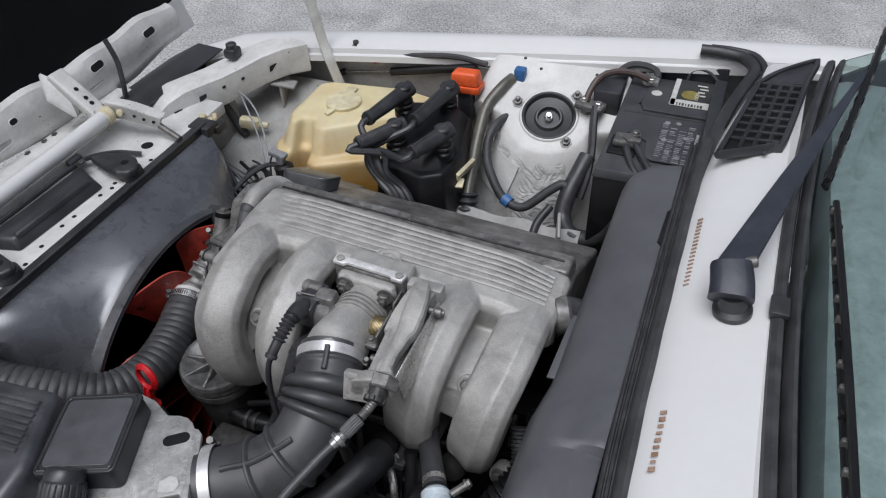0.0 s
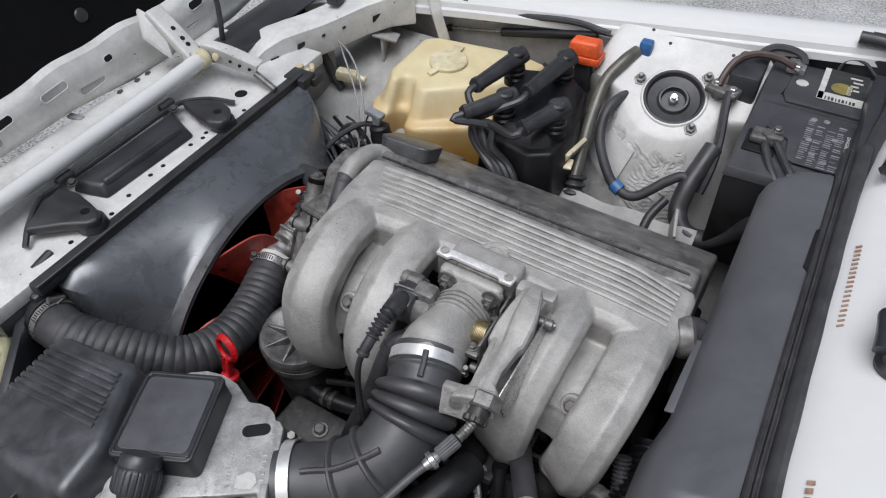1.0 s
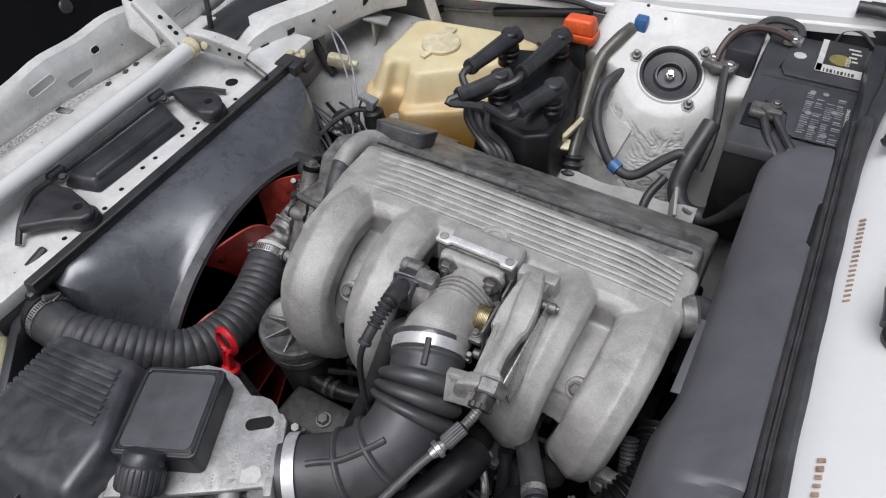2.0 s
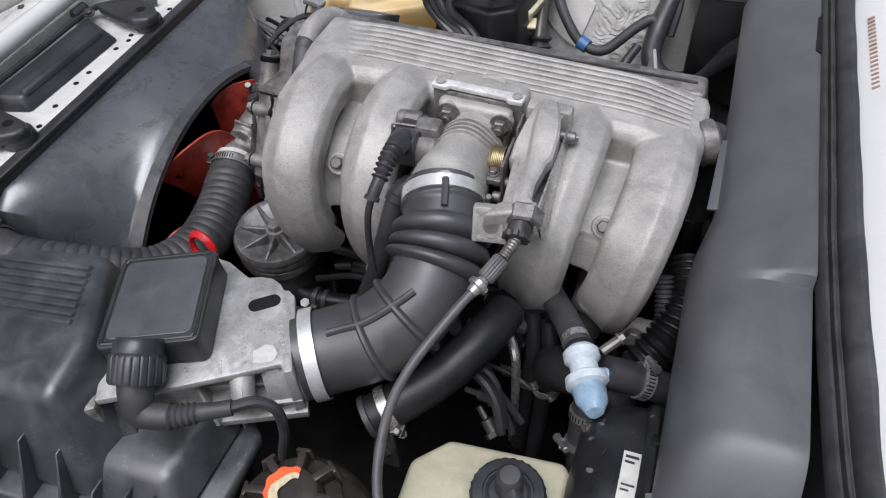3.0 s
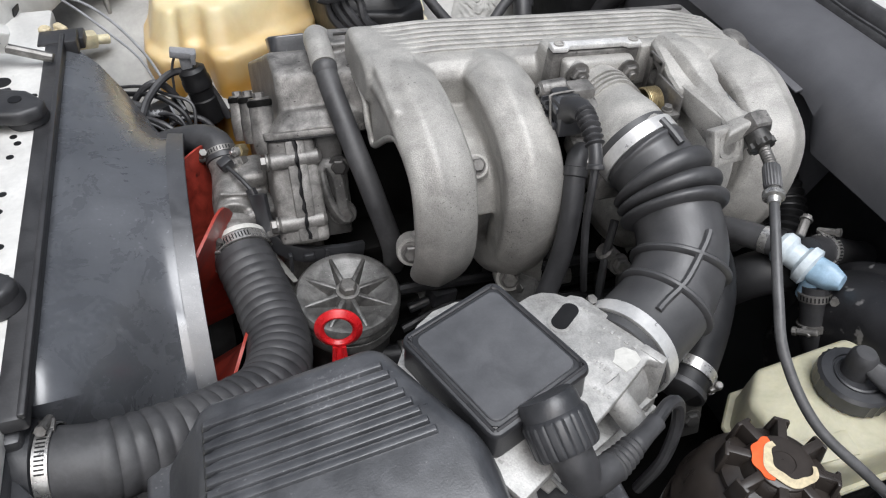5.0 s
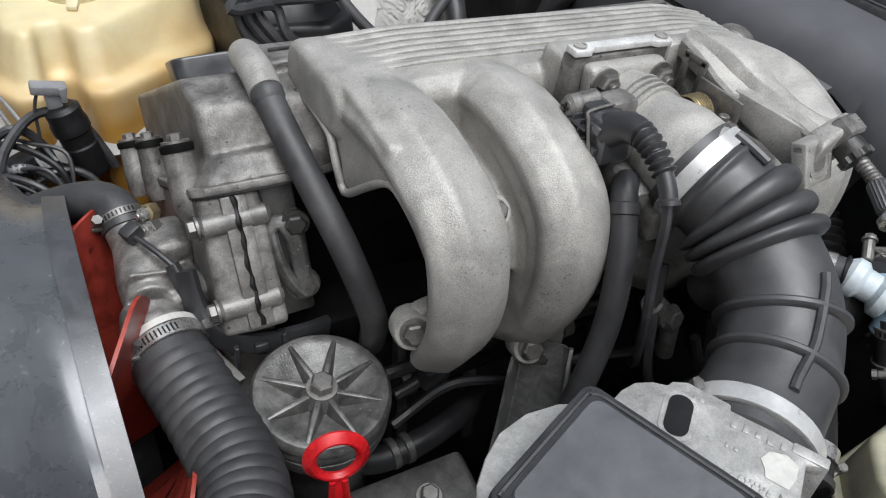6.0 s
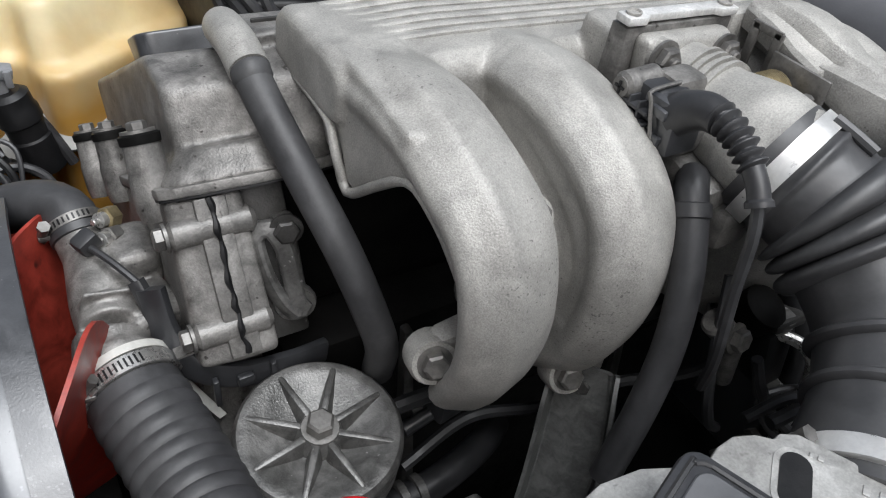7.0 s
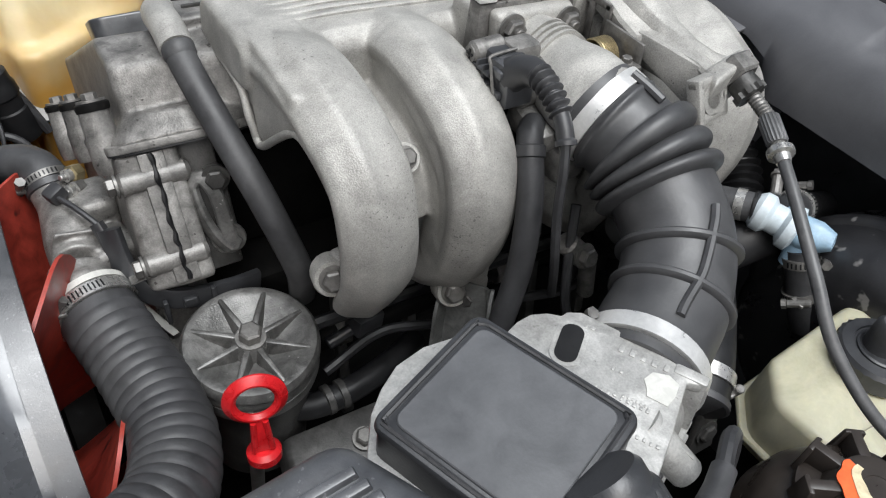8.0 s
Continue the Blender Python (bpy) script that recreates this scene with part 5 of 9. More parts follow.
def cast_soft(ob, voxel=0.0022, rounds=5):
    """Rounds a joined casting as a mould would."""
    r = ob.modifiers.new("blend", "REMESH")
    r.mode, r.voxel_size, r.use_smooth_shade = "VOXEL", voxel, True
    k = ob.modifiers.new("soften", "SMOOTH")
    k.factor, k.iterations = 0.5, rounds


cast_soft(part("cover", valve_cover(), CAST_ROUGH, cover))
part("strip_groove", box((-0.362, 0.738, 0.8755), (0.44, 0.003, 0.004), 0.001, (0, 2.0, 0)), CAST_DARK, cover)
part("breather_spigot", tube([(-0.585, 0.757, 0.862), (-0.597, 0.750, 0.875), (-0.602, 0.730, 0.884), (-0.603, 0.700, 0.887), (-0.603, 0.678, 0.881)], 0.0134, 22, 0.004), CAST, cover)
part("gasket_lip", moved(prism(LIP, 0.0025, 0.0095, None, 0.0014, 2), ENG), CAST_ROUGH, cover)
part("gasket", moved(prism([(x * 0.985, u + 0.0012) for x, u in LIP], 0.0010, 0.003), ENG), BLACK, cover)
for p in ((-0.672, 0.698, 0.840), (-0.679, 0.821, 0.769), (-0.690, 0.882, 0.733)):
    p = Vector(p)
    post = part("bolt_post", lathe([(0.0120, -0.058), (0.0135, -0.050), (0.0135, -0.030), (0.0125, -0.026), (0.0120, -0.008), (0.0, -0.008)], p, SLANT, 22), CAST_ROUGH, cover)
    part("grommet", lathe([(0.0128, -0.008), (0.0132, -0.006), (0.0132, -0.0022), (0.0115, -0.001), (0, -0.001)], p, SLANT, 22), SHADED_GRIME, post)
    part("bolt", merge(bolt(p, SLANT, 0.0062, 0.0065), lathe([(0.0112, -0.0015), (0.0112, 0.001), (0, 0.001)], p, SLANT, 20)), STEEL_OLD, post)
OUT = rounded_rect(0.088, 0.062, 0.014, 4)
cap = thing("oil_filler_cap", (-0.60, 0.85, 0.80), "black plastic oil filler cap on the valve cover", "oil cap")
part("lid", moved(hexa([(x * 0.94 + 0.043, y * 0.92 + 0.166, 0.088) for x, y in OUT], [(x + 0.043, y + 0.166, 0.112) for x, y in OUT], 0.005, 3), ENG), PLASTIC_DUSTY, cap)
part("neck", moved(lathe([(0.026, 0.075), (0.026, 0.092), (0, 0.092)], (0.043, 0.166, 0), (0, 0, 1), 28), ENG), CAST_ROUGH, cap)

head = thing("cylinder_head", (-0.4, 0.68, 0.6), "oily cast aluminium cylinder head, coloured near-black as shade, and timing cover", "engine")
# head coloured near-black in place of the shade under the manifold
part("head", merge(along_engine([(0.662, 0.68), (0.660, 0.806), (0.92, 0.655), (0.88, 0.58)], -0.612, -0.12, 0.03, 0.006), box((-0.37, 0.75, 0.52), (0.50, 0.20, 0.30), 0.02)), SHADED_GRIME, head)


def timing_column():
    column = hexa([(-0.030, 0.002, -0.112), (-0.004, -0.006, -0.112), (0.022, -0.006, -0.112), (0.024, 0.06, -0.112), (-0.032, 0.06, -0.112)], [(-0.027, 0.002, 0.002), (-0.003, -0.006, 0.002), (0.021, -0.006, 0.002), (0.024, 0.06, 0.000), (-0.029, 0.06, 0.000)], 0.004, 2)
    return moved(column, ENG)


cast_soft(part("timing_cover", timing_column(), CAST_ROUGH, head, "weathered aluminium front timing cover"), 0.0018, 4)
part("timing_side", moved(hexa([(-0.031, 0.05, -0.20), (0.02, 0.05, -0.20), (0.02, 0.29, -0.20), (-0.040, 0.29, -0.20)], [(-0.029, 0.05, 0.000), (0.02, 0.05, 0.000), (0.02, 0.29, 0.000), (-0.039, 0.29, 0.000)], 0.005), ENG), CAST_ROUGH, head)
part("side_recess", moved(hexa([(0.02, 0.014, -0.112), (0.050, 0.014, -0.112), (0.050, 0.06, -0.112), (0.02, 0.06, -0.112)], [(0.02, 0.008, 0.000), (0.050, 0.002, 0.000), (0.050, 0.06, 0.000), (0.02, 0.06, 0.000)], 0.003), ENG), CAST_DARK, head)
for x in (-0.0055, 0.0045):
    part("seam_flange", moved(hexa([(x - 0.0052, -0.0080, -0.108), (x + 0.0052, -0.0080, -0.108), (x + 0.0052, 0.02, -0.108), (x - 0.0052, 0.02, -0.108)], [(x - 0.0052, -0.0080, 0.0), (x + 0.0052, -0.0080, 0.0), (x + 0.0052, 0.02, 0.0), (x - 0.0052, 0.02, 0.0)], 0.0015), ENG), CAST_ROUGH, head)
for n in (-0.020, -0.088):
    boss = part("cross_boss", moved(rod((-0.031, -0.001, n), (0.022 + (0.004 if n > -0.05 else 0), -0.001, n), 0.0092, 22, 0.004), ENG), CAST_ROUGH, head)
    part("bolt", moved(bolt((-0.0315, -0.001, n), (-1, 0.0, 0), 0.0075, 0.007), ENG), STEEL_OLD, boss)
random.seed(21)
seam = [(0.0012 * random.uniform(-1, 1) - 0.0005, -0.0085 - (0.0028 if k in (3, 4, 15, 16) else 0.0), -0.106 * k / 19) for k in range(20)]
part("gasket_seam", moved(tube(seam, lambda s, d: 0.0019 + 0.0006 * math.sin(s * 40), 6, 0.004), ENG), BLACK, head)
EYE = [(-0.605, 0.606, 0.730), (-0.613, 0.612, 0.741), (-0.620, 0.622, 0.762), (-0.6215, 0.633, 0.786), (-0.613, 0.630, 0.793), (-0.606, 0.624, 0.780), (-0.604, 0.615, 0.757), (-0.603, 0.608, 0.738)]
eye = part("lifting_eye", merge(tube(EYE, 0.0052, 10, 0.004, section=superellipse(0.75, 1.25, 3)), lathe([(0.0145, 0), (0.0152, 0.003), (0.0140, 0.005), (0, 0.005)], (-0.603, 0.616, 0.735), (-0.2, -0.95, 0.2), 20), box((-0.601, 0.628, 0.762), (0.016, 0.010, 0.07), 0.004, (-22, 0, 0))), LID, head, "corroded steel lifting eye")
part("bolt", bolt((-0.602, 0.6105, 0.735), (-0.2, -0.95, 0.2), 0.0092, 0.006), LID, head)
part("bolt", bolt((-0.603, 0.625, 0.792), (-0.2, -0.95, 0.2), 0.0088, 0.006), CAST_DARK, head)
# block and its wall: the depth's shade is put into their colour
part("engine_block", box((-0.37, 0.72, 0.42), (0.50, 0.24, 0.24), 0.02), SHADED_GRIME, head)
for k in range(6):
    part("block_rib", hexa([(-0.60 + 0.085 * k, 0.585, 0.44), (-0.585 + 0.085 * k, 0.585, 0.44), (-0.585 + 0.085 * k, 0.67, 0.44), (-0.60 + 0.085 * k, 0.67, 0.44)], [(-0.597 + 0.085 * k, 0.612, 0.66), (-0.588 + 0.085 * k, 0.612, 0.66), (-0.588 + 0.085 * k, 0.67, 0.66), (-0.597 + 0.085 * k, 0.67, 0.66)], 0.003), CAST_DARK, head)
part("block_wall", hexa([(-0.61, 0.60, 0.40), (-0.12, 0.60, 0.40), (-0.12, 0.70, 0.40), (-0.61, 0.70, 0.40)], [(-0.61, 0.622, 0.665), (-0.12, 0.622, 0.665), (-0.12, 0.70, 0.68), (-0.61, 0.70, 0.68)], 0.008, 2), SHADED_GRIME, head)

# pipes and wires low on the block
cool = thing("coolant_pipe", (-0.40, 0.57, 0.60), "oily steel coolant pipe along the engine block, near-black for shade", "pipe")
part("pipe", tube([(-0.64, 0.575, 0.595), (-0.55, 0.572, 0.608), (-0.42, 0.572, 0.612), (-0.28, 0.575, 0.615), (-0.14, 0.58, 0.62)], 0.012, 16), SHADED_GRIME, cool)
for x in (-0.52, -0.335):
    part("strap", lathe([(0.012, -0.006), (0.0140, -0.006), (0.0140, 0.006), (0.012, 0.006), (0.012, -0.006)], (x, 0.5722, 0.6105), (1, 0, 0.02), 20), STEEL_OLD, cool)
cable("block_loom", [(-0.60, 0.555, 0.655), (-0.54, 0.548, 0.665), (-0.47, 0.552, 0.655), (-0.40, 0.540, 0.668), (-0.33, 0.545, 0.660), (-0.25, 0.535, 0.67), (-0.17, 0.54, 0.66)], 0.0065, SHADED_RUBBER, "black taped wiring loom along the engine block")
cable("block_loom", [(-0.56, 0.520, 0.63), (-0.50, 0.528, 0.645), (-0.44, 0.515, 0.64), (-0.38, 0.50, 0.655), (-0.34, 0.47, 0.68), (-0.325, 0.455, 0.71)], 0.0048, SHADED_RUBBER, "dark taped wiring loom along the engine block")
single("knock_plug", merge(box((-0.505, 0.552, 0.640), (0.032, 0.022, 0.020), 0.003, (0, 10, 15)), rod((-0.520, 0.550, 0.636), (-0.545, 0.548, 0.630), 0.006, 12, 0.001)), PLASTIC, (-0.51, 0.55, 0.63), "black sensor plug on the engine block", "connector")
single("pipe_union", merge(rod((-0.372, 0.452, 0.772), (-0.345, 0.446, 0.742), 0.010, 16, 0.002), bolt((-0.358, 0.440, 0.760), (0.1, -0.9, 0.3), 0.0085, 0.008), rod((-0.345, 0.446, 0.742), (-0.338, 0.445, 0.700), 0.0075, 14, 0.002)), CAST_ROUGH, (-0.345, 0.446, 0.70), "weathered aluminium pipe union under the throttle", "union")
cable("union_wire", [(-0.36, 0.462, 0.80), (-0.372, 0.445, 0.765), (-0.378, 0.430, 0.725), (-0.366, 0.425, 0.69), (-0.34, 0.43, 0.66)], 0.0042, RUBBER, "thin black wire below the throttle body")

# ---- radiator, fan and shroud ----
FC = Vector((-0.765, 0.655, 0.508))  # the fan's centre
radiator = thing("radiator", (-0.93, 0.66, 0.28), "black finned radiator with a rubber top strip", "radiator")
part("core", box((-0.935, 0.66, 0.54), (0.040, 0.60, 0.50), 0.004), BLACK, radiator)


def fins():
    bm = box((-0.908, 0.66, 0.32), (0.012, 0.58, 0.0035), 0.0)
    for i in range(1, 52):
        bm = merge(bm, box((-0.908, 0.66, 0.32 + i * 0.009), (0.012, 0.58, 0.0035), 0.0))
    return bm


tagged(part("cooling_core", fins(), CAST_ROUGH, radiator), kind="stuff")
part("top_strip", merge(box((-0.893, 0.650, 0.806), (0.022, 0.575, 0.016), 0.004), box((-0.884, 0.650, 0.8155), (0.006, 0.575, 0.006), 0.002)), RUBBER, radiator, "black rubber sealing strip")
part("end_bracket", merge(box((-0.890, 0.935, 0.806), (0.045, 0.035, 0.02), 0.003), box((-0.872, 0.955, 0.80), (0.02, 0.03, 0.016), 0.003)), RUBBER, radiator)

shroud = thing("fan_shroud", (-0.84, 0.66, 0.25), "glossy black plastic fan shroud with a round opening", "fan shroud")


def funnel():
    n = 96
    y0, y1, z0, z1 = 0.392, 0.940, 0.250, 0.803
    cy, cz, r = FC.y, FC.z, 0.274
    rect, circ = [], []
    for i in range(n):
        a = 2 * math.pi * i / n + math.pi / n
        c, s = math.cos(a), math.sin(a)
        k = min(((y1 - cy) if c > 0 else (y0 - cy)) / c, ((z1 - cz) if s > 0 else (z0 - cz)) / s)
        rect.append((cy + k * c, cz + k * s))
        circ.append((cy + r * c, cz + r * s))
    rows = []
    for x, f, g in ((-0.893, 0.0, 1), (-0.880, 0.0, 1), (-0.870, 0.05, 1), (-0.850, 0.20, 1), (-0.828, 0.45, 1), (-0.808, 0.74, 1), (-0.795, 0.92, 1), (-0.786, 1.0, 1), (-0.762, 1.0, 1.0), (-0.760, 1.0, 0.992)):
        row = [(x, p[0] * (1 - f) + q[0] * f, p[1] * (1 - f) + q[1] * f) for p, q in zip(rect, circ)]
        row = [(x, cy + (yy - cy) * g, cz + (zz - cz) * g) for x, yy, zz in row]
        rows.append(row + row[:1])
    return sheet(rows, 0.003)


part("funnel", funnel(), SHROUD, shroud)
part("ring_lip", lathe([(0.2735, -0.012), (0.279, -0.012), (0.279, 0.006), (0.2735, 0.006), (0.2735, -0.012)], (-0.766, FC.y, FC.z), (1, 0, 0), 96), PLASTIC_DUSTY, shroud)

fan = thing("cooling_fan", tuple(FC), "red plastic cooling fan at rest behind the shroud", "fan")
part("hub", lathe([(0.0, 0.02), (0.05, 0.02), (0.075, 0.008), (0.078, -0.02), (0.06, -0.03), (0, -0.03)], FC + Vector((0.012, 0, 0)), (1, 0, 0), 40), SHADED_GRIME, fan)


def blade(k):
    """One paddle-shaped blade with rounded corners, pitched along the shaft."""
    rows = []
    for i in range(13):
        u = i / 12
        row = []
        for j in range(15):
            v = j / 14 - 0.5
            half = radians(9.5 + 3.5 * u)
            r = 0.075 + 0.192 * u - 0.040 * u ** 5 * abs(2 * v) ** 3.6
            a = radians(k) + v * 2 * half + 0.06 * u
            row.append((FC.x + 0.010 - v * 0.066 + 0.005 * (1 - 4 * v * v), FC.y + r * math.cos(a), FC.z + r * math.sin(a)))
        rows.append(row)
    return sheet(rows, 0.003)


for k in range(11):
    part("blade", blade(k * 360 / 11 + 70.0), RED_FAN, fan)

# latch cover panel and rubber buffers on the crossmember
panel = thing("latch_panel", (-0.97, 0.62, 0.812), "long black plastic cover strip with moulded rubber bonnet buffers", "cover")
part("cover", hexa([(-0.938, 0.534, 0.812), (-0.930, 0.712, 0.812), (-0.992, 0.735, 0.812), (-0.998, 0.520, 0.812)], [(-0.950, 0.541, 0.832), (-0.944, 0.704, 0.832), (-0.990, 0.728, 0.832), (-0.994, 0.530, 0.832)], 0.005, 3), PLASTIC, panel)
part("ridge", hexa([(-0.945, 0.545, 0.828), (-0.939, 0.700, 0.828), (-0.953, 0.701, 0.828), (-0.960, 0.545, 0.828)], [(-0.947, 0.548, 0.836), (-0.942, 0.697, 0.836), (-0.950, 0.698, 0.836), (-0.956, 0.548, 0.836)], 0.003), PLASTIC, panel)
part("edge_strip", tube([(-0.955, 0.405, 0.820), (-0.975, 0.432, 0.830), (-0.999, 0.472, 0.834), (-1.000, 0.510, 0.834), (-0.997, 0.62, 0.834), (-0.996, 0.72, 0.834), (-0.990, 0.757, 0.832), (-0.965, 0.79, 0.826), (-0.93, 0.81, 0.818)], 0.0045, 8), PLASTIC, panel)
for y in (0.520, 0.729):
    cl = part("clip", rod((-1.002, y - 0.012, 0.838), (-1.002, y + 0.016, 0.838), 0.0075, 12, 0.002), PLASTIC, panel)
    part("clip_bolt", bolt((-0.984, y, 0.838), (0.1, -0.2, 1), 0.0060, 0.005), CAST_DARK, cl)
near_o = [(-0.965, 0.418), (-0.990, 0.468), (-0.994, 0.505), (-0.960, 0.510), (-0.928, 0.503), (-0.902, 0.496), (-0.890, 0.484), (-0.896, 0.470), (-0.925, 0.452)]
far_o = [(-0.990, 0.752), (-0.945, 0.735), (-0.910, 0.728), (-0.890, 0.736), (-0.886, 0.752), (-0.905, 0.776), (-0.930, 0.785), (-0.965, 0.772)]
for o, hx, hy in ((near_o, -0.918, 0.484), (far_o, -0.915, 0.756)):
    buf = thing("bonnet_buffer", (hx, hy, 0.812), "black moulded rubber bonnet buffer with a centre hole", "buffer", "bonnet buffers")
    part("plate", prism(o, 0.822, 0.838, None, 0.005, 3), RUBBER, buf)
    part("foot", lathe([(0.020, 0), (0.022, 0.004), (0.020, 0.015), (0.0, 0.015)], (hx + 0.006, hy, 0.811), (0, 0, 1), 24), RUBBER, buf)
    part("hole", lathe([(0.0068, 0.0), (0.0068, 0.0012), (0, 0.0012)], (hx, hy + 0.001, 0.8376), (0, 0, 1), 16), BLACK, buf)

single("release_cable", tube([(-1.085, 0.955, 0.945), (-1.07, 0.952, 0.905), (-1.055, 0.935, 0.870), (-1.055, 0.93, 0.835), (-1.05, 0.93, 0.80)], 0.005, 8), RUBBER, (-1.05, 0.93, 0.80), "black bonnet release cable hanging from the bonnet", "cable")
# bonnet stay: white rod from the wing up to the bonnet
single("bonnet_stay", tube([(-0.745, 1.215, 0.76), (-0.760, 1.205, 0.83), (-0.775, 1.21, 0.875), (-0.80, 1.205, 1.02), (-0.82, 1.2, 1.10)], 0.0105, 10, section=superellipse(1.0, 0.55, 4)), WHITE_DIRTY, (-0.745, 1.215, 0.76), "white pressed steel bonnet stay rising from the inner wing", "stay")
strut = thing("gas_spring", (-0.60, 1.238, 0.80), "black gas spring lying along the inner wing", "gas spring")
part("cylinder", rod((-0.640, 1.240, 0.811), (-0.453, 1.246, 0.849), 0.0085, 14, 0.002), BLACK, strut)
part("piston_rod", rod((-0.748, 1.236, 0.7945), (-0.640, 1.240, 0.811), 0.0035, 10), STEEL_OLD, strut)
part("end_ball", rod((-0.757, 1.230, 0.792), (-0.747, 1.240, 0.795), 0.007, 10, 0.002), BLACK, strut)
single("red_plug", lathe([(0.012, 0), (0.013, 0.004), (0.010, 0.012), (0.004, 0.016), (0, 0.016)], (-0.675, 1.249, 0.834), (0, -1, 0.1), 18), RED, (-0.675, 1.25, 0.834), "small round red plastic plug in the inner wing", "plug")
cable("wing_pipe", [(-0.80, 1.236, 0.815), (-0.749, 1.243, 0.823), (-0.688, 1.244, 0.835), (-0.517, 1.246, 0.863), (-0.431, 1.244, 0.860)], 0.006, RUBBER_GREY, "grey pipe clipped along the inner wing", "pipe")
single("pipe_clip", merge(box((-0.715, 1.240, 0.846), (0.018, 0.018, 0.03), 0.004), rod((-0.715, 1.24, 0.84), (-0.715, 1.24, 0.868), 0.006, 10, 0.001)), PLASTIC, (-0.715, 1.24, 0.83), "black plastic pipe clip on the inner wing", "clip")

# ---- headlamp backs at the front ----
lamp = thing("headlamp_back", (-0.86, 0.19, 0.55), "yellowed ribbed plastic back of a headlamp", "headlamp")
part("housing", hexa([(-0.955, 0.335, 0.56), (-0.79, 0.10, 0.56), (-0.88, 0.02, 0.56), (-1.05, 0.20, 0.56)], [(-0.925, 0.325, 0.745), (-0.779, 0.153, 0.738), (-0.86, 0.04, 0.725), (-1.03, 0.21, 0.75)], 0.012, 3), HEADLAMP, lamp)
for i in range(16):
    f = i / 15
    x, y = -0.908 + 0.100 * f, 0.288 - 0.118 * f
    part("cooling_rib", tube([(x, y, 0.7455 - 0.0065 * f), (x - 0.009, y - 0.006, 0.7468 - 0.0065 * f), (x - 0.018, y - 0.015, 0.7455 - 0.0065 * f)], 0.0024, 8), HEADLAMP, lamp)
single("headlamp_wall", hexa([(-0.965, 0.405, 0.55), (-0.795, 0.175, 0.55), (-0.785, 0.182, 0.55), (-0.955, 0.412, 0.55)], [(-0.962, 0.405, 0.79), (-0.792, 0.175, 0.752), (-0.782, 0.182, 0.752), (-0.952, 0.412, 0.79)], 0.002), PLASTIC, (-0.875, 0.29, 0.55), "black plastic wall beside the headlamp", "panel")

# ---- corrugated hose from the front to the thermostat housing ----
hose = thing("corrugated_hose", (-0.76, 0.45, 0.66), "grey-black corrugated rubber hose with steel clamps", "hose")
HOSE = [(-0.895, 0.362, 0.752), (-0.850, 0.355, 0.750), (-0.800, 0.368, 0.738), (-0.755, 0.392, 0.718), (-0.715, 0.425, 0.700), (-0.698, 0.480, 0.690), (-0.704, 0.545, 0.690), (-0.716, 0.600, 0.700), (-0.720, 0.625, 0.706)]
part("hose", tube(HOSE, lambda s, d: 0.0304 + (0.0020 * abs(math.sin(d * math.pi / 0.0118)) ** 0.55 if 0.12 < s < 0.93 else 0.0012), 40, 0.0010), RUBBER_GREY, hose)
hose_clamp(hose, (-0.880, 0.359, 0.752), (1, -0.1, 0), 0.0325, 0.011, (0, 0.6, 1))
hose_clamp(hose, (-0.7185, 0.612, 0.7035), (-0.2, 1, 0.2), 0.0325, 0.011, (-0.8, 0, 0.6))
part("socket", lathe([(0.030, 0), (0.037, 0.002), (0.037, 0.03), (0.05, 0.035), (0, 0.035)], (-0.885, 0.362, 0.752), (-1, 0.1, 0), 28), PLASTIC, hose)
single("front_clip", merge(box((-0.925, 0.395, 0.795), (0.05, 0.03, 0.03), 0.006), box((-0.905, 0.37, 0.785), (0.03, 0.03, 0.025), 0.005), rod((-0.925, 0.36, 0.80), (-0.925, 0.42, 0.812), 0.007, 10, 0.002), box((-0.93, 0.33, 0.775), (0.06, 0.05, 0.03), 0.006)), PLASTIC, (-0.92, 0.37, 0.77), "black plastic radiator clip beside the shroud", "clip")
single("slat_panel", merge(*[box((-0.845 + 0.009 * i, 0.300 - 0.006 * i, 0.66), (0.005, 0.06, 0.14), 0.001, (0, 0, -20)) for i in range(7)]), PLASTIC, (-0.82, 0.28, 0.59), "black slatted duct panel under the hose", "duct")

# thermostat housing
thermo = thing("thermostat_housing", (-0.71, 0.68, 0.69), "weathered cast aluminium thermostat housing with sensors", "housing")
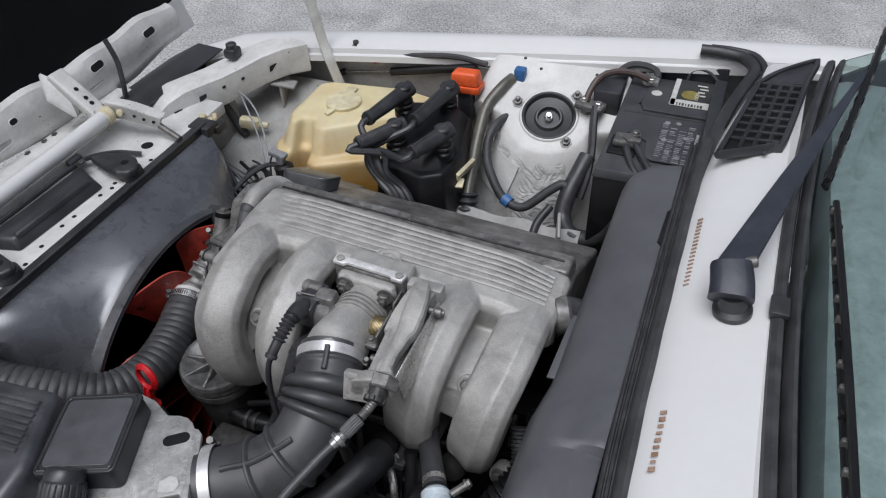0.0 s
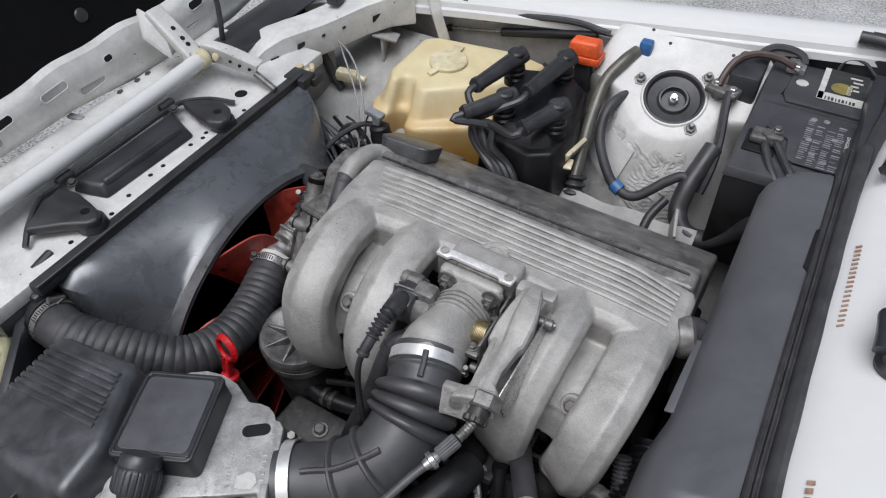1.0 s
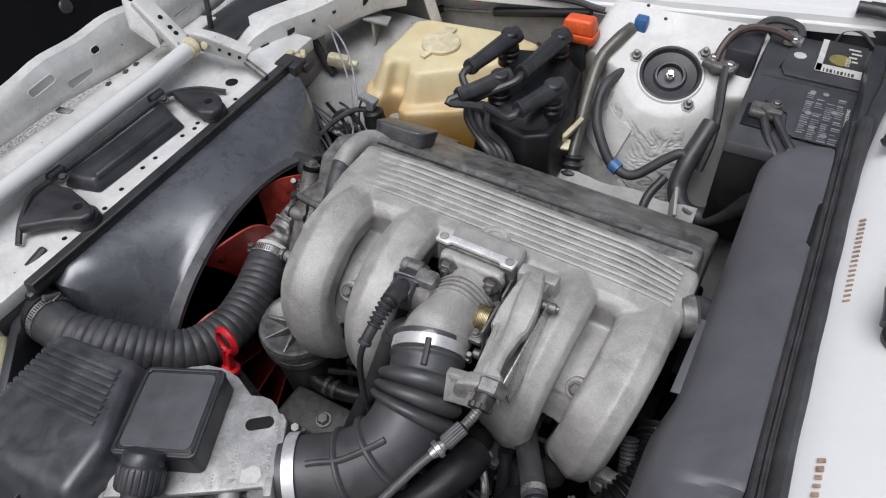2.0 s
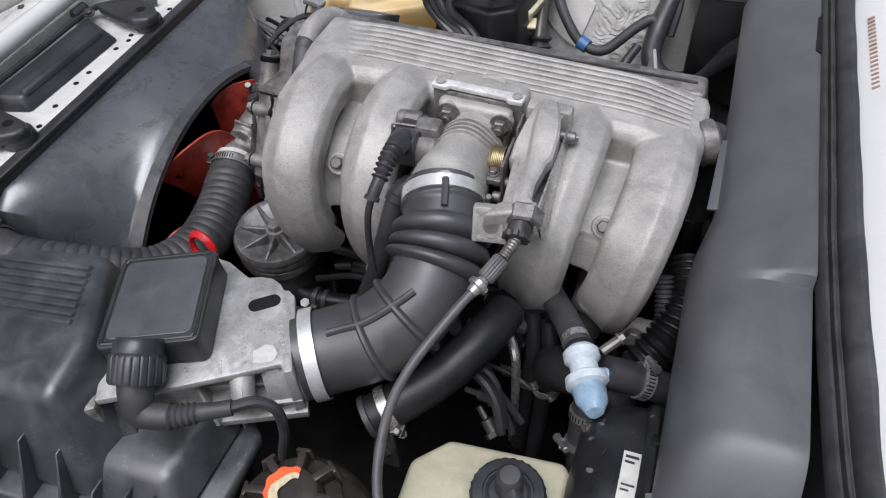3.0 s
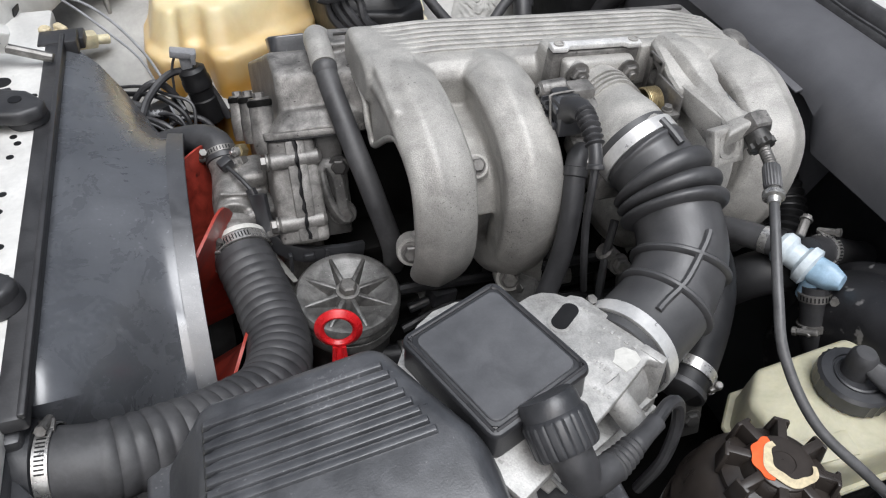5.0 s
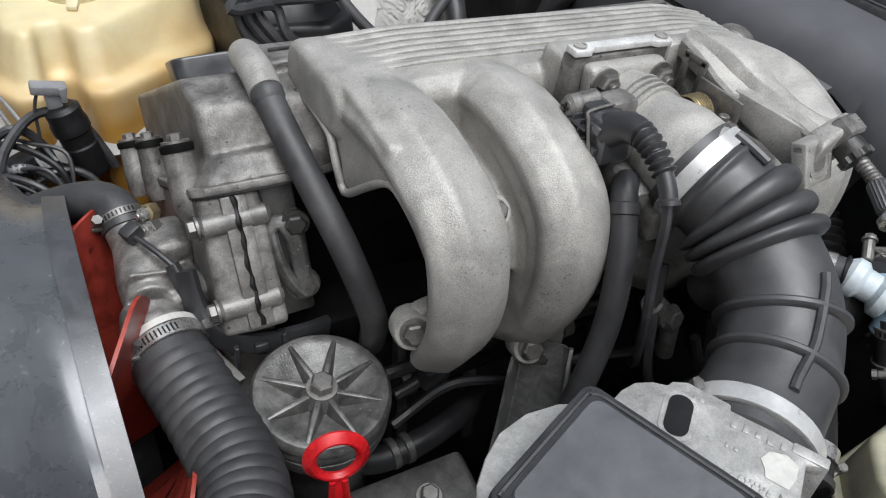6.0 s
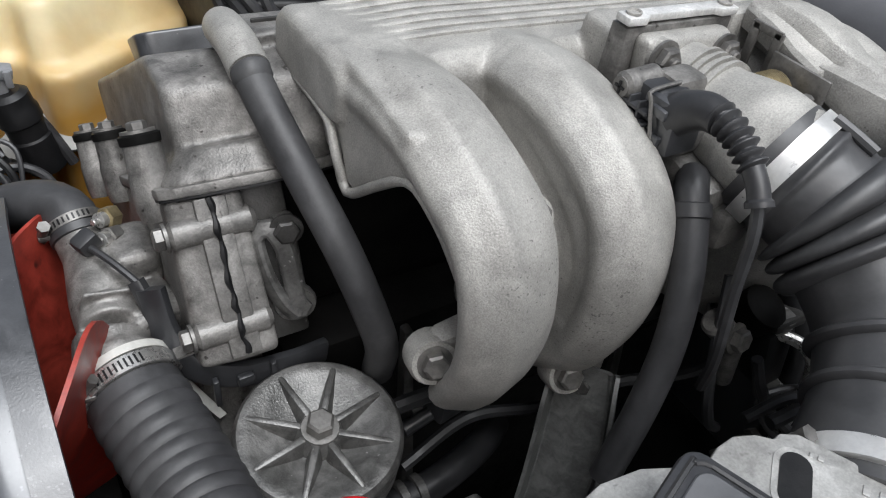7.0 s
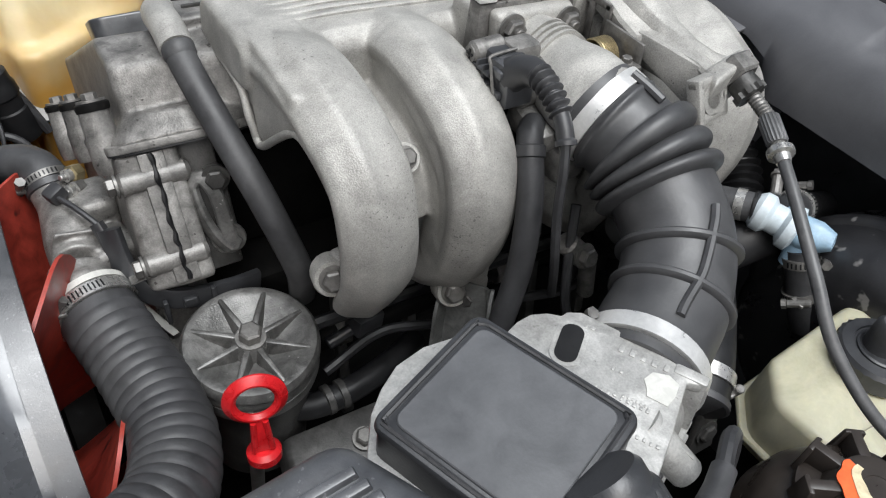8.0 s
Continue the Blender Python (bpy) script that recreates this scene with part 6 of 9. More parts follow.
def elbow_casting():
    """A neck into the hose, a swollen bend and the body that meets the head."""
    neck = tube([(-0.721, 0.614, 0.703), (-0.722, 0.636, 0.710), (-0.720, 0.650, 0.715)], lambda s, d: 0.0275 - 0.002 * s, 28, 0.004)
    bend = tube([(-0.719, 0.648, 0.722), (-0.717, 0.668, 0.722), (-0.716, 0.692, 0.728), (-0.718, 0.715, 0.738), (-0.721, 0.730, 0.746)], lambda s, d: 0.0215 + 0.0040 * math.sin(min(1.0, s * 1.3) * math.pi) - 0.003 * s, 28, 0.004)
    body = merge(box((-0.692, 0.660, 0.716), (0.040, 0.044, 0.038), 0.010, (0, 0, 12), 3), box((-0.692, 0.702, 0.736), (0.034, 0.046, 0.036), 0.009, (0, 0, 0), 3))
    ridge = hexa([(-0.735, 0.660, 0.738), (-0.690, 0.660, 0.738), (-0.690, 0.664, 0.738), (-0.735, 0.664, 0.738)], [(-0.730, 0.658, 0.752), (-0.690, 0.656, 0.746), (-0.690, 0.660, 0.746), (-0.730, 0.662, 0.752)], 0.001)
    return merge(neck, bend, body, ridge, lathe([(0.027, -0.003), (0.0290, 0.0), (0.0290, 0.006), (0.027, 0.009)], (-0.7215, 0.634, 0.709), (0, -1, -0.25), 28))


cast_soft(part("elbow", elbow_casting(), CAST_ROUGH, thermo), 0.0016, 3)
for p, ax, m in (((-0.700, 0.722, 0.760), (-0.75, -0.55, 0.30), BRASS), ((-0.702, 0.710, 0.752), (-0.75, -0.55, 0.35), STEEL_OLD)):
    sen = part("sensor", lathe([(0.0080, -0.006), (0.0080, 0.003), (0.0065, 0.004), (0, 0.004)], p, ax, 6), m, thermo)
    part("sensor_tip", merge(lathe([(0.0056, 0.003), (0.0056, 0.009), (0.0040, 0.010), (0, 0.010)], p, ax, 16), rod(Vector(p) + Vector(ax) * 0.009, Vector(p) + Vector(ax) * 0.015, 0.0026, 10, 0.0006)), STEEL, sen)
lead = thing("sensor_lead", (-0.69, 0.65, 0.72), "black sensor lead with a spade plug and stout sleeve", "cable")
part("spade_plug", box((-0.7185, 0.700, 0.7605), (0.016, 0.014, 0.013), 0.003, (0, -20, 25)), RUBBER, lead)
part("wire", tube([(-0.718, 0.695, 0.760), (-0.712, 0.684, 0.760), (-0.704, 0.670, 0.757), (-0.696, 0.656, 0.752)], 0.0026, 8), RUBBER, lead)
part("sleeve", tube([(-0.697, 0.658, 0.753), (-0.692, 0.643, 0.735), (-0.688, 0.630, 0.715), (-0.680, 0.619, 0.700)], lambda s, d: 0.0052 + 0.0028 * s, 12, 0.003, section=superellipse(0.8, 1.0, 4)), RUBBER, lead)
single("tab_plate", merge(sheet([[(-0.688 + 0.026 * u, 0.604 + 0.012 * v - 0.004 * math.sin(u * 3.1), 0.727 + 0.006 * math.sin(u * 3.1) - 0.003 * v) for v in (0, 0.5, 1)] for u in [k / 12 for k in range(13)]], 0.0016)), CAST_ROUGH, (-0.675, 0.61, 0.72), "thin curved grey metal tab on the timing cover", "bracket")
single("paper_ring", lathe([(0.0312, -0.003), (0.0322, -0.003), (0.0322, 0.003), (0.0312, 0.003), (0.0312, -0.003)], (-0.7195, 0.622, 0.7065), (-0.2, 1, 0.2), 40), LABEL_WHITE, (-0.72, 0.622, 0.70), "cream paper ring round the hose end", "ring")
top_hose = thing("upper_radiator_hose", (-0.76, 0.78, 0.70), "grey-black rubber upper radiator hose with a wire clamp", "hose")
part("hose", tube([(-0.7205, 0.727, 0.744), (-0.7225, 0.742, 0.752), (-0.731, 0.757, 0.754), (-0.748, 0.770, 0.750), (-0.775, 0.785, 0.738), (-0.812, 0.800, 0.718), (-0.86, 0.81, 0.69)], 0.0182, 22), RUBBER_GREY, top_hose)
part("hose_bead", lathe([(0.0182, -0.004), (0.0200, -0.003), (0.0200, 0.003), (0.0182, 0.004)], (-0.7208, 0.729, 0.7455), (-0.1, 0.85, 0.5), 26), RUBBER, top_hose)
hose_clamp(top_hose, (-0.7215, 0.735, 0.7490), (-0.15, 0.85, 0.5), 0.0188, 0.007, (-0.9, -0.2, 0.1), STEEL_OLD)
duct = thing("cable_duct", (-0.62, 0.58, 0.68), "black plastic cable duct along the timing cover", "cable duct")
part("channel", tube([(-0.690, 0.648, 0.752), (-0.688, 0.632, 0.724), (-0.678, 0.612, 0.706), (-0.652, 0.600, 0.697), (-0.615, 0.600, 0.690), (-0.585, 0.606, 0.684)], 0.0088, 12, section=superellipse(0.5, 1.15, 4)), PLASTIC, duct)
part("latch", box((-0.648, 0.5925, 0.698), (0.012, 0.006, 0.010), 0.002), PLASTIC, duct)
for x in (-0.668, -0.628):
    part("hinge", box((x, 0.5945, 0.692), (0.004, 0.006, 0.026), 0.001), PLASTIC, duct)
single("paper_tag", hexa([(-0.690, 0.616, 0.690), (-0.668, 0.600, 0.655), (-0.662, 0.604, 0.652), (-0.684, 0.622, 0.690)], [(-0.6905, 0.6153, 0.691), (-0.6685, 0.5993, 0.656), (-0.6625, 0.6033, 0.653), (-0.6845, 0.6213, 0.691)], 0.0), LABEL_WHITE, (-0.68, 0.61, 0.65), "small blank cream paper tag beside the hose", "tag")

# oil filter canister
filt = thing("oil_filter_housing", (-0.617, 0.538, 0.55), "cast aluminium oil filter canister with eight-ribbed lid", "oil filter")
FA = Vector((0.02, -0.10, 1)).normalized()
F0 = Vector((-0.617, 0.540, 0.672))
part("canister", lathe([(0.046, -0.14), (0.050, -0.02), (0.050, 0.0), (0, 0.0)], F0, FA, 40), CAST_DARK, filt)
part("rim", lathe([(0.050, -0.022), (0.0560, -0.020), (0.0570, -0.014), (0.0560, -0.007), (0.051, -0.005)], F0, FA, 56), LID, filt)
lid = part("lid", lathe([(0.0, -0.002), (0.057, -0.002), (0.0575, 0.004), (0.0555, 0.008), (0.0575, 0.010), (0.0568, 0.0145), (0.0540, 0.0178), (0.0500, 0.0182), (0.0450, 0.0170), (0.0200, 0.0062), (0.0150, 0.0060), (0, 0.006)], F0, FA, 64), LID, filt)
FM = frame_of(F0, FA)
for k in range(8):
    a = 2 * math.pi * k / 8 + 0.2
    rib = hexa([(0.010, -0.0060, 0.003), (0.050, -0.0042, 0.012), (0.050, 0.0042, 0.012), (0.010, 0.0060, 0.003)], [(0.010, -0.0026, 0.0190), (0.050, -0.0018, 0.0186), (0.050, 0.0018, 0.0186), (0.010, 0.0026, 0.0190)], 0.0014)
    part("lid_rib", moved(rib, FM @ pose(0, 0, 0, 0, 0, math.degrees(a))), LID, lid)
part("lid_boss", moved(lathe([(0.0175, 0.004), (0.0150, 0.0165), (0.0125, 0.0192), (0, 0.0192)], (0, 0, 0), (0, 0, 1), 24), FM), LID, lid)
part("lid_bolt", moved(bolt((0, 0, 0.0200), (0, 0, 1), 0.0098, 0.011), FM), STEEL_OLD, lid)

oil_hose = thing("oil_hose", (-0.53, 0.515, 0.58), "black rubber oil hose beside the filter canister, darkened as shade", "hose")
part("hose", tube([(-0.605, 0.520, 0.605), (-0.574, 0.512, 0.598), (-0.53, 0.514, 0.598), (-0.48, 0.53, 0.592), (-0.45, 0.55, 0.58)], 0.0125, 16), SHADED_RUBBER, oil_hose)
for x in (-0.562, -0.548):
    part("crimp", lathe([(0.0125, -0.004), (0.0145, -0.003), (0.0145, 0.003), (0.0125, 0.004)], (x, 0.5125, 0.598), (1, 0.03, 0), 20), CAST_DARK, oil_hose)
mount = thing("engine_mount_arm", (-0.56, 0.47, 0.55), "grimy cast aluminium engine mount arm", "engine mount")
part("arm", hexa([(-0.63, 0.440, 0.545), (-0.49, 0.435, 0.545), (-0.49, 0.500, 0.560), (-0.62, 0.505, 0.560)], [(-0.62, 0.448, 0.572), (-0.50, 0.443, 0.572), (-0.50, 0.500, 0.584), (-0.61, 0.503, 0.584)], 0.005, 2), CAST_DARK, mount)
part("bolt", bolt((-0.545, 0.470, 0.580), (0, -0.15, 1), 0.009, 0.008), STEEL_OLD, mount)

# dipstick
dip = thing("dipstick", (-0.651, 0.438, 0.66), "bright red plastic dipstick handle with a ring", "dipstick")
DM = frame_of((-0.6443, 0.4375, 0.7515), (-0.2, -0.95, 0.16), (0.98, -0.2, 0))
part("ring", moved(tube([(0.0175 * math.cos(a), 0.0175 * math.sin(a), 0) for a in [2 * math.pi * i / 40 for i in range(41)]], 0.0033, 10, 0.003, section=superellipse(1.0, 1.4, 4)), DM), RED, dip)
part("shank", moved(merge(hexa([(-0.0040, -0.018, -0.0035), (0.0040, -0.018, -0.0035), (0.0040, -0.018, 0.0035), (-0.0040, -0.018, 0.0035)], [(-0.0075, -0.048, -0.0045), (0.0075, -0.048, -0.0045), (0.0075, -0.048, 0.0045), (-0.0075, -0.048, 0.0045)], 0.0012), rod((-0.0062, -0.046, 0.004), (-0.0042, -0.018, 0.004), 0.0022, 8), rod((0.0062, -0.046, 0.004), (0.0042, -0.018, 0.004), 0.0022, 8),
     lathe([(0.0095, -0.005), (0.0125, -0.003), (0.0125, 0.003), (0.009, 0.006), (0, 0.006)], (0, -0.054, 0), (0, 1, 0), 24)), DM), RED, dip)
part("tube", rod((-0.6500, 0.4365, 0.694), (-0.652, 0.47, 0.50), 0.0055, 12), STEEL_OLD, dip)

# ---- air filter box ----
airbox = thing("air_filter_box", (-0.63, 0.22, 0.55), "dusty black plastic air filter box with ribbed lid", "air filter box")
part("lid", hexa([(-0.800, 0.338, 0.752), (-0.620, 0.345, 0.752), (-0.545, 0.215, 0.752), (-0.560, 0.137, 0.752), (-0.805, 0.135, 0.752)],
                 [(-0.760, 0.316, 0.850), (-0.636, 0.318, 0.874), (-0.590, 0.232, 0.8735), (-0.586, 0.172, 0.871), (-0.766, 0.176, 0.837)], 0.013, 4), PLASTIC_DUSTY, airbox)
part("lid_step", hexa([(-0.580, 0.135, 0.752), (-0.482, 0.140, 0.752), (-0.478, 0.250, 0.752), (-0.600, 0.300, 0.752)], [(-0.580, 0.165, 0.790), (-0.505, 0.168, 0.787), (-0.497, 0.238, 0.787), (-0.600, 0.29, 0.790)], 0.010, 3), PLASTIC_DUSTY, airbox)
part("flange", hexa([(-0.815, 0.345, 0.735), (-0.615, 0.352, 0.735), (-0.462, 0.245, 0.735), (-0.460, 0.125, 0.733), (-0.815, 0.113, 0.737)], [(-0.815, 0.345, 0.752), (-0.615, 0.352, 0.752), (-0.462, 0.245, 0.752), (-0.460, 0.125, 0.750), (-0.815, 0.113, 0.754)], 0.006, 3), PLASTIC_DUSTY, airbox)
part("base", hexa([(-0.77, 0.32, 0.56), (-0.62, 0.32, 0.56), (-0.50, 0.23, 0.56), (-0.50, 0.14, 0.56), (-0.77, 0.14, 0.56)], [(-0.795, 0.335, 0.738), (-0.62, 0.342, 0.738), (-0.475, 0.24, 0.738), (-0.473, 0.13, 0.738), (-0.797, 0.125, 0.738)], 0.012, 3), PLASTIC, airbox)
# fine ridges across the lid's top
for i in range(8):
    f = i / 7
    y = 0.297 - 0.057 * f
    xl, xr = -0.760 - 0.002 * f, -0.636 + 0.022 * f
    zl, zr = 0.8500 - 0.0055 * f, 0.8740 - 0.001 * f
    part("lid_rib", hexa([(xl, y - 0.0036, zl - 0.004), (xr, y - 0.0036, zr - 0.004), (xr, y + 0.0036, zr - 0.004), (xl, y + 0.0036, zl - 0.004)], [(xl + 0.002, y - 0.0024, zl + 0.0014), (xr - 0.002, y - 0.0024, zr + 0.0012), (xr - 0.002, y + 0.0024, zr + 0.0012), (xl + 0.002, y + 0.0024, zl + 0.0014)], 0.0007, 2), PLASTIC_DUSTY, airbox)
# gussets on the near wall
for i, x in enumerate((-0.790, -0.752, -0.712, -0.672, -0.632, -0.592)):
    part("gusset", hexa([(x - 0.0026, 0.115, 0.745), (x + 0.0026, 0.115, 0.745), (x + 0.0026, 0.160, 0.745), (x - 0.0026, 0.160, 0.745)], [(x - 0.0008, 0.150, 0.812), (x + 0.0008, 0.150, 0.812), (x + 0.0008, 0.166, 0.812), (x - 0.0008, 0.166, 0.812)], 0.0007, 1), PLASTIC_DUSTY, airbox)
for x in (-0.565, -0.535, -0.512, -0.487):
    part("gusset", hexa([(x - 0.002, 0.119, 0.750), (x + 0.002, 0.119, 0.750), (x + 0.002, 0.150, 0.750), (x - 0.002, 0.150, 0.750)], [(x - 0.001, 0.140, 0.776), (x + 0.001, 0.140, 0.776), (x + 0.001, 0.155, 0.776), (x - 0.001, 0.155, 0.776)], 0.0008, 1), PLASTIC_DUSTY, airbox)
part("spring_clip", merge(box((-0.526, 0.1165, 0.735), (0.011, 0.002, 0.055), 0.0008), box((-0.526, 0.124, 0.7585), (0.010, 0.016, 0.002), 0.0008), rod((-0.533, 0.118, 0.762), (-0.519, 0.118, 0.762), 0.003, 8)), STEEL, airbox, "bright steel spring clip")
part("spring_clip", merge(box((-0.480, 0.250, 0.735), (0.002, 0.011, 0.055), 0.0008)), STEEL, airbox, "bright steel spring clip")

# ---- air flow meter ----
AM = pose(-0.555, 0.2865, 0.0, 0, 0, 29.5)
meter = thing("air_flow_meter", (-0.52, 0.30, 0.78), "cast aluminium air flow meter with black square lid", "air flow meter")
top = [(-0.060, -0.074), (0.010, -0.0745), (0.060, -0.0725), (0.0965, -0.0695), (0.0985, -0.079), (0.1055, -0.0805), (0.1065, -0.060), (0.1115, -0.028), (0.1125, 0.003), (0.1075, 0.0115), (0.1030, 0.0125), (0.1000, 0.021), (0.093, 0.0295), (0.083, 0.034), (0.070, 0.036), (0.052, 0.060), (0.035, 0.072), (0.015, 0.078), (-0.003, 0.0765), (-0.020, 0.072), (-0.045, 0.058), (-0.056, 0.045)]
core = [(x * 0.94, max(y * 0.92, -0.056)) for x, y in top]
part("casting", moved(hexa([(x, y, 0.770) for x, y in core], [(x, y, 0.836) for x, y in core], 0.002), AM), METER_CAST, meter, "bright weathered aluminium casting")
part("top_plate", moved(hexa([(x, y, 0.8325) for x, y in top], [(x, y, 0.8405) for x, y in top], 0.0018), AM), METER_CAST, meter)
part("base_flange", moved(hexa([(-0.058, -0.070, 0.770), (0.109, -0.086, 0.772), (0.109, 0.00, 0.772), (-0.058, 0.05, 0.770)], [(-0.058, -0.070, 0.776), (0.109, -0.086, 0.7815), (0.109, 0.00, 0.7815), (-0.058, 0.05, 0.776)], 0.0015), AM), METER_CAST, meter)
part("outlet", moved(lathe([(0.036, -0.01), (0.0375, 0.0), (0.0375, 0.035), (0.034, 0.036), (0.033, 0.0)], (0.088, -0.041, 0.798), (1, 0, 0.05), 36), AM), METER_CAST, meter)
part("inlet_flange", moved(box((-0.066, -0.032, 0.795), (0.012, 0.096, 0.085), 0.004), AM), CAST_ROUGH, meter)
part("gasket", moved(box((-0.076, -0.032, 0.795), (0.006, 0.102, 0.090), 0.002), AM), RUBBER, meter)
part("slot", moved(prism(rounded_rect(0.030, 0.014, 0.0068), 0, 0.0016, pose(0.0845, 0.000, 0.8402, 0, 0, 8)), AM), BLACK, meter)
part("slot_rim", moved(merge(prism(rounded_rect(0.036, 0.020, 0.0098), 0, 0.0008, pose(0.0845, 0.000, 0.8402, 0, 0, 8))), AM), METER_CAST, meter)
random.seed(12)
for x, y0, n, size in ((0.064, -0.056, 9, 0.0034), (0.0665, -0.056, 7, 0.0022), (0.0985, -0.056, 5, 0.0060), (0.082, -0.034, 2, 0.0044), (0.045, -0.068, 4, 0.0034), (0.103, -0.008, 2, 0.0036)):
    for j in range(n):
        part("cast_mark", moved(box((x + 0.0004 * random.uniform(-1, 1), y0 + j * size * 1.15, 0.8407), (size * random.uniform(0.7, 1.0), size * random.uniform(0.35, 0.8), 0.0012), 0.0004), AM), METER_CAST, meter)
part("paper_patch", moved(prism([(0.073, -0.0645), (0.082, -0.0665), (0.091, -0.0660), (0.0945, -0.059), (0.0915, -0.050), (0.084, -0.0470), (0.0785, -0.0505), (0.0735, -0.0520)], 0.8406, 0.8411), AM), LABEL_WHITE, meter, "faded pale paper label")
for x0, x1, z1 in ((-0.022, -0.004, 0.822), (0.018, 0.028, 0.826), (0.078, 0.083, 0.830), (0.092, 0.100, 0.834)):
    part("side_web", moved(hexa([(x1 - 0.002, -0.083, 0.780), (x1 + 0.002, -0.083, 0.780), (x1 + 0.002, -0.050, 0.780), (x1 - 0.002, -0.050, 0.780)], [(x0 - 0.0014, -0.064, z1), (x0 + 0.0014, -0.064, z1), (x0 + 0.0014, -0.050, z1), (x0 - 0.0014, -0.050, z1)], 0.0008), AM), METER_CAST, meter)
for z0, z1, y in ((0.7915, 0.7945, -0.0835), (0.815, 0.800, -0.068)):
    part("side_rail", moved(hexa([(-0.02, y + 0.012, z0), (0.107, y, z1), (0.107, -0.050, z1), (-0.02, -0.050, z0)], [(-0.02, y + 0.012, z0 + 0.003), (0.107, y, z1 + 0.0035), (0.107, -0.050, z1 + 0.0035), (-0.02, -0.050, z0 + 0.003)], 0.001), AM), METER_CAST, meter)
part("side_boss", moved(lathe([(0.0130, -0.012), (0.0112, 0.0), (0.0100, 0.026), (0.0088, 0.028), (0.0062, 0.028), (0.0058, 0.022), (0, 0.022)], (0.0600, -0.066, 0.826), (-0.06, -0.86, -0.50), 24), AM), METER_CAST, meter)
part("boss_rib", moved(hexa([(0.0590, -0.090, 0.822), (0.0610, -0.090, 0.822), (0.0612, -0.060, 0.834), (0.0588, -0.060, 0.834)], [(0.0592, -0.088, 0.8262), (0.0608, -0.088, 0.8262), (0.0608, -0.062, 0.8395), (0.0592, -0.062, 0.8395)], 0.0006), AM), METER_CAST, meter)
part("ear", moved(hexa([(0.098, -0.083, 0.783), (0.108, -0.083, 0.783), (0.108, -0.062, 0.783), (0.098, -0.062, 0.783)], [(0.0985, -0.0805, 0.8415), (0.1065, -0.0805, 0.8415), (0.1065, -0.060, 0.8415), (0.0985, -0.060, 0.8415)], 0.0015), AM), METER_CAST, meter)
wing = part("inlet_wing", moved(hexa([(-0.064, -0.088, 0.770), (-0.030, -0.082, 0.770), (-0.030, -0.050, 0.770), (-0.064, -0.050, 0.770)], [(-0.062, -0.052, 0.838), (-0.030, -0.056, 0.834), (-0.030, -0.046, 0.834), (-0.062, -0.044, 0.838)], 0.0025), AM), METER_CAST, meter)
part("pocket", moved(hexa([(-0.054, -0.0853, 0.782), (-0.041, -0.0830, 0.782), (-0.041, -0.070, 0.782), (-0.054, -0.070, 0.782)], [(-0.053, -0.0655, 0.820), (-0.042, -0.0655, 0.820), (-0.042, -0.060, 0.820), (-0.053, -0.060, 0.820)], 0.001), AM), CAST_DARK, wing, "dark hollow in the casting")
AL = pose(-0.5585, 0.288, 0, 0, 0, 21.4) @ Matrix.Translation((0, 0, 0.870)) @ pose(0, 0, 0, 0, -3, 0) @ Matrix.Translation((0, 0, -0.870))
LC = rounded_rect(0.0885, 0.1015, 0.0075, 4)
cover2 = part("lid", moved(merge(hexa([(x * 1.02, y * 1.02, 0.840) for x, y in LC], [(x, y, 0.8655) for x, y in LC], 0.0), hexa([(x * 1.03, y * 1.03, 0.8655) for x, y in LC], [(x * 1.01, y * 1.01, 0.8705) for x, y in LC], 0.001)), AL), PLASTIC, meter, "black plastic meter lid with a raised rim")
# lighter top panel imitates the sky's sheen on the lid
part("lid_panel", moved(hexa([(x * 0.86, y * 0.86, 0.870) for x, y in LC], [(x * 0.85, y * 0.85, 0.8722) for x, y in LC], 0.0005, 1), AL), LID_SHEEN, cover2)
part("lid_bead", moved(tube([(x * 0.93, y * 0.93, 0.8706) for x, y in LC + LC[:1]], 0.0014, 6, 0.004), AL), RUBBER, cover2)
# plug and its elbow
plug = thing("meter_plug", (-0.53, 0.21, 0.80), "grey-black ribbed round plug with an angled rubber boot", "plug")
PD = Vector((0.20, -0.78, -0.59)).normalized()
P0 = Vector((-0.5410, 0.2355, 0.8755))
part("collar", lathe([(0.018, -0.006), (0.0205, -0.002), (0.0205, 0.006), (0.0222, 0.008), (0.0230, 0.010), (0.0230, 0.029), (0.0215, 0.032), (0.016, 0.032)], P0, PD, 132, wave=lambda a, r, h: r - (0.0012 if 0.009 < h < 0.030 and int(round(a * 66 / math.pi)) % 6 == 0 else 0)), PLASTIC, plug, "grey ribbed screw collar")
E0 = P0 + PD * 0.030
part("elbow", tube([E0, E0 + PD * 0.012 + Vector((0.001, 0, 0)), E0 + Vector((0.010, -0.016, -0.018)), E0 + Vector((0.030, -0.012, -0.021)), E0 + Vector((0.055, 0.000, -0.021)), E0 + Vector((0.078, 0.012, -0.021))], lambda s, d: 0.0155 - 0.0085 * min(1, s * 1.15) + (0.0010 * math.sin(d * 2 * math.pi / 0.005) if 0.50 < s < 0.74 else 0), 24, 0.0012), RUBBER_GREY, plug, "smooth grey angled boot")
E1 = E0 + Vector((0.076, 0.011, -0.021))
part("lead", tube([E1, E1 + Vector((0.018, 0.012, 0.000)), E1 + Vector((0.032, 0.016, -0.012)), E1 + Vector((0.036, 0.012, -0.040)), E1 + Vector((0.030, 0.006, -0.075)), E1 + Vector((0.022, 0.01, -0.12))], 0.0050, 10), RUBBER, plug)

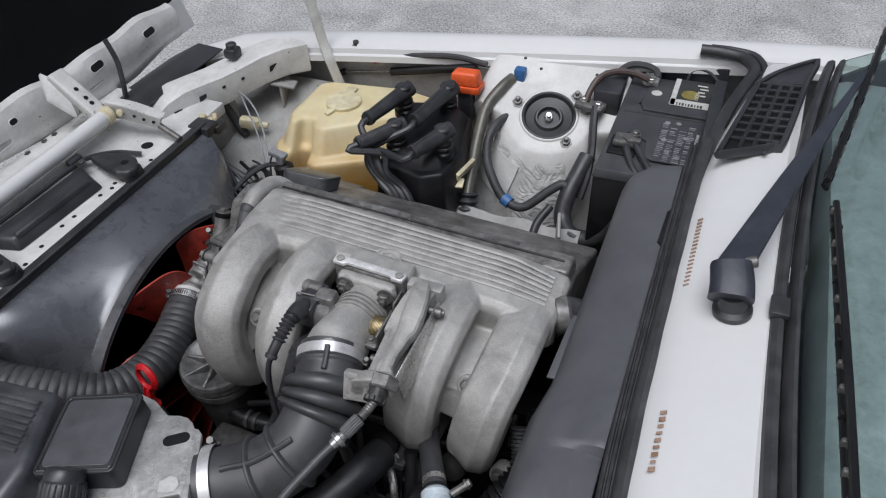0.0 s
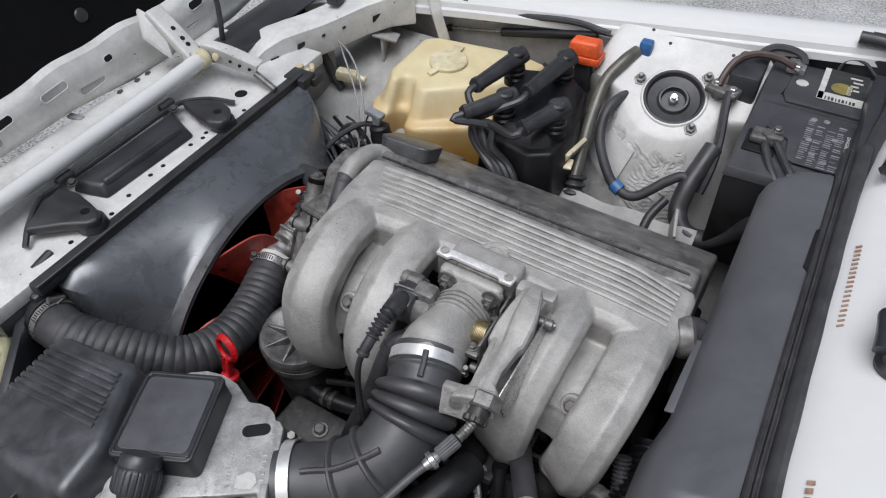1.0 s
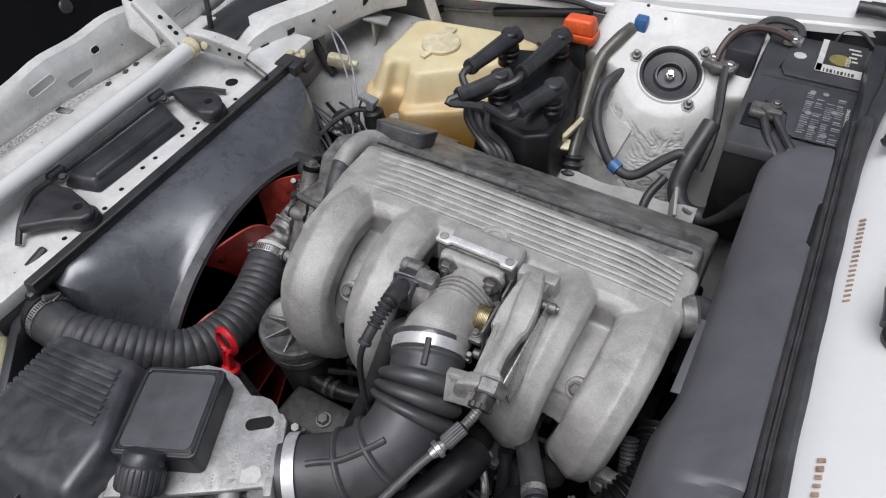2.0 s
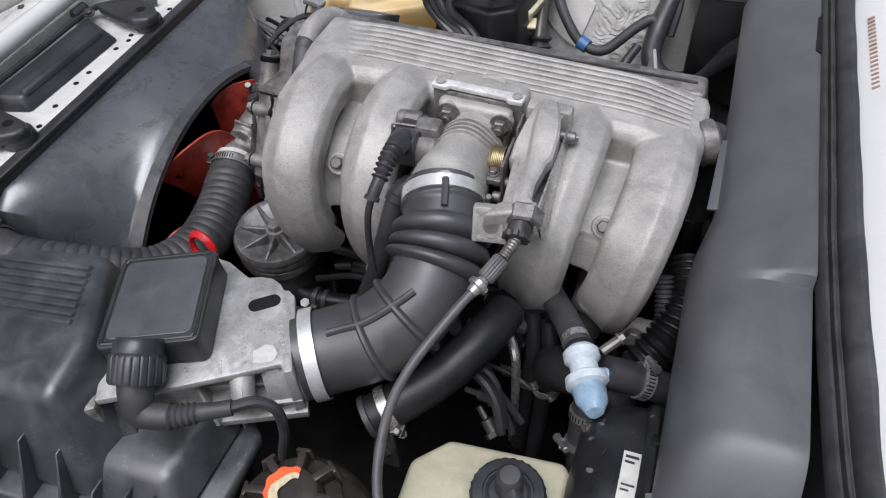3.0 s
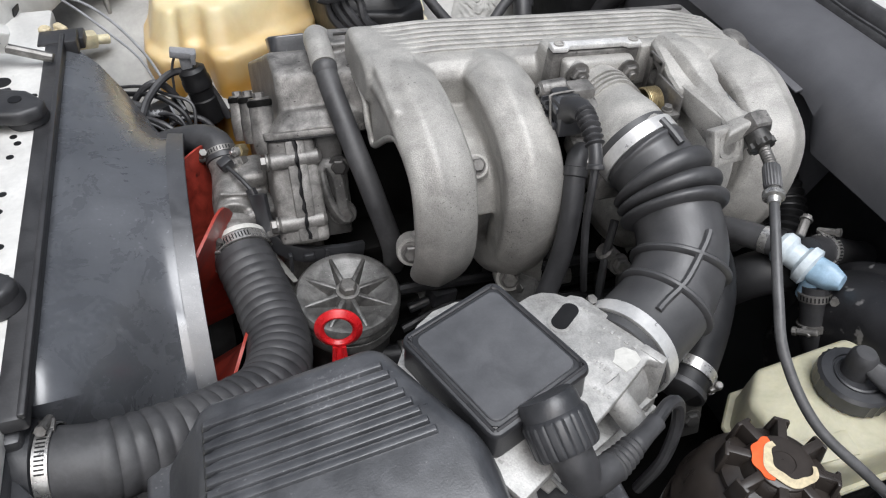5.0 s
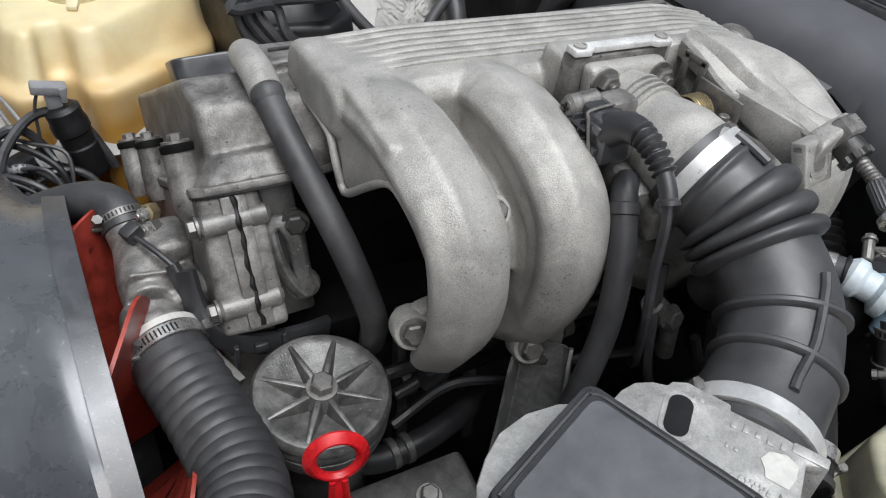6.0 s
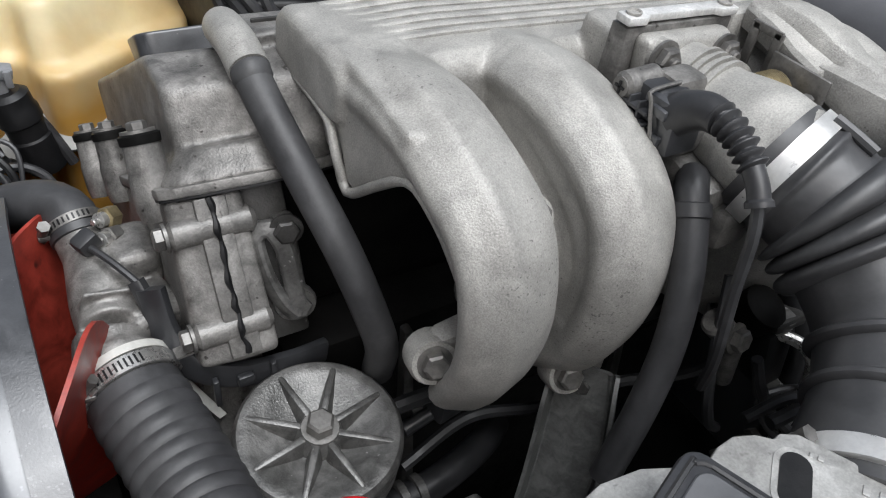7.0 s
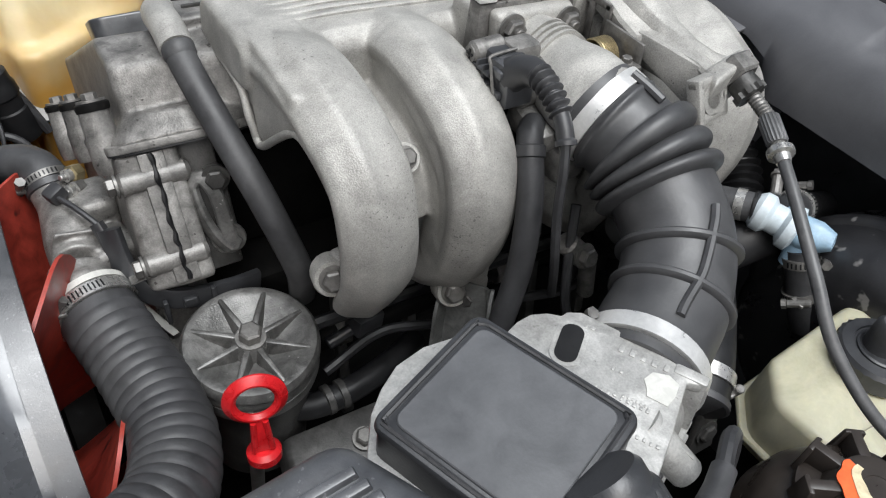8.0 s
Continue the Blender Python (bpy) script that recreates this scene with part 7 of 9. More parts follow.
# ---- power steering reservoir ----
steer = thing("power_steering_reservoir", (-0.381, 0.170, 0.55), "round brown-black plastic power steering reservoir", "fluid reservoir")
part("can", lathe([(0.050, -0.20), (0.058, -0.15), (0.0605, -0.075), (0.0635, -0.072), (0.0635, -0.066), (0.0610, -0.063), (0.0605, -0.048), (0.0625, -0.045), (0.0625, -0.040), (0.0600, -0.036), (0.0575, -0.020), (0.050, -0.006), (0.041, 0.002), (0.034, 0.005), (0, 0.005)], (-0.381, 0.172, 0.800), (0, 0, 1), 56), STEER_RES, steer)
SC = Vector((-0.381, 0.176, 0.805))
scap = part("cap", lathe([(0.036, -0.003), (0.0385, 0.0), (0.0380, 0.004), (0.0340, 0.006), (0.0260, 0.0075), (0.0245, 0.012), (0.022, 0.0175), (0.018, 0.0205), (0, 0.0205)], SC, (0, 0, 1), 48), STEER_RES, steer, "black screw cap with eight lugs")
for k in range(8):
    a = 2 * math.pi * k / 8 + 0.18
    at = Matrix.Translation(SC) @ pose(0, 0, 0, 0, 0, math.degrees(a))
    lug = part("lug", moved(hexa([(0.014, -0.0048, 0.003), (0.0390, -0.0044, -0.001), (0.0390, 0.0044, -0.001), (0.014, 0.0048, 0.003)], [(0.014, -0.0036, 0.0212), (0.0385, -0.0032, 0.0200), (0.0385, 0.0032, 0.0200), (0.014, 0.0036, 0.0212)], 0.0011, 2), at), STEER_RES, scap)
    part("lug_end", moved(hexa([(0.0365, -0.0085, -0.002), (0.0405, -0.0078, -0.002), (0.0405, 0.0078, -0.002), (0.0365, 0.0085, -0.002)], [(0.0360, -0.0062, 0.0200), (0.0392, -0.0056, 0.0196), (0.0392, 0.0056, 0.0196), (0.0360, 0.0062, 0.0200)], 0.0010, 2), at), STEER_RES, lug)
part("cap_top", lathe([(0.0215, 0.015), (0.0215, 0.0203), (0.0200, 0.0213), (0.0085, 0.0213), (0.0082, 0.0206), (0, 0.0206)], SC, (0, 0, 1), 40), STEER_RES, scap)


def arc_strip(c, r0, r1, a0, a1, z, h=0.0007, sag=0.0):
    bm = bmesh.new()
    lo, hi = [], []
    n = 26
    for i in range(n + 1):
        f = i / n
        a = radians(a0 + (a1 - a0) * f)
        w = (r1 - r0) / 2 * (0.35 + 0.65 * math.sin(math.pi * min(1, max(0.0, f * 0.92 + 0.08))))
        m = (r0 + r1) / 2 + 0.0008 * math.sin(f * 23)
        z1 = z - sag * (2 * f - 1) ** 4
        lo.append((c.x + (m - w) * math.cos(a), c.y + (m - w) * math.sin(a), z1))
        hi.append((c.x + (m + w) * math.cos(a), c.y + (m + w) * math.sin(a), z1))
    bm.free()
    return sheet([lo, hi], h)


part("orange_stroke", arc_strip(SC, 0.013, 0.0225, 90, 215, SC.z + 0.0222), ORANGE, scap, "hand-painted orange arc")
part("cream_stroke", arc_strip(SC + Vector((0.004, -0.002, 0)), 0.0125, 0.020, 100, 330, SC.z + 0.0228), CREAM_PAINT, scap, "hand-painted cream arc")
part("strap", lathe([(0.0612, -0.006), (0.064, -0.006), (0.064, 0.006), (0.0612, 0.006), (0.0612, -0.006)], (-0.381, 0.172, 0.715), (0, 0, 1), 48), STEEL_OLD, steer)
part("strap_bolt", merge(box((-0.450, 0.172, 0.715), (0.016, 0.012, 0.018), 0.002), rod((-0.450, 0.156, 0.715), (-0.450, 0.188, 0.715), 0.004, 10)), BRASS, steer)

# ---- brake fluid reservoir ----
brake = thing("brake_reservoir", (-0.25, 0.245, 0.66), "aged cream plastic brake fluid reservoir with black cap", "fluid reservoir")
RB = [(-0.324, 0.268), (-0.296, 0.298), (-0.184, 0.307), (-0.176, 0.296), (-0.180, 0.205), (-0.192, 0.190), (-0.288, 0.186), (-0.322, 0.206)]
part("tank", merge(hexa([(x, y, 0.690) for x, y in RB], [(x + (0.004 if x < -0.25 else -0.003), y + (0.004 if y < 0.24 else -0.004), 0.752) for x, y in RB], 0.007, 3)), BRAKE_RES, brake)
part("seam", hexa([(x + (-0.004 if x < -0.25 else 0.003), y + (-0.004 if y < 0.24 else 0.003), 0.702) for x, y in RB], [(x + (-0.004 if x < -0.25 else 0.003), y + (-0.004 if y < 0.24 else 0.003), 0.707) for x, y in RB], 0.0015, 1), BRAKE_RES, brake)
# lower half of the tank, coloured near-black as if in shade
part("lower_tank", hexa([(x * 0.9 - 0.025, y * 0.9 + 0.02, 0.640) for x, y in RB], [(x * 0.97 - 0.0075, y * 0.97 + 0.007, 0.700) for x, y in RB], 0.006, 2), SHADED_GRIME, brake)
part("raised_panel", box((-0.285, 0.206, 0.7525), (0.05, 0.022, 0.003), 0.0012, (8, 0, -2)), BRAKE_RES, brake)
bcap = part("cap", merge(lathe([(0.029, 0), (0.0325, 0.003), (0.0325, 0.017), (0.030, 0.020), (0.022, 0.021), (0.0215, 0.019), (0, 0.019)], (-0.226, 0.252, 0.752), (0, 0, 1), 56, wave=lambda a, r, h: r + (0.0007 * math.cos(a * 26) if 0.002 < h < 0.018 and r > 0.03 else 0))), PLASTIC, brake, "black knurled screw cap")
part("groove_ring", lathe([(0.0195, 0.0185), (0.0195, 0.0205), (0.0180, 0.0215), (0.0165, 0.0205), (0.0165, 0.0185)], (-0.226, 0.252, 0.752), (0, 0, 1), 48), PLASTIC, bcap)
part("sensor_post", lathe([(0.0120, 0), (0.0120, 0.014), (0.0115, 0.023), (0.0085, 0.027), (0, 0.028)], (-0.226, 0.256, 0.770), (0, 0, 1), 28), RUBBER_GREY, bcap)
lead = thing("level_sensor_lead", (-0.20, 0.21, 0.76), "grey rubber boot and lead of the fluid level sensor", "cable")
part("boot", tube([(-0.225, 0.252, 0.787), (-0.219, 0.240, 0.784), (-0.210, 0.222, 0.782), (-0.201, 0.204, 0.780), (-0.192, 0.188, 0.778)], lambda s, d: 0.0066 + 0.0042 * math.sin(math.pi * min(1, s * 1.05)) - 0.0035 * max(0, s * 4 - 3), 20, 0.002, section=superellipse(1.0, 0.75, 4)), RUBBER_GREY, lead)
part("wire", tube([(-0.191, 0.187, 0.780), (-0.184, 0.177, 0.779), (-0.170, 0.172, 0.782), (-0.160, 0.172, 0.785)], 0.0035, 8), RUBBER, lead)
relay = thing("relay_box", (-0.150, 0.160, 0.74), "black plastic relay cover with a steel clip", "relay")
part("cover", hexa([(-0.187, 0.140, 0.765), (-0.118, 0.142, 0.765), (-0.118, 0.176, 0.765), (-0.187, 0.174, 0.765)], [(-0.181, 0.144, 0.801), (-0.124, 0.146, 0.801), (-0.124, 0.172, 0.801), (-0.181, 0.170, 0.801)], 0.006, 3), PLASTIC, relay)
part("rim", box((-0.1525, 0.158, 0.765), (0.076, 0.044, 0.008), 0.003), PLASTIC, relay)
part("clip", merge(box((-0.112, 0.160, 0.785), (0.003, 0.008, 0.035), 0.001), rod((-0.112, 0.154, 0.80), (-0.112, 0.166, 0.80), 0.0025, 8)), STEEL, relay)
part("socket", box((-0.145, 0.158, 0.742), (0.04, 0.035, 0.036), 0.003), BLACK, relay)

# ---- brake booster ----
boost = thing("brake_booster", (-0.13, 0.225, 0.55), "black steel brake servo drum with a paper label", "brake servo")
BC = Vector((-0.182, 0.282, 0.668))
part("drum", lathe([(0.0, 0.0), (0.06, 0.0), (0.100, 0.004), (0.117, 0.016), (0.124, 0.035), (0.126, 0.058), (0.131, 0.062), (0.133, 0.068), (0.131, 0.074), (0.127, 0.078), (0.126, 0.100), (0.10, 0.12), (0, 0.12)], BC, (1, 0, 0.02), 72), SERVO, boost)
for k in range(6):
    a = radians(60 * k + 12)
    part("crimp", box(BC + Vector((0.068, 0.1335 * math.cos(a), 0.1335 * math.sin(a))), (0.014, 0.012, 0.006), 0.002, (math.degrees(a) - 90, 0, 0)), BLACK, boost)


def drum_label(x0, x1, a0, a1, r, n=10):
    rows = [[(BC.x + x, BC.y + r * math.cos(radians(a)), BC.z + r * math.sin(radians(a))) for x in (x0, x1)] for a in [a0 + (a1 - a0) * i / n for i in range(n + 1)]]
    return sheet(rows, 0.0006)


blab = part("label", drum_label(0.041, 0.056, 78, 110, 0.1272), LABEL_WHITE, boost, "white paper label with dark print")
for a0, a1, x0, x1 in ((80, 81.2, 0.043, 0.054), (82.5, 83.5, 0.043, 0.051), (92, 92.8, 0.043, 0.054), (94, 94.8, 0.043, 0.050), (99, 99.8, 0.045, 0.054), (101, 101.8, 0.043, 0.053)):
    part("print_bar", drum_label(x0, x1, a0, a0 + (a1 - a0) * 0.9, 0.1280, 3), INK, blab)

# ---- one-way valve and its hoses ----
valve = thing("one_way_valve", (-0.19, 0.38, 0.76), "pale blue plastic vacuum valve", "valve")
VD = Vector((0.35, -0.80, -0.1)).normalized()
V0 = Vector((-0.1985, 0.4075, 0.7785))
part("body", lathe([(0.010, -0.004), (0.014, 0.0), (0.0175, 0.004), (0.0175, 0.012), (0.0135, 0.016), (0.0135, 0.026), (0.020, 0.030), (0.0205, 0.038), (0.014, 0.041)], V0, VD, 28), BLUE_WHITE, valve)
part("nose", lathe([(0.014, 0.0), (0.0155, 0.004), (0.014, 0.018), (0.008, 0.030), (0, 0.031)], V0 + VD * 0.040, Vector((0.35, -0.85, 0.15)), 24, wave=lambda a, r, h: r * (1 + 0.06 * math.cos(a * 4))), BLUE, valve)
part("spout", merge(rod(V0 + VD * 0.03, V0 + VD * 0.03 + Vector((0.028, 0.012, -0.004)), 0.009, 14, 0.001), rod(V0 + VD * 0.045, V0 + VD * 0.045 + Vector((-0.004, -0.004, -0.03)), 0.010, 14, 0.001)), BLUE, valve)
vh = thing("vacuum_hose", (-0.23, 0.46, 0.74), "grey rubber vacuum hose from manifold to valve", "hose")
part("hose", tube([(-0.252, 0.512, 0.735), (-0.242, 0.486, 0.750), (-0.227, 0.458, 0.763), (-0.211, 0.430, 0.773), (-0.197, 0.403, 0.779)], 0.0135, 18), RUBBER_GREY, vh)
part("crimp_band", lathe([(0.0136, -0.004), (0.0142, -0.004), (0.0142, 0.004), (0.0136, 0.004), (0.0136, -0.004)], (-0.2045, 0.4175, 0.7765), (0.45, -0.85, 0.2), 28), STEEL, vh, "plain bright steel band")
part("lip", lathe([(0.013, -0.002), (0.0155, -0.001), (0.0155, 0.001), (0.013, 0.002), (0.013, -0.002)], (-0.1985, 0.4065, 0.7785), (0.45, -0.85, 0.2), 28), BLACK, vh)
vh2 = thing("servo_hose", (-0.12, 0.39, 0.75), "black rubber hose from valve towards the bulkhead", "hose")
part("hose", tube([(-0.172, 0.393, 0.773), (-0.148, 0.400, 0.763), (-0.115, 0.409, 0.746), (-0.075, 0.415, 0.726), (-0.05, 0.42, 0.714)], 0.0160, 18), RUBBER, vh2)
hose_clamp(vh2, (-0.136, 0.4035, 0.757), (0.88, 0.22, -0.42), 0.0167, 0.011, (0, 0.5, 0.85))
part("valve_clamp", merge(rod((-0.178, 0.405, 0.786), (-0.164, 0.418, 0.795), 0.0048, 10, 0.001), bolt((-0.164, 0.418, 0.795), (0.7, 0.65, 0.4), 0.0050, 0.005)), STEEL_OLD, vh2, "bright clamp screw")
vh3 = thing("servo_connection", (-0.182, 0.35, 0.72), "short black hose with two clamps into the servo", "hose")
part("hose", tube([(-0.179, 0.362, 0.760), (-0.179, 0.351, 0.738), (-0.177, 0.338, 0.712), (-0.172, 0.325, 0.69)], 0.0142, 18), RUBBER, vh3)
hose_clamp(vh3, (-0.179, 0.3575, 0.750), (0.0, -0.45, -0.9), 0.0149, 0.008, (0.6, -0.8, 0), STEEL_OLD)
hose_clamp(vh3, (-0.178, 0.3425, 0.721), (0.1, -0.5, -0.9), 0.0149, 0.008, (-0.8, -0.6, 0), STEEL_OLD)

# ---- fuel regulator and wires below the manifold ----
reg = thing("fuel_regulator", (-0.277, 0.452, 0.66), "dirty black regulator body with corroded bolts", "regulator")
part("body", hexa([(-0.290, 0.436, 0.668), (-0.262, 0.436, 0.668), (-0.262, 0.462, 0.668), (-0.290, 0.462, 0.668)], [(-0.294, 0.446, 0.722), (-0.262, 0.446, 0.722), (-0.262, 0.478, 0.722), (-0.294, 0.478, 0.722)], 0.005, 2), BLACK, reg)
part("top_plate", box((-0.278, 0.462, 0.728), (0.036, 0.036, 0.010), 0.003, (-12, 4, 0)), CAST_DARK, reg)
part("bolt", bolt((-0.278, 0.452, 0.731), (0, -0.6, 0.8), 0.0075, 0.006), STEEL_OLD, reg)
part("drain_bolt", merge(bolt((-0.276, 0.438, 0.668), (0, -0.5, -0.85), 0.007, 0.010)), CAST_ROUGH, reg)
part("side_arm", tube([(-0.264, 0.448, 0.700), (-0.256, 0.448, 0.712), (-0.250, 0.447, 0.712), (-0.247, 0.446, 0.700), (-0.249, 0.445, 0.672)], 0.0026, 8), STEEL_OLD, reg)
cable("regulator_wire", [(-0.312, 0.440, 0.715), (-0.304, 0.432, 0.690), (-0.290, 0.420, 0.662), (-0.270, 0.410, 0.640), (-0.248, 0.400, 0.622)], 0.0045, RUBBER, "black wire running down from the regulator")
cable("regulator_wire", [(-0.308, 0.436, 0.700), (-0.297, 0.430, 0.670), (-0.286, 0.420, 0.645), (-0.268, 0.408, 0.622), (-0.258, 0.395, 0.60)], 0.0040, RUBBER_GREY, "grey wire running down from the regulator")
cable("regulator_wire", [(-0.302, 0.432, 0.672), (-0.280, 0.428, 0.674), (-0.262, 0.424, 0.672), (-0.245, 0.42, 0.664)], 0.0030, RUBBER, "thin black wire crossing to the fuel hose")
for p, d in (((-0.306, 0.424, 0.618), (0.9, -0.2, 0.2)), ((-0.292, 0.405, 0.598), (0.6, -0.5, -0.4))):
    single("bare_connector", merge(rod(p, Vector(p) + Vector(d) * 0.026, 0.0075, 12, 0.001), lathe([(0.0105, 0), (0.0105, 0.006), (0.007, 0.007), (0, 0.007)], Vector(p) + Vector(d) * 0.018, d, 6), rod(Vector(p) - Vector(d) * 0.02, p, 0.004, 8, 0.001)), STEEL_OLD, p, "small greased metal cable connector", "connector")
single("hose_bracket", merge(hexa([(-0.372, 0.278, 0.690), (-0.342, 0.278, 0.690), (-0.342, 0.284, 0.690), (-0.372, 0.284, 0.690)], [(-0.366, 0.286, 0.742), (-0.348, 0.286, 0.742), (-0.348, 0.292, 0.742), (-0.366, 0.292, 0.742)], 0.002), bolt((-0.357, 0.281, 0.716), (0, -1, 0.2), 0.008, 0.004)), CAST_DARK, (-0.357, 0.28, 0.69), "dark steel bracket under the intake hose", "bracket")

# ---- pipes and hoses behind the reservoirs ----
low_hose = thing("idle_hose", (-0.34, 0.33, 0.74), "black rubber idle air hose under the intake boot", "hose")
# the boot's shade over this hose is put into its darker rubber
part("hose", tube([(-0.374, 0.290, 0.751), (-0.362, 0.299, 0.7555), (-0.350, 0.309, 0.760), (-0.322, 0.338, 0.769), (-0.300, 0.368, 0.780), (-0.285, 0.40, 0.785), (-0.28, 0.43, 0.775)], 0.0205, 22), SHADED_RUBBER, low_hose)
part("end_bead", lathe([(0.0205, -0.003), (0.0225, -0.002), (0.0225, 0.003), (0.0205, 0.004)], (-0.372, 0.2915, 0.7517), (0.75, 0.6, 0.3), 28), RUBBER, low_hose)
hose_clamp(low_hose, (-0.357, 0.3035, 0.7575), (0.75, 0.6, 0.3), 0.0212, 0.010, (0.5, -0.8, -0.3))
for i, (x, y) in enumerate(((-0.232, 0.425), (-0.252, 0.432))):
    f = thing("fuel_hose", (x, y, 0.60), "black rubber fuel hose with a small clamp", "hose", "fuel hoses")
    part("hose", tube([(x - 0.002, y - 0.02, 0.55), (x, y, 0.64), (x + 0.002, y + 0.012, 0.70), (x - 0.006, y + 0.035, 0.74)], 0.0095, 14), SHADED_RUBBER, f)
    hose_clamp(f, (x, y + 0.001, 0.662), (0, 0.15, 1), 0.0102, 0.008, (0.9, -0.4, 0))
single("steel_pipe", tube([(-0.262, 0.415, 0.55), (-0.262, 0.418, 0.68), (-0.268, 0.43, 0.715), (-0.285, 0.455, 0.72)], 0.005, 10), STEEL, (-0.262, 0.415, 0.55), "thin bright steel fuel pipe", "pipe")
cable("loose_wire", [(-0.335, 0.40, 0.70), (-0.300, 0.395, 0.705), (-0.275, 0.380, 0.69), (-0.262, 0.36, 0.66)], 0.0055, RUBBER, "black wire running behind the reservoir")
cable("loose_wire", [(-0.34, 0.415, 0.69), (-0.305, 0.41, 0.70), (-0.28, 0.40, 0.69), (-0.262, 0.38, 0.64)], 0.0045, RUBBER, "black wire running behind the reservoir")
single("big_black_hose", tube([(-0.225, 0.43, 0.70), (-0.205, 0.41, 0.735), (-0.17, 0.40, 0.74), (-0.15, 0.385, 0.70), (-0.145, 0.37, 0.64)], 0.024, 20), SHADED_RUBBER, (-0.18, 0.4, 0.64), "thick black rubber heater hose", "hose")
single("loom_tube", tube([(-0.112, 0.56, 0.765), (-0.108, 0.52, 0.755), (-0.115, 0.485, 0.738), (-0.135, 0.455, 0.715), (-0.15, 0.44, 0.68)], lambda s, d: 0.021 + 0.0022 * math.sin(d * 2 * math.pi / 0.0085), 20, 0.0016), BLACK, (-0.12, 0.5, 0.68), "black convoluted loom tube by the bulkhead", "conduit")
single("injector_loom", tube([(-0.135, 0.525, 0.775), (-0.128, 0.505, 0.752), (-0.122, 0.485, 0.735), (-0.112, 0.468, 0.722)], lambda s, d: 0.0095 + 0.0012 * math.sin(d * 2 * math.pi / 0.005), 16, 0.001), RUBBER_GREY, (-0.125, 0.49, 0.72), "small grey convoluted wiring sleeve", "conduit")
single("plug_sleeve", tube([(-0.235, 0.13, 0.66), (-0.262, 0.155, 0.705), (-0.272, 0.165, 0.715)], lambda s, d: 0.012, 14), BLUE, (-0.25, 0.14, 0.66), "blue tape-wrapped connector below the cable", "connector")
single("brake_pipe", tube([(-0.20, 0.175, 0.68), (-0.23, 0.17, 0.675), (-0.25, 0.18, 0.67)], 0.011, 12), SHADED_GRIME, (-0.22, 0.17, 0.66), "dark brake cylinder end by the reservoir", "brake cylinder")
for p in ((-0.295, 0.470, 0.725), (-0.205, 0.475, 0.718)):
    single("vacuum_fitting", merge(lathe([(0.018, 0), (0.018, 0.02), (0.012, 0.024), (0, 0.024)], p, (0.1, -0.4, 0.9), 18), box((p[0], p[1] + 0.01, p[2] - 0.02), (0.03, 0.03, 0.03), 0.006)), SHADED_GRIME, p, "oily fitting below the manifold, coloured near-black as shade", "fitting")

# ---- throttle sensor plug and small hoses at the engine ----
tps = thing("throttle_plug", (-0.41, 0.50, 0.88), "black connector with ribbed boot on the throttle switch", "plug")
part("switch", box((-0.404, 0.532, 0.893), (0.026, 0.030, 0.044), 0.004), PLASTIC, tps)
for z in (0.882, 0.889, 0.896, 0.903):
    part("cooling_rib", box((-0.410, 0.530, z), (0.030, 0.026, 0.0022), 0.0006), PLASTIC, tps)
part("switch_screw", merge(rod((-0.424, 0.541, 0.909), (-0.398, 0.540, 0.911), 0.0085, 18, 0.002), rod((-0.4255, 0.541, 0.909), (-0.424, 0.541, 0.909), 0.0062, 14)), CAST_ROUGH, tps)
part("screw_slot", merge(box((-0.4260, 0.541, 0.909), (0.001, 0.0075, 0.0016), 0.0), box((-0.4260, 0.541, 0.909), (0.001, 0.0016, 0.0075), 0.0)), BLACK, tps)
part("connector", merge(hexa([(-0.420, 0.526, 0.884), (-0.394, 0.524, 0.884), (-0.394, 0.500, 0.882), (-0.418, 0.500, 0.882)], [(-0.420, 0.526, 0.914), (-0.394, 0.524, 0.914), (-0.394, 0.500, 0.914), (-0.418, 0.502, 0.914)], 0.002), box((-0.4195, 0.512, 0.907), (0.005, 0.012, 0.006), 0.001), box((-0.4195, 0.512, 0.890), (0.005, 0.012, 0.006), 0.001)), PLASTIC_DUSTY, tps)
part("wire_clip", tube([(-0.398, 0.522, 0.917), (-0.421, 0.521, 0.916), (-0.4225, 0.518, 0.911), (-0.4225, 0.509, 0.886), (-0.421, 0.506, 0.881), (-0.398, 0.505, 0.880)], 0.0013, 6, 0.002), STEEL_OLD, tps)
part("boot", tube([(-0.408, 0.510, 0.904), (-0.407, 0.502, 0.911), (-0.406, 0.492, 0.916), (-0.406, 0.482, 0.917)], lambda s, d: 0.0128 - 0.0030 * s, 22, 0.002), RUBBER, tps)
BEL = [(-0.406, 0.485, 0.918), (-0.407, 0.472, 0.916), (-0.408, 0.461, 0.912), (-0.409, 0.450, 0.906)]
part("bellows", tube(BEL, lambda s, d: 0.0082 - 0.0012 * s + 0.0018 * math.sin(d * 2 * math.pi / 0.0056), 20, 0.0007), RUBBER, tps)
part("sleeve", tube([(-0.409, 0.452, 0.907), (-0.411, 0.443, 0.900), (-0.413, 0.436, 0.892)], lambda s, d: 0.0062 if s < 0.85 else 0.0076, 16, 0.0015), RUBBER, tps)
part("lead", tube([(-0.413, 0.437, 0.893), (-0.416, 0.430, 0.876), (-0.417, 0.425, 0.840), (-0.412, 0.42, 0.79), (-0.402, 0.425, 0.75)], 0.0036, 8), RUBBER, tps)
for y in (0.524, 0.532, 0.540):
    part("cooling_rib", box((-0.4105, y, 0.8925), (0.029, 0.0018, 0.032), 0.0005), PLASTIC, tps)
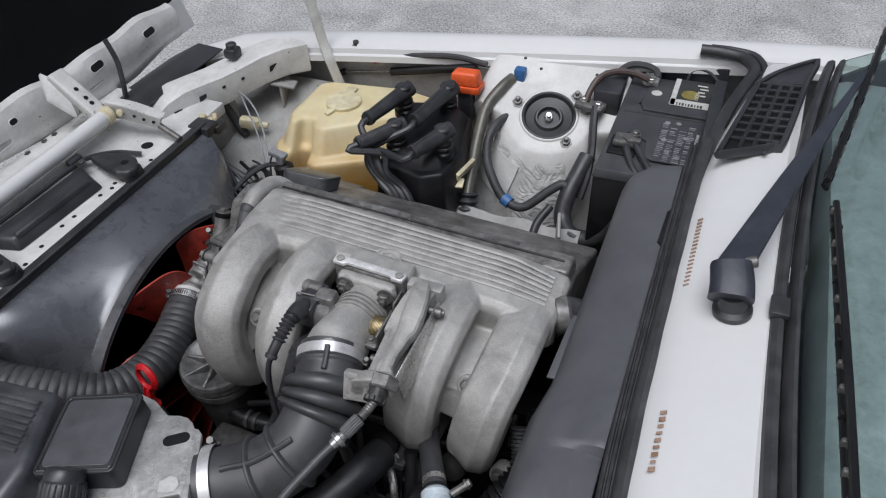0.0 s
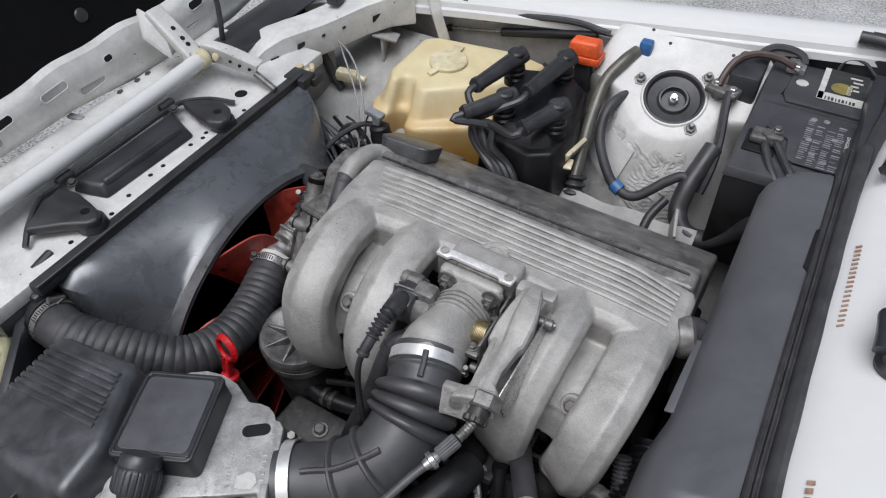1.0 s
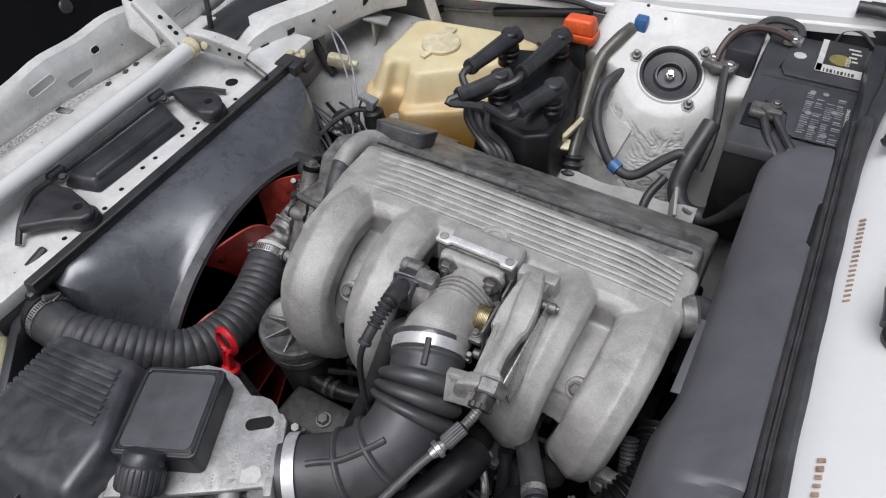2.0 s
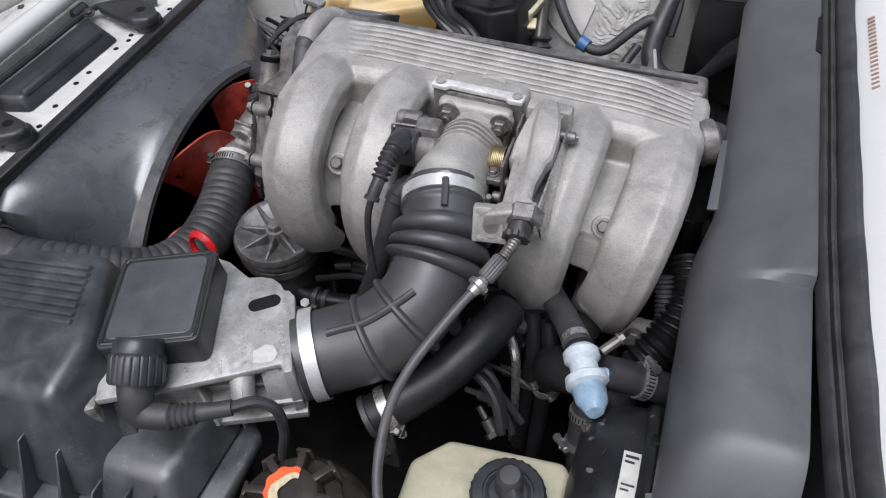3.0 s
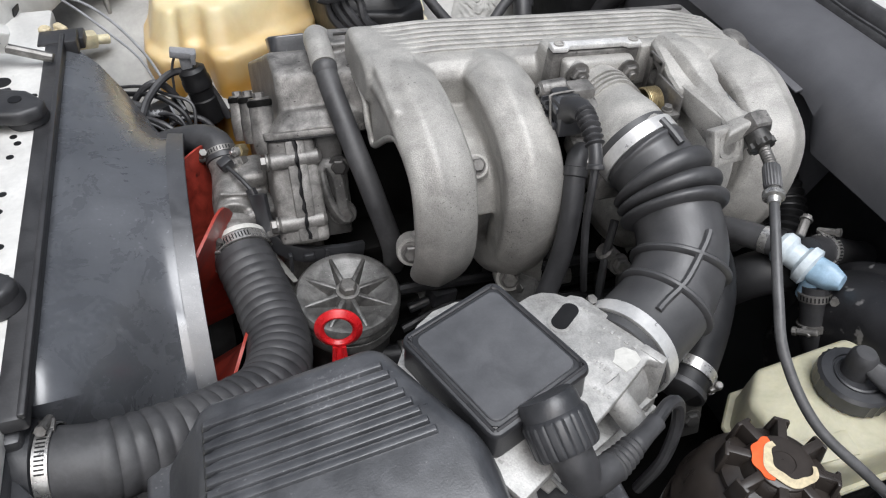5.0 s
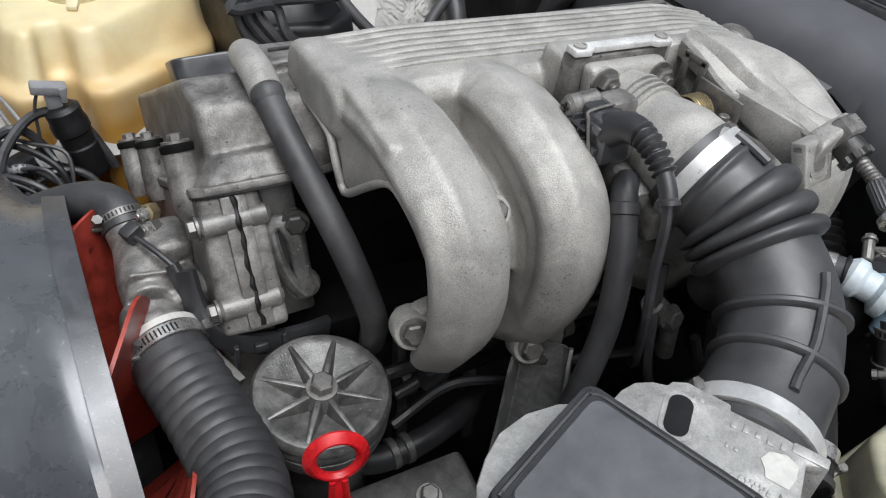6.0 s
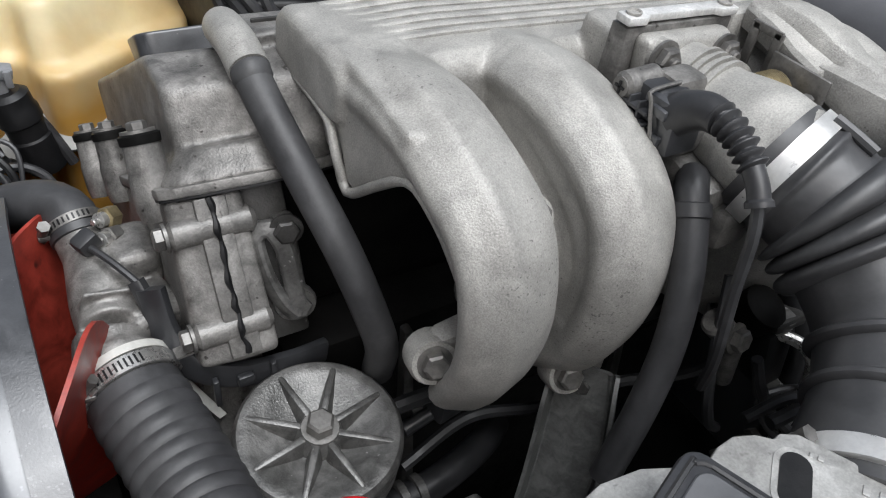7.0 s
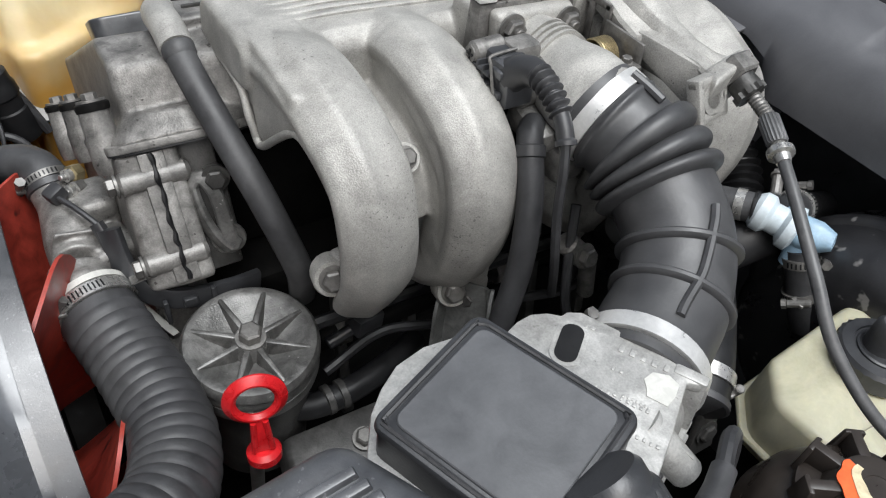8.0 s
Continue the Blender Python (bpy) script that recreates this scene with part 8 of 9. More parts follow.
crank = thing("crankcase_hose", (-0.58, 0.6, 0.70), "smooth grey crankcase breather hose", "hose")
part("collar", lathe([(0.0116, -0.006), (0.0128, -0.004), (0.0128, 0.004), (0.0118, 0.006)], (-0.6025, 0.676, 0.8795), (0, -0.75, -0.65), 26), RUBBER_GREY, crank)
part("hose", tube([(-0.603, 0.684, 0.884), (-0.602, 0.668, 0.874), (-0.598, 0.645, 0.857), (-0.591, 0.612, 0.832), (-0.582, 0.582, 0.802), (-0.572, 0.564, 0.765), (-0.562, 0.560, 0.725), (-0.556, 0.575, 0.68)], 0.0118, 22), RUBBER_GREY, crank)
water = thing("throttle_water_hose", (-0.45, 0.43, 0.68), "smooth black water hose below the throttle body", "hose")
part("hose", tube([(-0.393, 0.494, 0.866), (-0.402, 0.486, 0.866), (-0.408, 0.474, 0.853), (-0.414, 0.458, 0.822), (-0.424, 0.444, 0.780), (-0.440, 0.434, 0.735), (-0.458, 0.428, 0.68)], 0.0104, 18), RUBBER, water)
part("crimp_collar", lathe([(0.0106, -0.005), (0.0120, -0.004), (0.0120, 0.004), (0.0106, 0.005)], (-0.4065, 0.4775, 0.857), (-0.3, -0.6, -0.75), 24), RUBBER, water)
single("throttle_pipe_boss", merge(box((-0.385, 0.498, 0.862), (0.034, 0.045, 0.022), 0.006, (10, 0, 0)), box((-0.372, 0.48, 0.84), (0.03, 0.03, 0.03), 0.006)), CAST_ROUGH, (-0.385, 0.495, 0.83), "cast aluminium water boss under the throttle body", "casting")
sup = thing("manifold_support", (-0.455, 0.455, 0.56), "dark grey pressed steel manifold support bracket", "bracket")


def support_channel(lip, floor):
    """A pressed channel hanging from the manifold and bending forwards as it goes down."""
    rows = []
    for k in range(25):
        u = k / 24
        c = Vector((-0.437 - 0.030 * u ** 1.4, 0.489 - 0.030 * math.sin(u * 1.6), 0.722 - 0.175 * u))
        side, out = Vector((0.52, -0.85, 0.05)).normalized(), Vector((-0.80, -0.52, 0.28)).normalized()
        w = 0.0215 + 0.004 * math.sin(u * 3.0)
        d = 0.004 + 0.018 * min(1.0, u * 5) ** 0.6
        f = 0.003 if floor else 0.0
        ring = [(-w - 0.001, d), (-w - 0.0005, d * 0.5), (-w + 0.001, 0.002), (-w + 0.004, 0.0), (0, f), (w - 0.004, 0.0), (w - 0.001, 0.002), (w + 0.0005, d * 0.5), (w + 0.001, d)]
        rows.append([tuple(c + side * a + out * b) for a, b in ring[lip]])
    return sheet(rows, 0.003)


part("back_plate", support_channel(slice(2, 7), True), SUPPORT, sup)
part("flange", support_channel(slice(0, 3), False), SUPPORT, sup)
part("flange", support_channel(slice(6, 9), False), SUPPORT, sup)
for u in (0.10, 0.72):
    p = Vector((-0.437 - 0.030 * u ** 1.4, 0.489 - 0.030 * math.sin(u * 1.6), 0.722 - 0.175 * u)) + Vector((-0.80, -0.52, 0.28)).normalized() * 0.003
    part("bolt", bolt(p, (-0.80, -0.52, 0.28), 0.0062, 0.005), CAST_DARK, sup)
# rear end of the manifold
single("rear_hose", tube([(-0.132, 0.66, 0.848), (-0.115, 0.672, 0.842), (-0.108, 0.686, 0.822), (-0.108, 0.692, 0.78), (-0.112, 0.69, 0.72)], 0.0215, 20), RUBBER_GREY, (-0.11, 0.69, 0.72), "black hose at the rear of the manifold", "hose")
single("manifold_fitting", lathe([(0.022, 0), (0.025, 0.004), (0.025, 0.018), (0.020, 0.022), (0, 0.022)], (-0.132, 0.652, 0.850), (0.85, 0.35, 0.1), 24), CAST_ROUGH, (-0.13, 0.65, 0.85), "cast end fitting of the manifold", "fitting")
# clutch and wash bottle corner by the bulkhead
canc = thing("servo_side_cover", (-0.05, 0.225, 0.60), "black plastic cover with a pale grey round lid", "cover")
part("cover", hexa([(-0.105, 0.150, 0.62), (-0.02, 0.15, 0.62), (-0.02, 0.285, 0.62), (-0.105, 0.285, 0.62)], [(-0.095, 0.165, 0.805), (-0.02, 0.165, 0.81), (-0.02, 0.280, 0.835), (-0.088, 0.275, 0.83)], 0.014, 3), PLASTIC, canc)
part("round_lid", lathe([(0.040, 0), (0.044, 0.004), (0.044, 0.020), (0.041, 0.024), (0, 0.024)], (-0.018, 0.222, 0.812), (-0.25, -0.25, 1), 40), PLASTIC, canc)
part("lid_face", lathe([(0.036, 0.0), (0.035, 0.002), (0, 0.002)], Vector((-0.018, 0.222, 0.812)) + Vector((-0.25, -0.25, 1)).normalized() * 0.0235, (-0.25, -0.25, 1), 40), PALE, canc, "pale grey round face")
single("bulb_holder", merge(rod((-0.775, 0.105, 0.655), (-0.735, 0.110, 0.665), 0.012, 14, 0.003), rod((-0.80, 0.10, 0.65), (-0.775, 0.105, 0.655), 0.016, 14, 0.004)), TANK_CAP, (-0.77, 0.105, 0.65), "cream plastic bulb holder below the filter box", "bulb holder")
single("knob_screw", merge(lathe([(0.019, 0), (0.021, 0.003), (0.021, 0.010), (0.012, 0.012), (0, 0.012)], (-0.742, 0.098, 0.668), (0.1, -0.5, 0.8), 30, wave=lambda a, r, h: r * (1 + 0.12 * math.cos(a * 6)))), LABEL_WHITE, (-0.742, 0.1, 0.66), "white plastic headlamp adjusting knob", "knob")
single("teal_cap", lathe([(0.022, 0), (0.024, 0.005), (0.024, 0.03), (0.018, 0.036), (0, 0.036)], (-0.078, 0.148, 0.76), (0, 0, 1), 30, wave=lambda a, r, h: r * (1 + 0.03 * math.cos(a * 16))), TEAL, (-0.078, 0.148, 0.76), "teal ribbed plastic cap by the servo", "cap")

# ---- washer bottle ----
tank = thing("washer_bottle", (-0.66, 1.12, 0.55), "yellowed translucent plastic washer bottle with cream cap", "washer bottle")


def washer_body():
    """A square-shouldered bottle with a recess for the pump in its front corner."""
    lo = [(-0.805, 1.19), (-0.805, 1.030), (-0.785, 0.997), (-0.757, 0.992), (-0.749, 1.028), (-0.722, 1.028), (-0.712, 0.988), (-0.690, 0.980), (-0.555, 1.060), (-0.520, 1.19), (-0.60, 1.235), (-0.79, 1.215)]
    hi = [(-0.780, 1.19), (-0.780, 1.070), (-0.765, 1.040), (-0.752, 1.037), (-0.745, 1.060), (-0.722, 1.060), (-0.712, 1.036), (-0.690, 1.032), (-0.565, 1.130), (-0.530, 1.21), (-0.60, 1.225), (-0.755, 1.205)]
    a = hexa([(x, y, 0.49) for x, y in lo], [(x, y, 0.735) for x, y in lo], 0.006, 2)
    b = hexa([(x, y, 0.70) for x, y in lo], [(x, y, 0.789) for x, y in hi], 0.006, 2)
    return merge(a, b)


tb = part("body", washer_body(), TANK, tank)
rm2 = tb.modifiers.new("blend", "REMESH")
rm2.mode, rm2.voxel_size, rm2.use_smooth_shade = "VOXEL", 0.004, True
sm2 = tb.modifiers.new("soften", "SMOOTH")
sm2.factor, sm2.iterations = 0.5, 14
wc = part("cap", lathe([(0.034, -0.004), (0.036, 0.0), (0.036, 0.006), (0.033, 0.0085), (0, 0.0095)], (-0.694, 1.128, 0.789), (0, 0, 1), 40), TANK_CAP, tank, "cream plastic flip cap")
part("cap_hinge", prism([(-0.010, 0), (0.010, 0), (0.014, 0.022), (-0.008, 0.024)], 0.002, 0.006, pose(-0.700, 1.160, 0.789, 0, 0, 8), 0.001), TANK_CAP, wc)
part("cap_tab", prism([(-0.007, 0), (0.007, 0), (0.005, -0.024), (-0.006, -0.022)], 0.001, 0.006, pose(-0.700, 1.096, 0.789, 0, 0, -10), 0.001), TANK_CAP, wc)
pump = thing("washer_pump", (-0.742, 1.0, 0.66), "black cylindrical washer pump with grey plug", "pump")
part("motor", lathe([(0.012, -0.052), (0.018, -0.048), (0.0195, -0.030), (0.0195, -0.012), (0.0180, -0.010), (0.0180, 0.004), (0.0200, 0.006), (0.0200, 0.016), (0.0185, 0.020), (0.0185, 0.032), (0.013, 0.036), (0, 0.036)], (-0.737, 0.957, 0.705), (-0.20, 0.07, 1), 28), BLACK, pump)
part("nozzle", tube([(-0.734, 0.957, 0.662), (-0.748, 0.955, 0.660), (-0.760, 0.955, 0.668)], 0.006, 10), BLACK, pump)
part("plug", merge(box((-0.748, 0.961, 0.748), (0.016, 0.013, 0.020), 0.003), box((-0.750, 0.959, 0.762), (0.034, 0.017, 0.010), 0.002, (0, 12, 0)), box((-0.738, 0.950, 0.756), (0.006, 0.004, 0.016), 0.001)), PALE, pump, "grey-brown plug")
cable("pump_lead", [(-0.762, 0.957, 0.758), (-0.768, 0.954, 0.742), (-0.772, 0.950, 0.705), (-0.785, 0.945, 0.67), (-0.79, 0.93, 0.64)], 0.0018, RUBBER, "thin black washer pump lead")
cable("washer_hose", [(-0.757, 0.955, 0.664), (-0.764, 0.955, 0.674), (-0.770, 0.953, 0.700), (-0.785, 0.95, 0.724), (-0.805, 0.95, 0.724), (-0.832, 0.95, 0.69), (-0.84, 0.95, 0.64)], 0.005, RUBBER, "black rubber washer hose in a loop", "hose")

# ---- ignition coil pack ----
coil = thing("ignition_coil_pack", (-0.475, 1.06, 0.70), "black ignition coil pack with four plug leads", "ignition coil")
part("body", hexa([(-0.545, 0.950, 0.700), (-0.446, 0.928, 0.700), (-0.402, 0.950, 0.700), (-0.392, 1.030, 0.700), (-0.416, 1.140, 0.700), (-0.452, 1.165, 0.700), (-0.556, 1.130, 0.700)], [(-0.537, 0.960, 0.795), (-0.446, 0.940, 0.795), (-0.412, 0.960, 0.795), (-0.403, 1.030, 0.797), (-0.424, 1.140, 0.800), (-0.452, 1.165, 0.800), (-0.552, 1.130, 0.800)], 0.006, 3), BLACK, coil)
part("raised_top", hexa([(-0.534, 0.965, 0.792), (-0.448, 0.952, 0.792), (-0.416, 0.972, 0.792), (-0.408, 1.030, 0.794), (-0.428, 1.138, 0.796), (-0.454, 1.160, 0.796), (-0.548, 1.128, 0.796)], [(-0.522, 0.985, 0.814), (-0.456, 0.976, 0.814), (-0.432, 0.992, 0.816), (-0.428, 1.035, 0.820), (-0.446, 1.130, 0.826), (-0.466, 1.146, 0.826), (-0.542, 1.120, 0.826)], 0.005, 2), BLACK, coil)
part("skirt", box((-0.475, 1.05, 0.62), (0.12, 0.13, 0.17), 0.01), BLACK, coil)
BOOTS = (((-0.545, 1.098, 0.822), (-0.568, 0.992)), ((-0.468, 1.128, 0.822), (-0.486, 1.012)), ((-0.428, 1.003, 0.814), (-0.456, 0.932)), ((-0.515, 0.995, 0.812), (-0.556, 0.928)))
for (p, q) in BOOTS:
    p = Vector(p)
    part("tower", lathe([(0.0185, -0.012), (0.0185, 0.0), (0.0150, 0.003), (0.0150, 0.008), (0.0170, 0.010), (0.0170, 0.020), (0.014, 0.024)], p, (0, 0, 1), 24), BLACK, coil)
    e = Vector((q[0], q[1], p.z + 0.034))
    c = p + Vector((0, 0, 0.034))
    d = (e - c).normalized()
    bo = part("lead_boot", merge(tube([c - d * 0.018, c + d * 0.02, e], lambda s, dd: 0.0155 - 0.004 * s, 16, 0.004, section=superellipse(1, 1, 2.8)), tube([c - d * 0.012 + Vector((0, 0, 0.0145)), e + Vector((0, 0, 0.011))], 0.0032, 8), lathe([(0.0120, -0.004), (0.0135, -0.003), (0.0135, 0.003), (0.0120, 0.004)], e - d * 0.006, d, 20), rod(p + Vector((0, 0, 0.014)), c + Vector((0, 0, 0.016)), 0.0145, 18, 0.003)), RUBBER, coil)
    part("boot_collar", lathe([(0.0172, 0.0), (0.0182, 0.001), (0.0182, 0.004), (0.0172, 0.005)], p + Vector((0, 0, 0.009)), (0, 0, 1), 24), RUBBER, bo)
for k, (p, q) in enumerate(BOOTS):
    z = p[2] + 0.033
    d = (Vector((q[0], q[1], 0)) - Vector((p[0], p[1], 0))).normalized()
    cable("plug_lead", [(q[0], q[1], z), (q[0] + d.x * 0.018, q[1] + d.y * 0.018, z - 0.004), (-0.552 + 0.013 * k, 0.958 - 0.006 * k, 0.828), (-0.546 + 0.014 * k, 0.940 - 0.004 * k, 0.80), (-0.520 + 0.014 * k, 0.930, 0.775), (-0.492 + 0.012 * k, 0.918, 0.755), (-0.475 + 0.012 * k, 0.91, 0.70)], 0.0062, RUBBER, "black rubber spark plug lead", "ignition lead", step=0.007)
part("bracket", merge(box((-0.418, 1.000, 0.750), (0.055, 0.022, 0.005), 0.002, (12, 0, 10)), box((-0.400, 1.03, 0.758), (0.008, 0.06, 0.026), 0.002, (0, 20, -10))), TANK_CAP, coil, "cream coil bracket")
part("connector", merge(box((-0.452, 0.972, 0.745), (0.044, 0.024, 0.026), 0.004), box((-0.452, 0.958, 0.735), (0.034, 0.018, 0.024), 0.005), tube([(-0.456, 0.955, 0.733), (-0.462, 0.938, 0.715), (-0.468, 0.925, 0.68)], lambda s, d: 0.011 + 0.001 * math.sin(d * 2 * math.pi / 0.006), 14, 0.0015)), PLASTIC, coil)
part("connector_clip", tube([(-0.474, 0.958, 0.756), (-0.474, 0.983, 0.760), (-0.432, 0.985, 0.760), (-0.430, 0.960, 0.757), (-0.430, 0.958, 0.735)], 0.0016, 6, 0.003), STEEL, coil)

# orange terminal cover and pipe by the strut tower
term = thing("orange_terminal_cover", (-0.455, 1.185, 0.82), "bright orange plastic jump-start terminal cover", "terminal cover")
part("cover", hexa([(-0.482, 1.168, 0.845), (-0.424, 1.172, 0.845), (-0.424, 1.205, 0.845), (-0.480, 1.20, 0.845)], [(-0.478, 1.172, 0.872), (-0.430, 1.176, 0.872), (-0.430, 1.203, 0.872), (-0.476, 1.198, 0.872)], 0.005, 3), ORANGE, term)
part("skirt", hexa([(-0.484, 1.166, 0.832), (-0.422, 1.170, 0.832), (-0.422, 1.207, 0.832), (-0.482, 1.202, 0.832)], [(-0.484, 1.166, 0.846), (-0.422, 1.170, 0.846), (-0.422, 1.207, 0.846), (-0.482, 1.202, 0.846)], 0.003), ORANGE, term)
part("stalk", box((-0.453, 1.187, 0.80), (0.03, 0.024, 0.07), 0.004), PLASTIC, term)
pipe = thing("coolant_pipe", (-0.40, 1.05, 0.68), "grey coolant pipe with rubber bellows foot", "pipe")
part("pipe", tube([(-0.376, 1.235, 0.845), (-0.388, 1.205, 0.838), (-0.404, 1.165, 0.815), (-0.402, 1.11, 0.780), (-0.396, 1.06, 0.742), (-0.390, 1.018, 0.712)], lambda s, d: 0.0108 - 0.0005 * s, 18), OLIVE, pipe)
part("bellows", tube([(-0.388, 1.022, 0.718), (-0.384, 1.005, 0.690), (-0.382, 1.0, 0.665)], lambda s, d: 0.017 + 0.003 * math.sin(d * 2 * math.pi / 0.013), 20, 0.0015), RUBBER, pipe)
part("blue_end", merge(box((-0.363, 1.243, 0.850), (0.022, 0.02, 0.03), 0.004)), BLUE_CLIP, pipe, "dusty blue plug end")

# harness across the tower
har = thing("wiring_harness", (-0.30, 1.03, 0.68), "grey taped wiring harness with a blue clip", "cable")
part("loom", tube([(-0.352, 1.20, 0.80), (-0.378, 1.13, 0.795), (-0.375, 1.085, 0.760), (-0.345, 1.052, 0.722), (-0.318, 1.040, 0.702), (-0.285, 1.035, 0.702), (-0.245, 1.055, 0.735), (-0.222, 1.065, 0.748), (-0.210, 1.06, 0.735)], 0.0085, 12), RUBBER_GREY, har)
part("clip", lathe([(0.0085, -0.008), (0.0115, -0.008), (0.0115, 0.008), (0.0085, 0.008), (0.0085, -0.008)], (-0.320, 1.041, 0.703), (0.9, -0.35, -0.3), 20), BLUE_CLIP, har, "blue plastic clip")
single("thick_hose", tube([(-0.196, 1.125, 0.775), (-0.203, 1.098, 0.757), (-0.211, 1.061, 0.735), (-0.212, 1.032, 0.702), (-0.190, 1.003, 0.690), (-0.154, 1.000, 0.692), (-0.114, 0.995, 0.735), (-0.085, 0.965, 0.785), (-0.065, 0.94, 0.80)], 0.0155, 18), RUBBER, (-0.2, 1.0, 0.69), "black corrugated heater hose looping to the bulkhead", "hose")
single("black_loop", tube([(-0.235, 1.03, 0.72), (-0.250, 0.99, 0.70), (-0.245, 0.955, 0.665), (-0.22, 0.93, 0.63)], 0.0075, 12), RUBBER, (-0.24, 0.98, 0.63), "black hose behind the engine", "hose")
single("body_bracket", merge(box((-0.225, 0.955, 0.66), (0.05, 0.035, 0.006), 0.003, (0, 0, 20)), box((-0.205, 0.975, 0.70), (0.006, 0.05, 0.09), 0.003, (20, 0, 15)), lathe([(0.009, 0), (0.009, 0.003), (0, 0.003)], (-0.225, 0.952, 0.664), (0, 0, 1), 16)), INNER, (-0.22, 0.96, 0.65), "grimy cream painted body bracket", "bracket")
single("wheel_arch_sheet", sheet([[(-0.43 + 0.02 * i, 0.88 + 0.03 * j, 0.60 + 0.025 * j + 0.004 * math.sin(i * 1.3 + j)) for i in range(14)] for j in range(5)], 0.004), INNER, (-0.30, 0.95, 0.60), "grey sealed inner arch below the tower", "panel", kind="structure")

# ---- battery ----
bat = thing("battery", (-0.075, 1.17, 0.66), "dark grey car battery with printed labels", "battery")
part("case", hexa([(-0.160, 0.986, 0.665), (0.006, 0.992, 0.665), (0.006, 1.318, 0.665), (-0.160, 1.312, 0.665)], [(-0.160, 0.986, 0.835), (0.006, 0.992, 0.835), (0.006, 1.318, 0.835), (-0.160, 1.312, 0.835)], 0.004), BLACK, bat)
btop = part("lid", hexa([(-0.162, 0.984, 0.835), (0.008, 0.990, 0.835), (0.008, 1.320, 0.835), (-0.162, 1.314, 0.835)], [(-0.158, 0.988, 0.852), (0.004, 0.994, 0.852), (0.004, 1.316, 0.852), (-0.158, 1.310, 0.852)], 0.003), BATTERY, bat, "dark grey battery lid")
part("lid_panel", prism([(-0.118, 1.185), (-0.004, 1.185), (-0.004, 1.300), (-0.108, 1.297), (-0.122, 1.275), (-0.126, 1.205)], 0.852, 0.8560, None, 0.0012), BATTERY, btop)
part("lid_panel", prism([(-0.100, 1.165), (-0.125, 1.140), (-0.130, 1.105), (-0.095, 1.085), (-0.090, 1.035), (-0.008, 1.035), (-0.008, 1.170)], 0.852, 0.8560, None, 0.0012), BATTERY, btop)
lab = part("label", box((-0.045, 1.261, 0.8566), (0.068, 0.098, 0.0012), 0.0), INK, bat, "dark and yellow printed battery label")
part("label_white", box((-0.0745, 1.261, 0.8574), (0.009, 0.096, 0.0012), 0.0), LABEL_WHITE, lab)
part("label_white", box((-0.045, 1.223, 0.8574), (0.066, 0.022, 0.0012), 0.0), LABEL_WHITE, lab)
part("label_yellow", lathe([(0.016, 0), (0.016, 0.0012), (0, 0.0012)], (-0.047, 1.255, 0.8568), (0, 0, 1), 24), YELLOW_INK, lab)
for i in range(9):
    part("barcode_bar", box((-0.066 + i * 0.0052, 1.218, 0.8578), (0.0018 + 0.001 * (i % 3), 0.009, 0.0012), 0.0), INK, lab)
for i in range(4):
    part("print_bar", box((-0.030 + 0.004 * (i % 2), 1.294 - i * 0.012, 0.8574), (0.018 - 0.003 * i, 0.004, 0.0012), 0.0), LABEL_WHITE, lab)
warn = part("warning_panel", box((-0.046, 1.090, 0.8566), (0.068, 0.120, 0.0010), 0.0), BATTERY, bat)
random.seed(4)
for col in range(4):
    for row in range(22):
        if random.random() < 0.14 or (col + row) % 11 == 0:
            continue
        w = 0.0075 + 0.0045 * random.random()
        part("warning_line", box((-0.0765 + col * 0.0145 + w / 2, 1.034 + row * 0.0053, 0.8573), (w, 0.0011 + (0.0014 if random.random() < 0.25 else 0.0), 0.0010), 0.0), PALE, warn)
for x, y in ((-0.070, 1.150), (-0.052, 1.152), (-0.034, 1.110), (-0.058, 1.062), (-0.040, 1.048), (-0.068, 1.095)):
    part("warning_sign", lathe([(0.0046, 0), (0.0046, 0.0011), (0.0034, 0.0011), (0.0034, 0.0003), (0, 0.0003)], (x, y, 0.8570), (0, 0, 1), 16), PALE, warn)
lettering("warning_words", "DANGER/POISON", 0.0070, Matrix(((0, 1, 0, -0.0170), (-1, 0, 0, 1.100), (0, 0, 1, 0.8574), (0, 0, 0, 1))), LABEL_WHITE, warn, 0.0003)
lettering("label_word", "GOLD", 0.0095, Matrix(((0, 1, 0, -0.0360), (-1, 0, 0, 1.252), (0, 0, 1, 0.8584), (0, 0, 0, 1))), LABEL_WHITE, lab, 0.0003)
for x0, y0, x1, y1 in ((-0.150, 1.175, -0.004, 1.180), (-0.126, 1.100, -0.090, 1.165), (-0.128, 1.205, -0.112, 1.297), (-0.004, 1.036, -0.003, 1.165)):
    part("lid_groove", tube([(x0, y0, 0.8523), (x1, y1, 0.8523)], 0.0014, 6), BLACK, btop)
part("round_sticker", lathe([(0.010, 0), (0.010, 0.001), (0, 0.001)], (-0.105, 1.245, 0.8565), (0, 0, 1), 8), LABEL_WHITE, bat, "white octagonal sticker")
part("terminal_pit", box((-0.128, 1.062, 0.8535), (0.046, 0.056, 0.004), 0.002), BLACK, btop)
part("terminal", merge(lathe([(0.010, 0), (0.0095, 0.016), (0, 0.016)], (-0.122, 1.066, 0.855), (0, 0, 1), 20), box((-0.125, 1.066, 0.862), (0.040, 0.030, 0.012), 0.004), box((-0.112, 1.058, 0.868), (0.024, 0.012, 0.010), 0.003), bolt((-0.112, 1.074, 0.872), (0, 0, 1), 0.006, 0.006)), STEEL_OLD, bat, "corroded lead terminal clamp")
